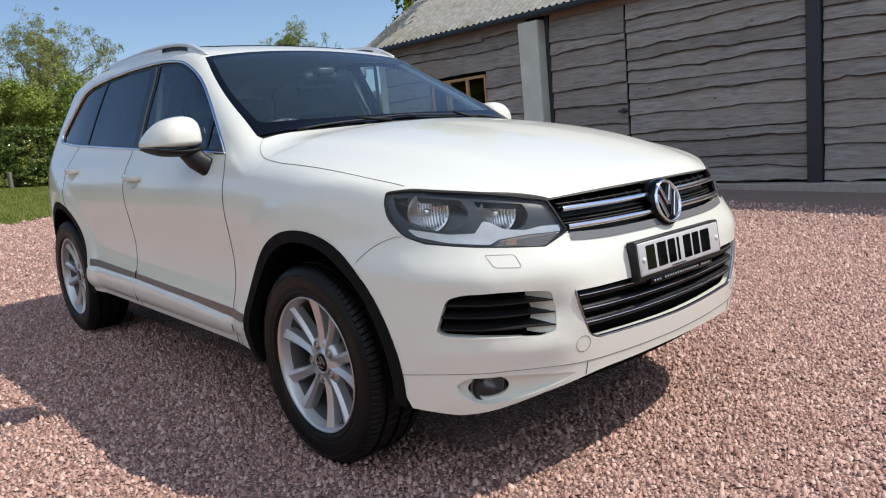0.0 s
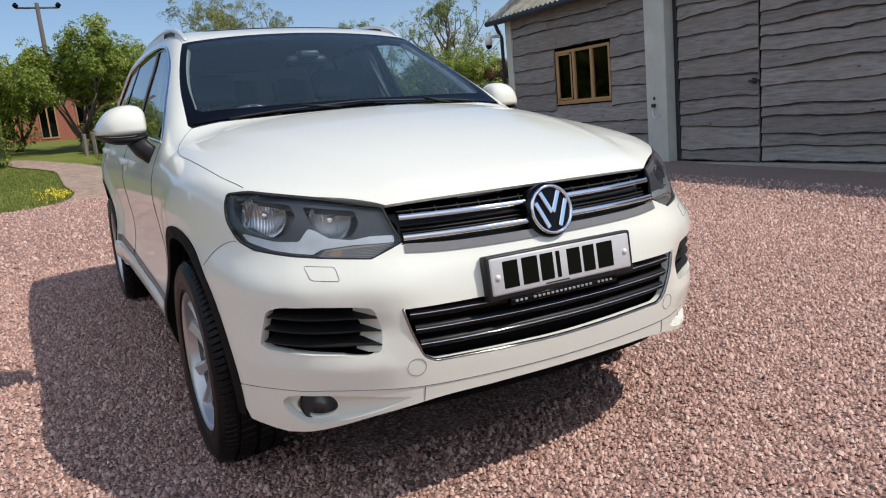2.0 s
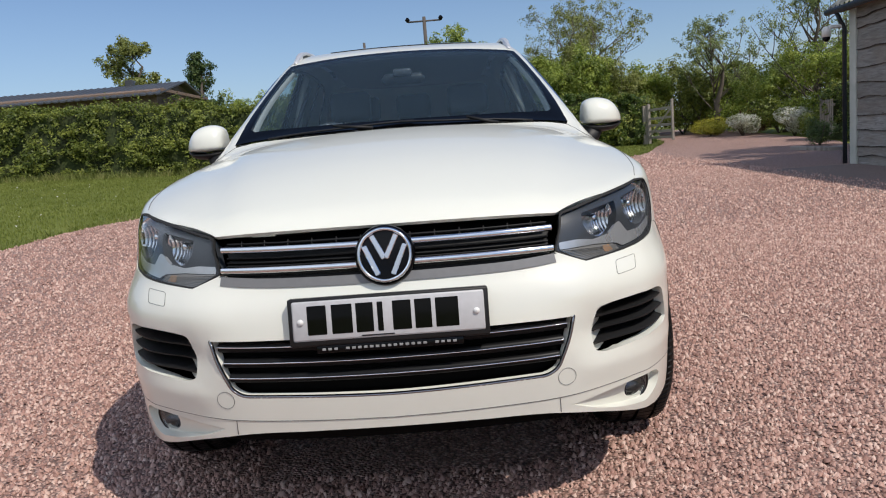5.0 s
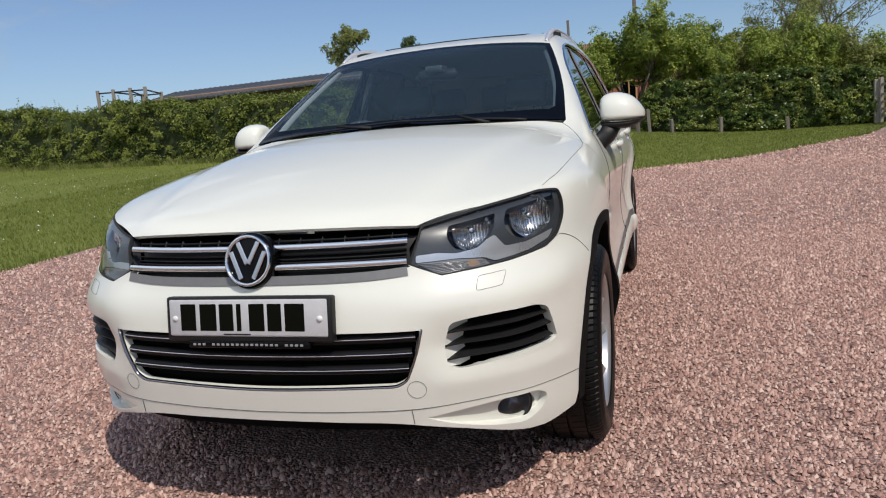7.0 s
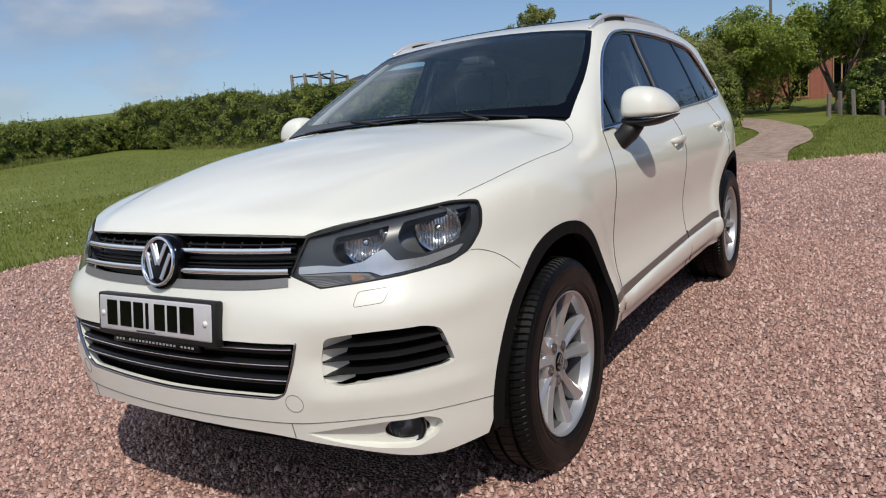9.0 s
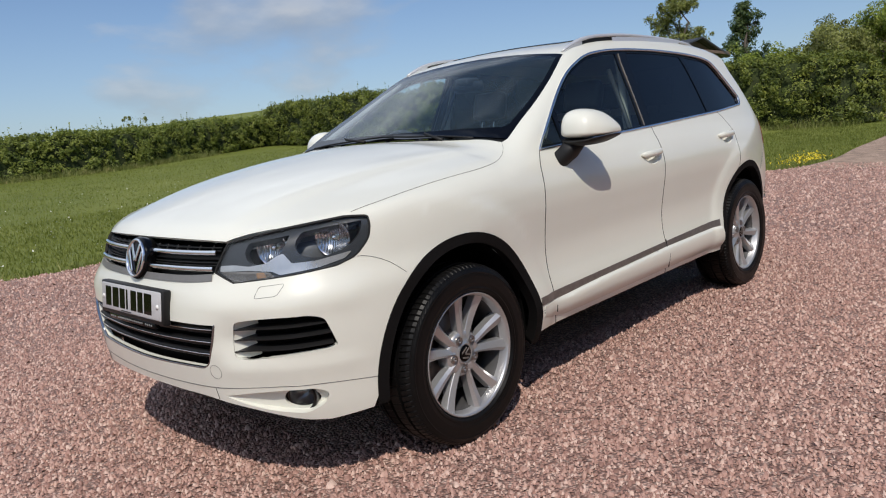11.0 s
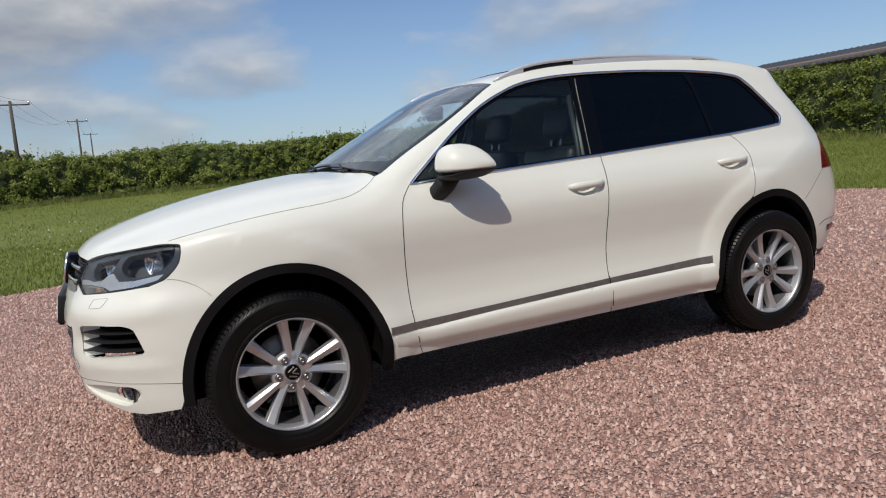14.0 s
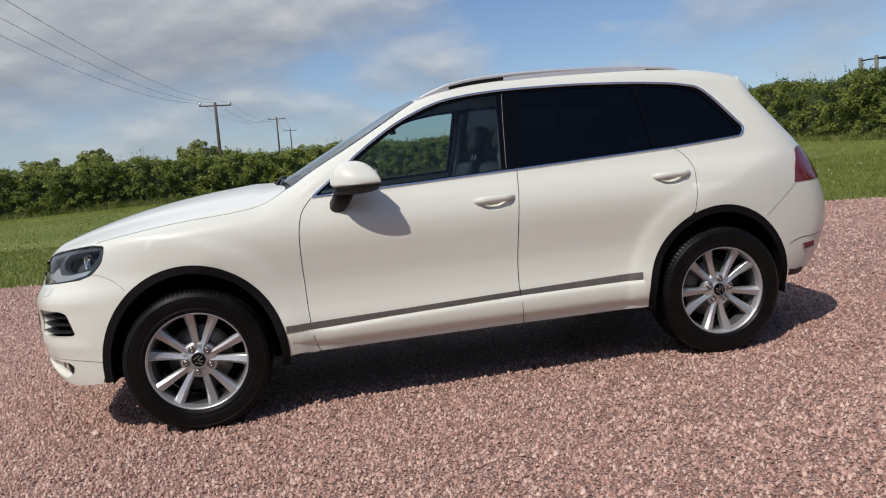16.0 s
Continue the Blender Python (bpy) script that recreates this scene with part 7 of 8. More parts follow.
FIBRE = material("mossy_fibre_cement", roof_build, Roughness=0.9)
SHEETROOF = plain("dark_grey_sheet_roof", (0.055, 0.06, 0.068), 0.5, grain=0.1, scale=6)

BARN_Y = 7.70
Z_EAVE = 3.05
barn = tagged(new("wall_barn"), "long barn clad in weathered grey waney-edged boards with double doors", "barn", kind="structure")
barn.location = (0, 0, 0)
bm = bmesh.new()
box(bm, (-10.42, BARN_Y + 0.06, -0.5), (-8.86, BARN_Y + 0.26, Z_EAVE))
box(bm, (-7.34, BARN_Y + 0.06, -0.5), (6.0, BARN_Y + 0.26, Z_EAVE))
box(bm, (-8.86, BARN_Y + 0.06, -0.5), (-7.34, BARN_Y + 0.26, 1.14))
box(bm, (-8.86, BARN_Y + 0.06, 2.12), (-7.34, BARN_Y + 0.26, Z_EAVE))
box(bm, (-10.42, BARN_Y + 0.27, -0.5), (-10.22, BARN_Y + 10.0, Z_EAVE))
box(bm, (5.8, BARN_Y + 0.27, -0.5), (6.0, BARN_Y + 10.0, Z_EAVE))
box(bm, (-10.42, BARN_Y + 9.8, -0.5), (6.0, BARN_Y + 10.0, Z_EAVE + 0.0))
part("wall_core", bm, VOID, barn, "dark wall behind the boards", smooth=False)
bm = bmesh.new()
for x in (-10.42, 5.8):
    v = [bm.verts.new(q) for q in ((x, BARN_Y + 0.27, Z_EAVE), (x, BARN_Y + 9.8, Z_EAVE), (x, BARN_Y + 5.0, Z_EAVE + 3.2), (x + 0.2, BARN_Y + 0.27, Z_EAVE), (x + 0.2, BARN_Y + 9.8, Z_EAVE), (x + 0.2, BARN_Y + 5.0, Z_EAVE + 3.2))]
    for f in ((0, 1, 2), (3, 5, 4), (0, 3, 4, 1), (1, 4, 5, 2), (2, 5, 3, 0)):
        bm.faces.new([v[i] for i in f])
part("gable_wall", bm, BOARD, barn, smooth=False)
bm = bmesh.new()
box(bm, (-10.2, BARN_Y + 0.3, -0.2), (5.8, BARN_Y + 9.7, 0.05))
part("barn_floor", bm, CONCRETE, barn, smooth=False)

brand = random.Random(5)


def board(x0, x1, z0, z1, y, parent, tilt=0.042):
    """One waney-edged board: its lower edge wanders, and stands proud of the board below."""
    bm = bmesh.new()
    n = max(6, int((x1 - x0) / 0.09))
    ph, amp = brand.uniform(0, 20), brand.uniform(0.002, 0.007)
    bites = [(brand.uniform(x0, x1), brand.choice((0.09, 0.18, 0.35, 0.7)), brand.uniform(-0.032, 0.036)) for _ in range(int((x1 - x0) * 1.3) + 1)]
    tz, edge = brand.uniform(-0.03, 0.03), brand.uniform(0.008, 0.020)
    rows = []
    for k in range(n + 1):
        x = x0 + (x1 - x0) * k / n
        w_ = amp * (math.sin(x * 2.1 + ph) + 0.55 * math.sin(x * 5.3 + ph * 2.3) + 0.3 * math.sin(x * 13.0 + ph * 4.1)) + sum(d * math.exp(-((x - c) / s) ** 2) for c, s, d in bites) + brand.gauss(0, 0.0022)
        zb = z0 + w_ + tz * (k / n - 0.5)
        zt = z1 + 0.07
        yb, yt = y - tilt - 0.004 * math.sin(x * 1.7 + ph), y - 0.004
        rows.append([bm.verts.new(q) for q in ((x, yt + 0.022, zt), (x, yt, zt), (x, (yt + yb) / 2 - 0.003, (zt + zb) / 2), (x, yb, zb + edge * (0.6 + 0.8 * abs(math.sin(x * 3.1 + ph) * math.sin(x * 7.3 + ph)))), (x, yb + 0.005, zb), (x, yb + 0.026, zb + 0.004))])
    for a, b in zip(rows, rows[1:]):
        for k in range(5):
            bm.faces.new((a[k], b[k], b[k + 1], a[k + 1])).material_index = int(k >= 3)
    bm.faces.new(rows[0])
    bm.faces.new(rows[-1][::-1])
    bmesh.ops.recalc_face_normals(bm, faces=bm.faces)
    ob = part("board", bm, BOARD, parent, smooth=False)
    ob.data.materials.append(WANE)
    return ob


def boarding(x0, x1, z0, z1, y, parent, avoid=None, tall=(0.15, 0.36)):
    z = z0
    while z < z1 - 0.05:
        h = brand.uniform(*tall)
        top = min(z + h, z1)
        if z1 - top < 0.09:
            top = z1
        spans = [(x0, x1)]
        if avoid and z < avoid[3] - 0.04 and top > avoid[2] + 0.04:
            spans = [(x0, avoid[0]), (avoid[1], x1)]
        for a, b in spans:
            if b - a > 3.0 and brand.random() < 0.35:
                c = brand.uniform(a + 1.0, b - 1.0)
                board(a, c - 0.003, z, top, y, parent)
                board(c + 0.003, b, z + brand.uniform(-0.02, 0.02), top, y, parent)
            else:
                board(a, b, z, top, y, parent)
        z = top


def piece(name, lo, hi, mat, parent, label="", r=0.006):
    return part(name, rbox(lo, hi, r, None, 1), mat, parent, label, smooth=False)


boarding(-10.24, -6.26, 0.02, 2.98, BARN_Y, barn, (-8.90, -7.31, 1.13, 2.13))
boarding(-1.42, 1.30, 0.06, 2.80, BARN_Y, barn)
boarding(1.34, 6.0, 0.0, 2.98, BARN_Y, barn)
piece("corner_board", (-10.44, BARN_Y - 0.06, -0.1), (-10.24, BARN_Y + 0.07, 3.0), SAGE, barn, "sage grey corner board")
piece("sage_post", (-6.27, BARN_Y - 0.24, -0.05), (-5.84, BARN_Y + 0.06, 2.84), SAGE, barn, "broad sage green post", 0.012)
piece("dark_jamb", (-5.835, BARN_Y - 0.05, -0.05), (-5.765, BARN_Y + 0.05, 2.95), IRON, barn, "blue-black iron jamb")
piece("iron_post", (-1.61, BARN_Y - 0.10, -0.05), (-1.43, BARN_Y + 0.05, 3.0), IRON, barn, "blue-black iron post")
piece("iron_post", (1.30, BARN_Y - 0.10, -0.05), (1.345, BARN_Y + 0.05, 3.0), IRON, barn)
piece("header_beam", (-5.70, BARN_Y - 0.07, 2.80), (1.30, BARN_Y + 0.05, 3.02), BEAM, barn, "brown beam over the doors")
piece("threshold", (-5.70, BARN_Y - 0.22, -0.15), (1.35, BARN_Y + 0.06, 0.055), CONCRETE, barn, "concrete threshold", 0.01)

door_small = tagged(new("door_1"), "closed grey boarded wicket door with an iron latch", "door", kind="structure")
boarding(-5.755, -4.305, 0.07, 2.78, BARN_Y - 0.005, door_small)
door_big = tagged(new("door_2"), "closed large grey boarded barn door", "door", kind="structure")
boarding(-4.265, -1.62, 0.07, 2.78, BARN_Y - 0.005, door_big, None, (0.14, 0.30))
piece("door_gap", (-4.305, BARN_Y - 0.012, 0.06), (-4.265, BARN_Y + 0.05, 2.79), VOID, door_big)
latch = piece("latch", (-4.46, BARN_Y - 0.065, 1.195), (-4.27, BARN_Y - 0.038, 1.225), IRON, door_small, "rusty iron latch", 0.004)
piece("latch_plate", (-4.40, BARN_Y - 0.060, 1.17), (-4.34, BARN_Y - 0.035, 1.25), IRON, latch, "", 0.004)
hook = tagged(piece("tap", (-6.12, BARN_Y - 0.30, 0.94), (-6.06, BARN_Y - 0.24, 1.0), IRON, None, "", 0.01), "small iron tap and hook on the sage post", "tap")
bm = bmesh.new()
tube(bm, [(-6.09, BARN_Y - 0.29, 0.96), (-6.08, BARN_Y - 0.31, 0.84), (-6.04, BARN_Y - 0.31, 0.78), (-5.97, BARN_Y - 0.30, 0.79), (-5.95, BARN_Y - 0.28, 0.83)], 0.009, 6)
part("tap_pipe", bm, SATIN, hook)
piece("tap_plate", (-6.11, BARN_Y - 0.255, 1.06), (-6.07, BARN_Y - 0.24, 1.11), IRON, hook, "", 0.004)

window = tagged(new("window_1"), "three-light golden oak barn window with dark panes", "window", kind="structure")
wx0, wx1, wz0, wz1 = -8.86, -7.34, 1.14, 2.12
for lo, hi in (((wx0, wz0), (wx1, wz0 + 0.055)), ((wx0, wz1 - 0.05), (wx1, wz1)), ((wx0, wz0), (wx0 + 0.05, wz1)), ((wx1 - 0.045, wz0), (wx1, wz1)), ((-8.37, wz0), (-8.30, wz1)), ((-7.87, wz0), (-7.80, wz1))):
    e = 0.002 if hi[0] - lo[0] > 1 else 0.0
    piece("window_frame", (lo[0], BARN_Y - 0.02 - e, lo[1]), (hi[0], BARN_Y + 0.06, hi[1]), OAK, window, "golden oak frame", 0.005)
for lo, hi in (((-8.80, 1.20), (-8.38, 1.235)), ((-8.80, 2.03), (-8.38, 2.065)), ((-8.80, 1.20), (-8.765, 2.065)), ((-8.415, 1.20), (-8.38, 2.065))):
    piece("casement", (lo[0], BARN_Y - 0.035, lo[1]), (hi[0], BARN_Y - 0.022, hi[1]), OAK, window, "", 0.004)
for a, b in ((-8.80, -8.38), (-8.30, -7.87), (-7.80, -7.39)):
    pane = piece("pane", (a, BARN_Y + 0.02, 1.195), (b, BARN_Y + 0.026, 2.07), PANE, window, "dark reflecting pane", 0.001)
piece("sill", (wx0 - 0.01, BARN_Y - 0.05, wz0 - 0.025), (wx1 + 0.01, BARN_Y + 0.05, wz0 - 0.001), OAK, window, "oak sill", 0.006)
piece("rail_inside", (-8.8, BARN_Y + 1.2, 0.2), (-7.4, BARN_Y + 1.3, 1.0), BEAM, barn)

# roof of corrugated sheets, its eave, gutter and pipe
rows = []
xs = np.arange(-10.75, 6.3, 0.024)
bm_v, up_n = [], 6
for j in range(up_n + 1):
    f = j / up_n
    y, z = BARN_Y - 0.28 + f * 5.3, Z_EAVE - 0.06 + f * 3.45
    bm_v.append(np.c_[xs, np.full(len(xs), y), z + 0.022 * np.sin(xs * 2 * math.pi / 0.146) + 0.01 * (j % 2)])
v = np.concatenate(bm_v)
m_ = len(xs)
i = np.arange(up_n * m_).reshape(up_n, m_)[:, :-1].ravel()
roof = raw_mesh("roof", v, np.stack([i, i + 1, i + m_ + 1, i + m_], -1), FIBRE, True)
tagged(roof, "mossy grey corrugated fibre-cement barn roof", "roof", kind="structure")
back = raw_mesh("roof_back", v * (1, -1, 1) + (0, 2 * (BARN_Y + 5.02), 0), np.stack([i, i + m_, i + m_ + 1, i + 1], -1), FIBRE, True)
back.parent = roof
piece("fascia", (-10.7, BARN_Y - 0.10, 2.90), (6.2, BARN_Y - 0.06, 3.0), BEAM, roof, "brown eaves board")
bm = bmesh.new()
tube(bm, [(-10.82, BARN_Y - 0.26, 2.93), (6.3, BARN_Y - 0.26, 2.95)], 0.055, 10)
gutter = part("gutter", bm, IRON, roof, "black gutter")
bm = bmesh.new()
tube(bm, [(-10.52, BARN_Y - 0.25, 2.90), (-10.52, BARN_Y - 0.16, 2.72), (-10.52, BARN_Y - 0.10, 2.6), (-10.52, BARN_Y - 0.10, -0.05)], 0.038, 10)
part("downpipe", bm, IRON, roof, "black rainwater pipe")

# security camera under the eave
cam_arm = tagged(piece("security_camera", (-10.60, BARN_Y - 0.36, 2.62), (-10.50, BARN_Y - 0.08, 2.68), PLATE, None, "", 0.01), "white and black dome security camera under the barn eave", "camera unit")
bm = blob([((-10.57, BARN_Y - 0.40, 2.66), (0.045, 0, 0), (0, 0.045, 0)), ((-10.57, BARN_Y - 0.40, 2.60), (0.07, 0, 0), (0, 0.07, 0)), ((-10.57, BARN_Y - 0.40, 2.48), (0.07, 0, 0), (0, 0.07, 0))])
part("camera_body", bm, PLATE, cam_arm, "white housing")
bm = blob([((-10.57, BARN_Y - 0.40, 2.478), (0.064, 0, 0), (0, 0.064, 0)), ((-10.57, BARN_Y - 0.40, 2.43), (0.055, 0, 0), (0, 0.055, 0)), ((-10.57, BARN_Y - 0.40, 2.40), (0.025, 0, 0), (0, 0.025, 0))])
part("camera_dome", bm, GLOSS, cam_arm, "black dome")


# ---- beyond the yard ----
def on_ground(x, y, up=0.0):
    return Vector((x, y, float(ground_z(x, y)) + up))


POLEWOOD = plain("tarred_pole", (0.10, 0.085, 0.075), 0.85, grain=0.15, scale=12)
GATEWOOD = plain("silvered_gate_timber", (0.30, 0.27, 0.23), 0.85, grain=0.15, scale=20, relief=0.3)
FENCE = plain("grey_fence_post", (0.19, 0.165, 0.14), 0.9, grain=0.2, scale=20, relief=0.4)


def brick_build(t):
    b = t.node("ShaderNodeTexBrick", None, Vector=t.obj, Color1=(0.36, 0.10, 0.055, 1), Color2=(0.28, 0.075, 0.045, 1), Mortar=(0.32, 0.26, 0.22, 1), Scale=4.4)
    put(t, Base_Color=b.outputs[0])


BRICK = material("red_brick", brick_build, Roughness=0.85)
TILEROOF = plain("brown_tile_roof", (0.14, 0.085, 0.06), 0.85, grain=0.2, scale=8)

# field gate standing open beside the laurel hedge
gate_a, gate_b = on_ground(-24.3, 8.0), on_ground(-22.2, 8.2)
along = (gate_b - gate_a)
gm = Matrix.Translation(gate_a) @ Matrix.Rotation(math.atan2(along.y, along.x), 4, "Z")
gl = math.hypot(along.x, along.y)
field_gate = part("field_gate", rbox((-0.05, -0.05, 0), (0.05, 0.05, 1.45), 0.01, gm, 1), GATEWOOD, None, "", False)
tagged(field_gate, "silvered wooden five-bar gate standing open by the hedge", "gate")
part("gate_head", rbox((gl - 0.05, -0.04, 0.12), (gl + 0.04, 0.04, 1.5), 0.01, gm, 1), GATEWOOD, field_gate, smooth=False)
for z in (0.18, 0.40, 0.62, 0.86, 1.18):
    part("gate_bar", rbox((0.05, -0.02, z), (gl - 0.05, 0.02, z + 0.085), 0.006, gm, 1), GATEWOOD, field_gate, smooth=False)
part("gate_brace", rbox((0, -0.035, -0.04), (math.hypot(gl, 1.0), -0.021, 0.04), 0.005, gm @ Matrix.Translation((0.02, 0, 0.22)) @ Matrix.Rotation(-math.atan2(1.0, gl), 4, "Y"), 1), GATEWOOD, field_gate, smooth=False)
bm = rbox((-0.09, -0.09, -0.1), (0.09, 0.09, 1.4), 0.015, Matrix.Translation(on_ground(-24.45, 7.9)), 1)
tagged(part("gate_post", bm, GATEWOOD, None, "", False), "stout wooden gate post", "post")
# small garden gate near the barn
gm2 = Matrix.Translation(on_ground(-19.4, 11.8)) @ Matrix.Rotation(radians(-8), 4, "Z")
garden_gate = part("garden_gate", rbox((0, -0.03, 0.1), (0.06, 0.03, 1.2), 0.006, gm2, 1), GATEWOOD, None, "", False)
tagged(garden_gate, "weathered slatted garden gate beyond the barn", "gate")
for k in range(7):
    part("gate_slat", rbox((0.12 + k * 0.13, -0.02, 0.1), (0.19 + k * 0.13, 0.0, 1.15), 0.005, gm2, 1), GATEWOOD, garden_gate, smooth=False)
for z in (0.3, 0.95):
    part("gate_rail", rbox((0.05, 0.002, z), (1.05, 0.03, z + 0.08), 0.005, gm2, 1), GATEWOOD, garden_gate, smooth=False)
# fence posts before the hedge's end
for x, y, h in ((-23.6, 0.35, 0.75), (-23.4, 0.75, 0.8), (-23.35, 0.05, 0.7), (-23.5, 3.1, 0.5), (-23.4, 5.2, 0.42), (-23.3, 1.5, 0.45)):
    bm = rbox((-0.055, -0.055, -0.1), (0.055, 0.055, h), 0.015, Matrix.Translation(on_ground(x - 0.7, y)) @ Matrix.Rotation(x * 9, 4, "Z") @ Matrix.Rotation(0.06 * math.sin(y * 7), 4, "X"), 1)
    tagged(part("fence_post", bm, FENCE, None, "", False), "short weathered fence post before the laurel hedge", "post", "fence posts by the hedge")
# kerb stones round the bed by the barn
for k in range(9):
    a = k / 8
    c = on_ground(-15.2 + 2.6 * a - 1.6 * a * a, 9.0 + 0.5 * a + 0.0, 0.0)
    bm = rbox((-0.16, -0.07, -0.1), (0.16, 0.07, 0.09), 0.02, Matrix.Translation(c) @ Matrix.Rotation(0.25 - a * 1.0, 4, "Z"), 1)
    tagged(part("kerb_stone", bm, CONCRETE, None, "", False), "grey kerb stone at the planted bed", "kerb", "kerb stones round the bed")

# long low shed behind the hawthorn hedge
shed = tagged(new("shed"), "long low dark timber shed with grey sheet roof behind the hedge", "shed")
sx0, sx1, sy0, sy1 = -30.5, -25.6, -21.0, -10.5
ze, zr = 4.15, 4.66
bm = bmesh.new()
box(bm, (sx0, sy0, 0.5), (sx1, sy1, ze))
v = [bm.verts.new(q) for q in ((sx0, sy1, ze), (sx1, sy1, ze), ((sx0 + sx1) / 2, sy1, zr - 0.1), (sx0, sy0, ze), (sx1, sy0, ze), ((sx0 + sx1) / 2, sy0, zr - 0.1))]
for f in ((0, 1, 2), (3, 5, 4), (0, 2, 5, 3), (1, 4, 5, 2)):
    bm.faces.new([v[k] for k in f])
part("shed_wall", bm, BEAM, shed, "dark brown boarded walls", smooth=False)
xm = (sx0 + sx1) / 2
for sgn in (1, -1):
    bm = bmesh.new()
    rows = []
    ys = np.arange(sy0 - 0.35, sy1 + 0.36, 0.07)
    for k, y in enumerate(ys):
        lift = 0.03 * (k % 4 == 0)
        rows.append([bm.verts.new(q) for q in ((xm, y, zr + lift), (xm + sgn * 2.85, y, ze - 0.16 + lift), (xm + sgn * 2.85, y, ze - 0.22 + lift), (xm, y, zr - 0.06 + lift))])
    for a, b in zip(rows, rows[1:]):
        for k in range(4):
            bm.faces.new((a[k], a[(k + 1) % 4], b[(k + 1) % 4], b[k]))
    bm.faces.new(rows[0])
    bm.faces.new(rows[-1])
    bmesh.ops.recalc_face_normals(bm, faces=bm.faces)
    part("shed_roof", bm, SHEETROOF, shed, "grey ribbed roof sheets", smooth=False)
    piece("barge_board", (min(xm, xm + sgn * 2.8), sy1 + 0.30, ze - 0.1), (max(xm, xm + sgn * 2.8), sy1 + 0.345, ze + 0.02), BEAM, shed)
for k in range(7):
    piece("gable_board", (sx0 + 0.4 + 0.32 * k, sy1 + 0.002, ze - 0.30 + k * 0.058), (sx1 - 0.4 - 0.32 * k, sy1 + 0.03, ze - 0.252 + k * 0.058), BEAM, shed)
piece("roof_vent", (xm - 0.15, -12.6, zr - 0.1), (xm + 0.15, -12.3, zr + 0.22), SHEETROOF, shed, "small roof vent")

# timber frame of posts and bars beside the shed
climb = tagged(new("climbing_frame"), "pale timber posts with dark bars rising above the hedge", "climbing frame")
TOPS = [(-21.52, -20.21), (-21.70, -19.62), (-21.88, -18.95), (-22.06, -18.39), (-23.25, -19.5), (-23.35, -18.65)]
for k, (x, y) in enumerate(TOPS):
    b = on_ground(x, y)
    part("post", rbox((-0.055, -0.055, 0), (0.055, 0.055, (4.34 if k < 4 else 4.22) - b.z), 0.012, Matrix.Translation(b), 1), GATEWOOD, climb, "pale timber post", False)
for i, j in ((0, 1), (1, 2), (2, 3), (3, 5), (2, 4), (4, 5), (1, 4)):
    bm = bmesh.new()
    z0, z1 = (4.22 if i < 4 else 4.14), (4.22 if j < 4 else 4.14)
    tube(bm, [(*TOPS[i], z0), (*TOPS[j], z1)], 0.03, 8)
    part("bar", bm, IRON, climb, "dark bar")


# poles and wires
def pole(x, y, top, arm, label, turn=0.0, balls=False, tilt=0.0):
    b = on_ground(x, y)
    bm = bmesh.new()
    tube(bm, [b, Vector((x + tilt, y, top))], [0.15, 0.10], 10)
    ob = tagged(part("utility_pole", bm, POLEWOOD), label, "pole")
    d = Vector((math.cos(turn), math.sin(turn), 0)) * arm / 2
    c = Vector((x + tilt, y, top - 0.25))
    bm = bmesh.new()
    tube(bm, [c - d, c + d], 0.055, 6)
    part("cross_arm", bm, POLEWOOD, ob)
    ends = (c - d, c + d) if balls else (c - d * 0.95, c, c + d * 0.95)
    for e in ends:
        bm = blob([(e + Vector((0, 0, -0.02)), (0.05, 0, 0), (0, 0.05, 0)), (e + Vector((0, 0, 0.12)), (0.16 if balls else 0.07, 0, 0), (0, 0.16 if balls else 0.07, 0)), (e + Vector((0, 0, 0.26)), (0.06, 0, 0), (0, 0.06, 0))], None, 10)
        part("insulator", bm, GLOSS if balls else SATIN, ob)
    return [e + Vector((0, 0, 0.25)) for e in ends]


pole(-42.2, -0.1, 8.85, 2.0, "wooden telegraph pole with a cross-arm behind the garden trees", radians(90), True)
A = pole(6.4, -54.9, 7.75, 2.4, "wooden power pole with a cross-arm in the field", 0.1)
B = pole(3.7, -100.2, 10.25, 2.4, "wooden power pole with a cross-arm in the field", 0.1)
C = pole(3.1, -145.3, 11.6, 2.4, "wooden power pole with a cross-arm in the field", 0.1)
N = [Vector((9.0 + k * 0.9, -10.5, 7.6)) for k in (-1, 0, 1)]
WIRE = plain("dull_wire", (0.10, 0.10, 0.11), 0.6, 0.5)
for one, two in ((N, A), (A, B), (B, C)):
    for a, b in zip(one, two):
        bm = bmesh.new()
        tube(bm, [a.lerp(b, k / 14) - Vector((0, 0, 1.1 * 4 * (k / 14) * (1 - k / 14))) for k in range(15)], 0.009, 4)
        tagged(part("power_line", bm, WIRE), "thin power line between the field poles", "wire", "power lines")
bm = bmesh.new()
tube(bm, [on_ground(-37.4, -3.4), on_ground(-37.4, -3.4, 5.35)], [0.09, 0.07], 8)
tagged(part("short_pole", bm, POLEWOOD), "plain wooden pole among the garden trees", "pole")

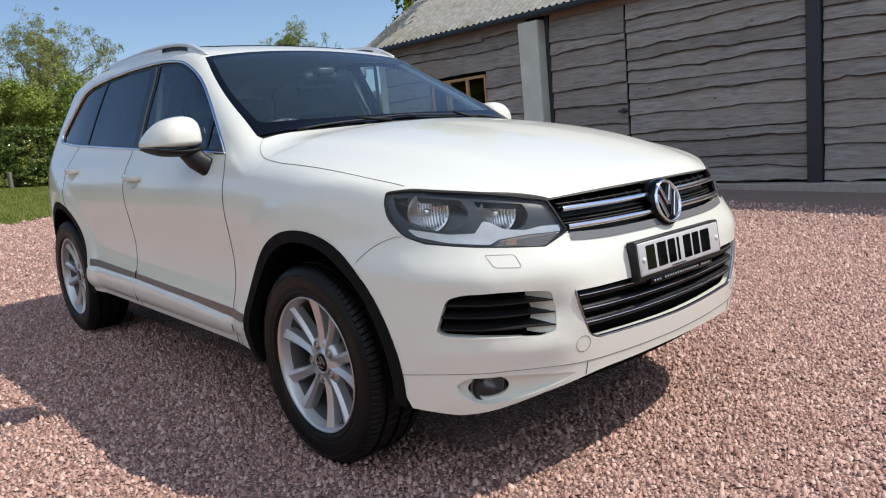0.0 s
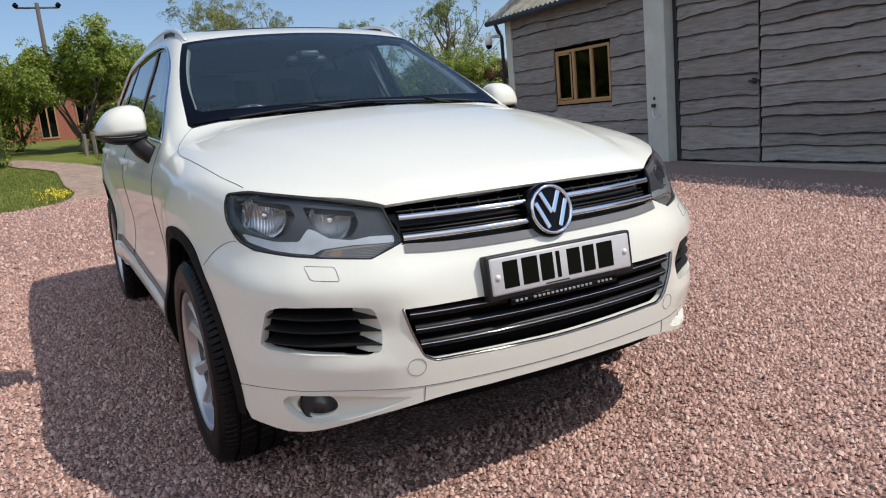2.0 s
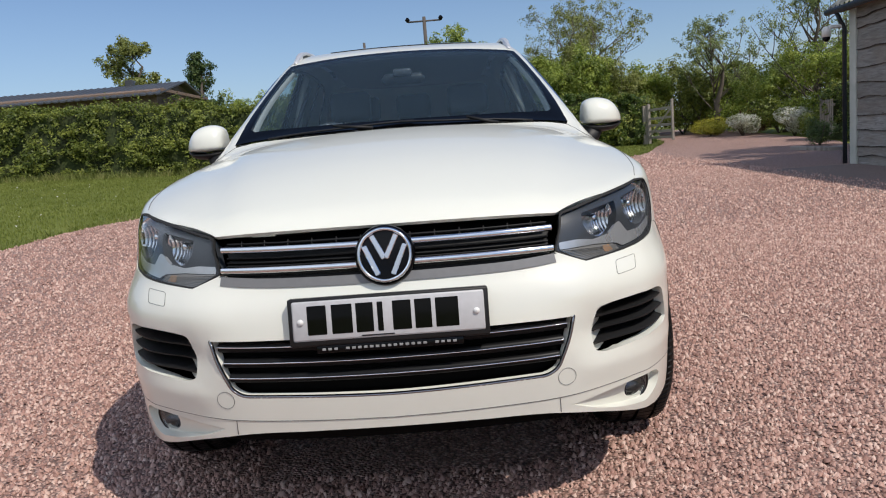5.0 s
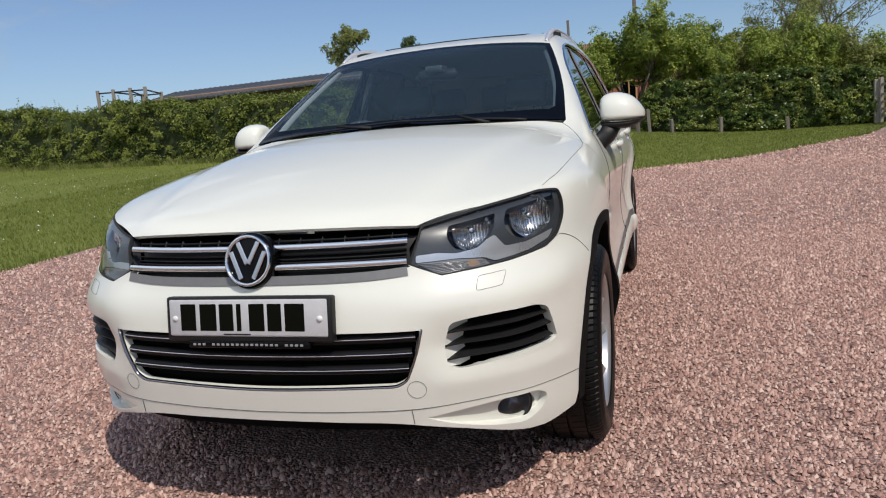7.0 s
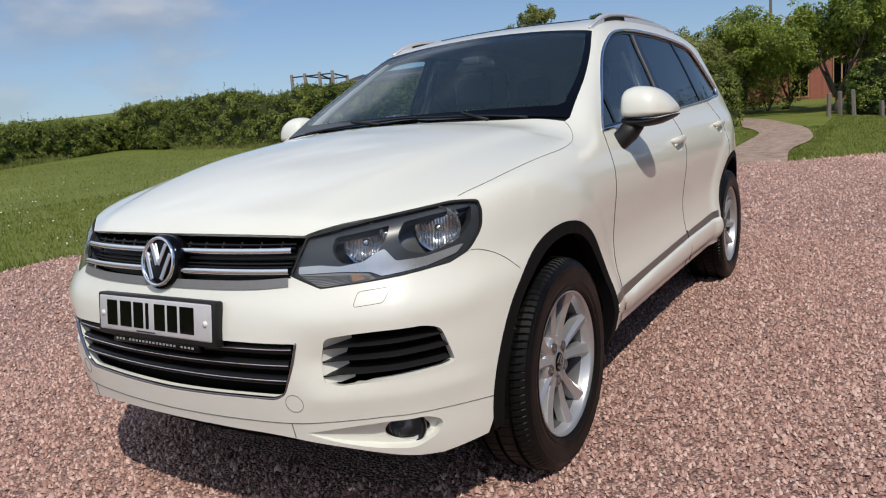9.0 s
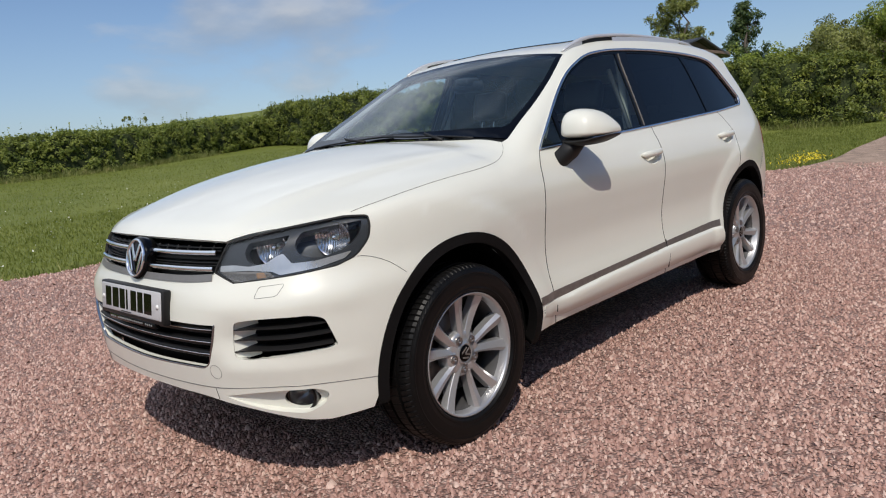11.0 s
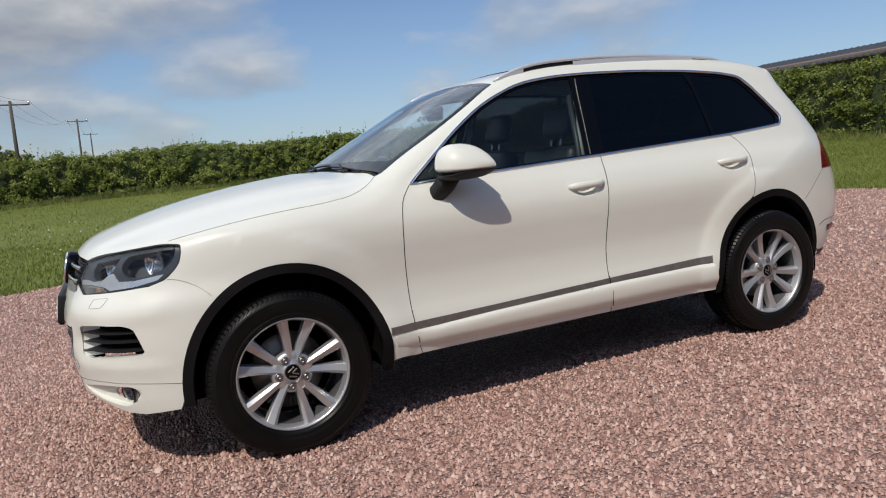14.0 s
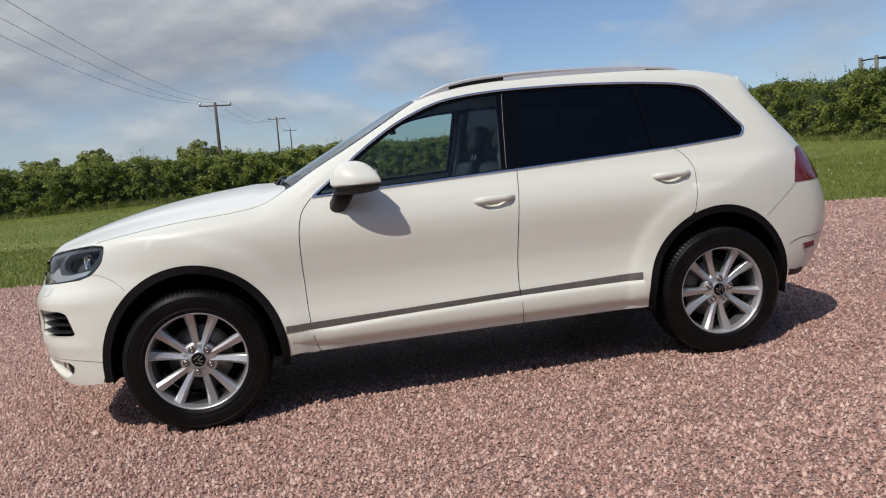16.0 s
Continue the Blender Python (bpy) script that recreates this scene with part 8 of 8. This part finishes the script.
# brick house behind the garden
house = tagged(new("house"), "red brick house half hidden by garden trees", "house")
hx, hy0, hy1 = -42.0, -9.5, 3.2
hb = float(ground_z(hx, -2.0)) - 0.3
bm = bmesh.new()
box(bm, (hx - 6, hy0, hb), (hx, hy1, hb + 2.9))
part("house_wall", bm, BRICK, house, "red brick walls", smooth=False)
bm = bmesh.new()
v = [bm.verts.new(q) for q in ((hx + 0.3, hy0 - 0.3, hb + 2.85), (hx + 0.3, hy1 + 0.3, hb + 2.85), (hx - 3, hy1 - 1.5, hb + 4.25), (hx - 3, hy0 + 1.5, hb + 4.25), (hx - 6.3, hy0 - 0.3, hb + 2.85), (hx - 6.3, hy1 + 0.3, hb + 2.85))]
for f in ((0, 1, 2, 3), (5, 4, 3, 2), (1, 5, 2), (4, 0, 3), (0, 4, 5, 1)):
    bm.faces.new([v[k] for k in f])
roof_h = part("house_roof", bm, TILEROOF, house, "brown tiled roof", smooth=False)
piece("chimney", (hx - 3.4, -3.6, hb + 3.7), (hx - 2.6, -2.8, hb + 5.0), BRICK, roof_h, "brick chimney")
for y, z0, z1, w_ in ((-5.6, 0.4, 2.3, 0.9), (-2.6, 0.4, 2.3, 0.9), (-0.6, 0.4, 2.4, 0.85), (1.3, 1.0, 2.2, 1.0)):
    win = piece("window", (hx - 0.05, y - w_ / 2, hb + z0), (hx + 0.04, y + w_ / 2, hb + z1), OAK, house, "golden oak framed window")
    for s_ in (-1, 1):
        piece("pane", (hx + 0.041, y + s_ * w_ * 0.24 - w_ * 0.19, hb + z0 + 0.09), (hx + 0.05, y + s_ * w_ * 0.24 + w_ * 0.19, hb + z1 - 0.09), GLOSS, win, "", 0.002)
# white garden building
hut = tagged(new("summer_house"), "small white-painted garden building under the trees", "hut")
b = on_ground(-37.5, -6.2)
piece("hut_wall", (b.x - 2, b.y - 1.4, b.z - 0.2), (b.x, b.y + 1.0, b.z + 1.7), PLATE, hut, "white boarded walls")
piece("hut_roof", (b.x - 2.2, b.y - 1.6, b.z + 1.7), (b.x + 0.2, b.y + 1.2, b.z + 1.85), TILEROOF, hut, "felted roof")
piece("hut_door", (b.x + 0.001, b.y - 0.6, b.z), (b.x + 0.03, b.y + 0.1, b.z + 1.5), GLOSS, hut, "dark doorway", 0.003)
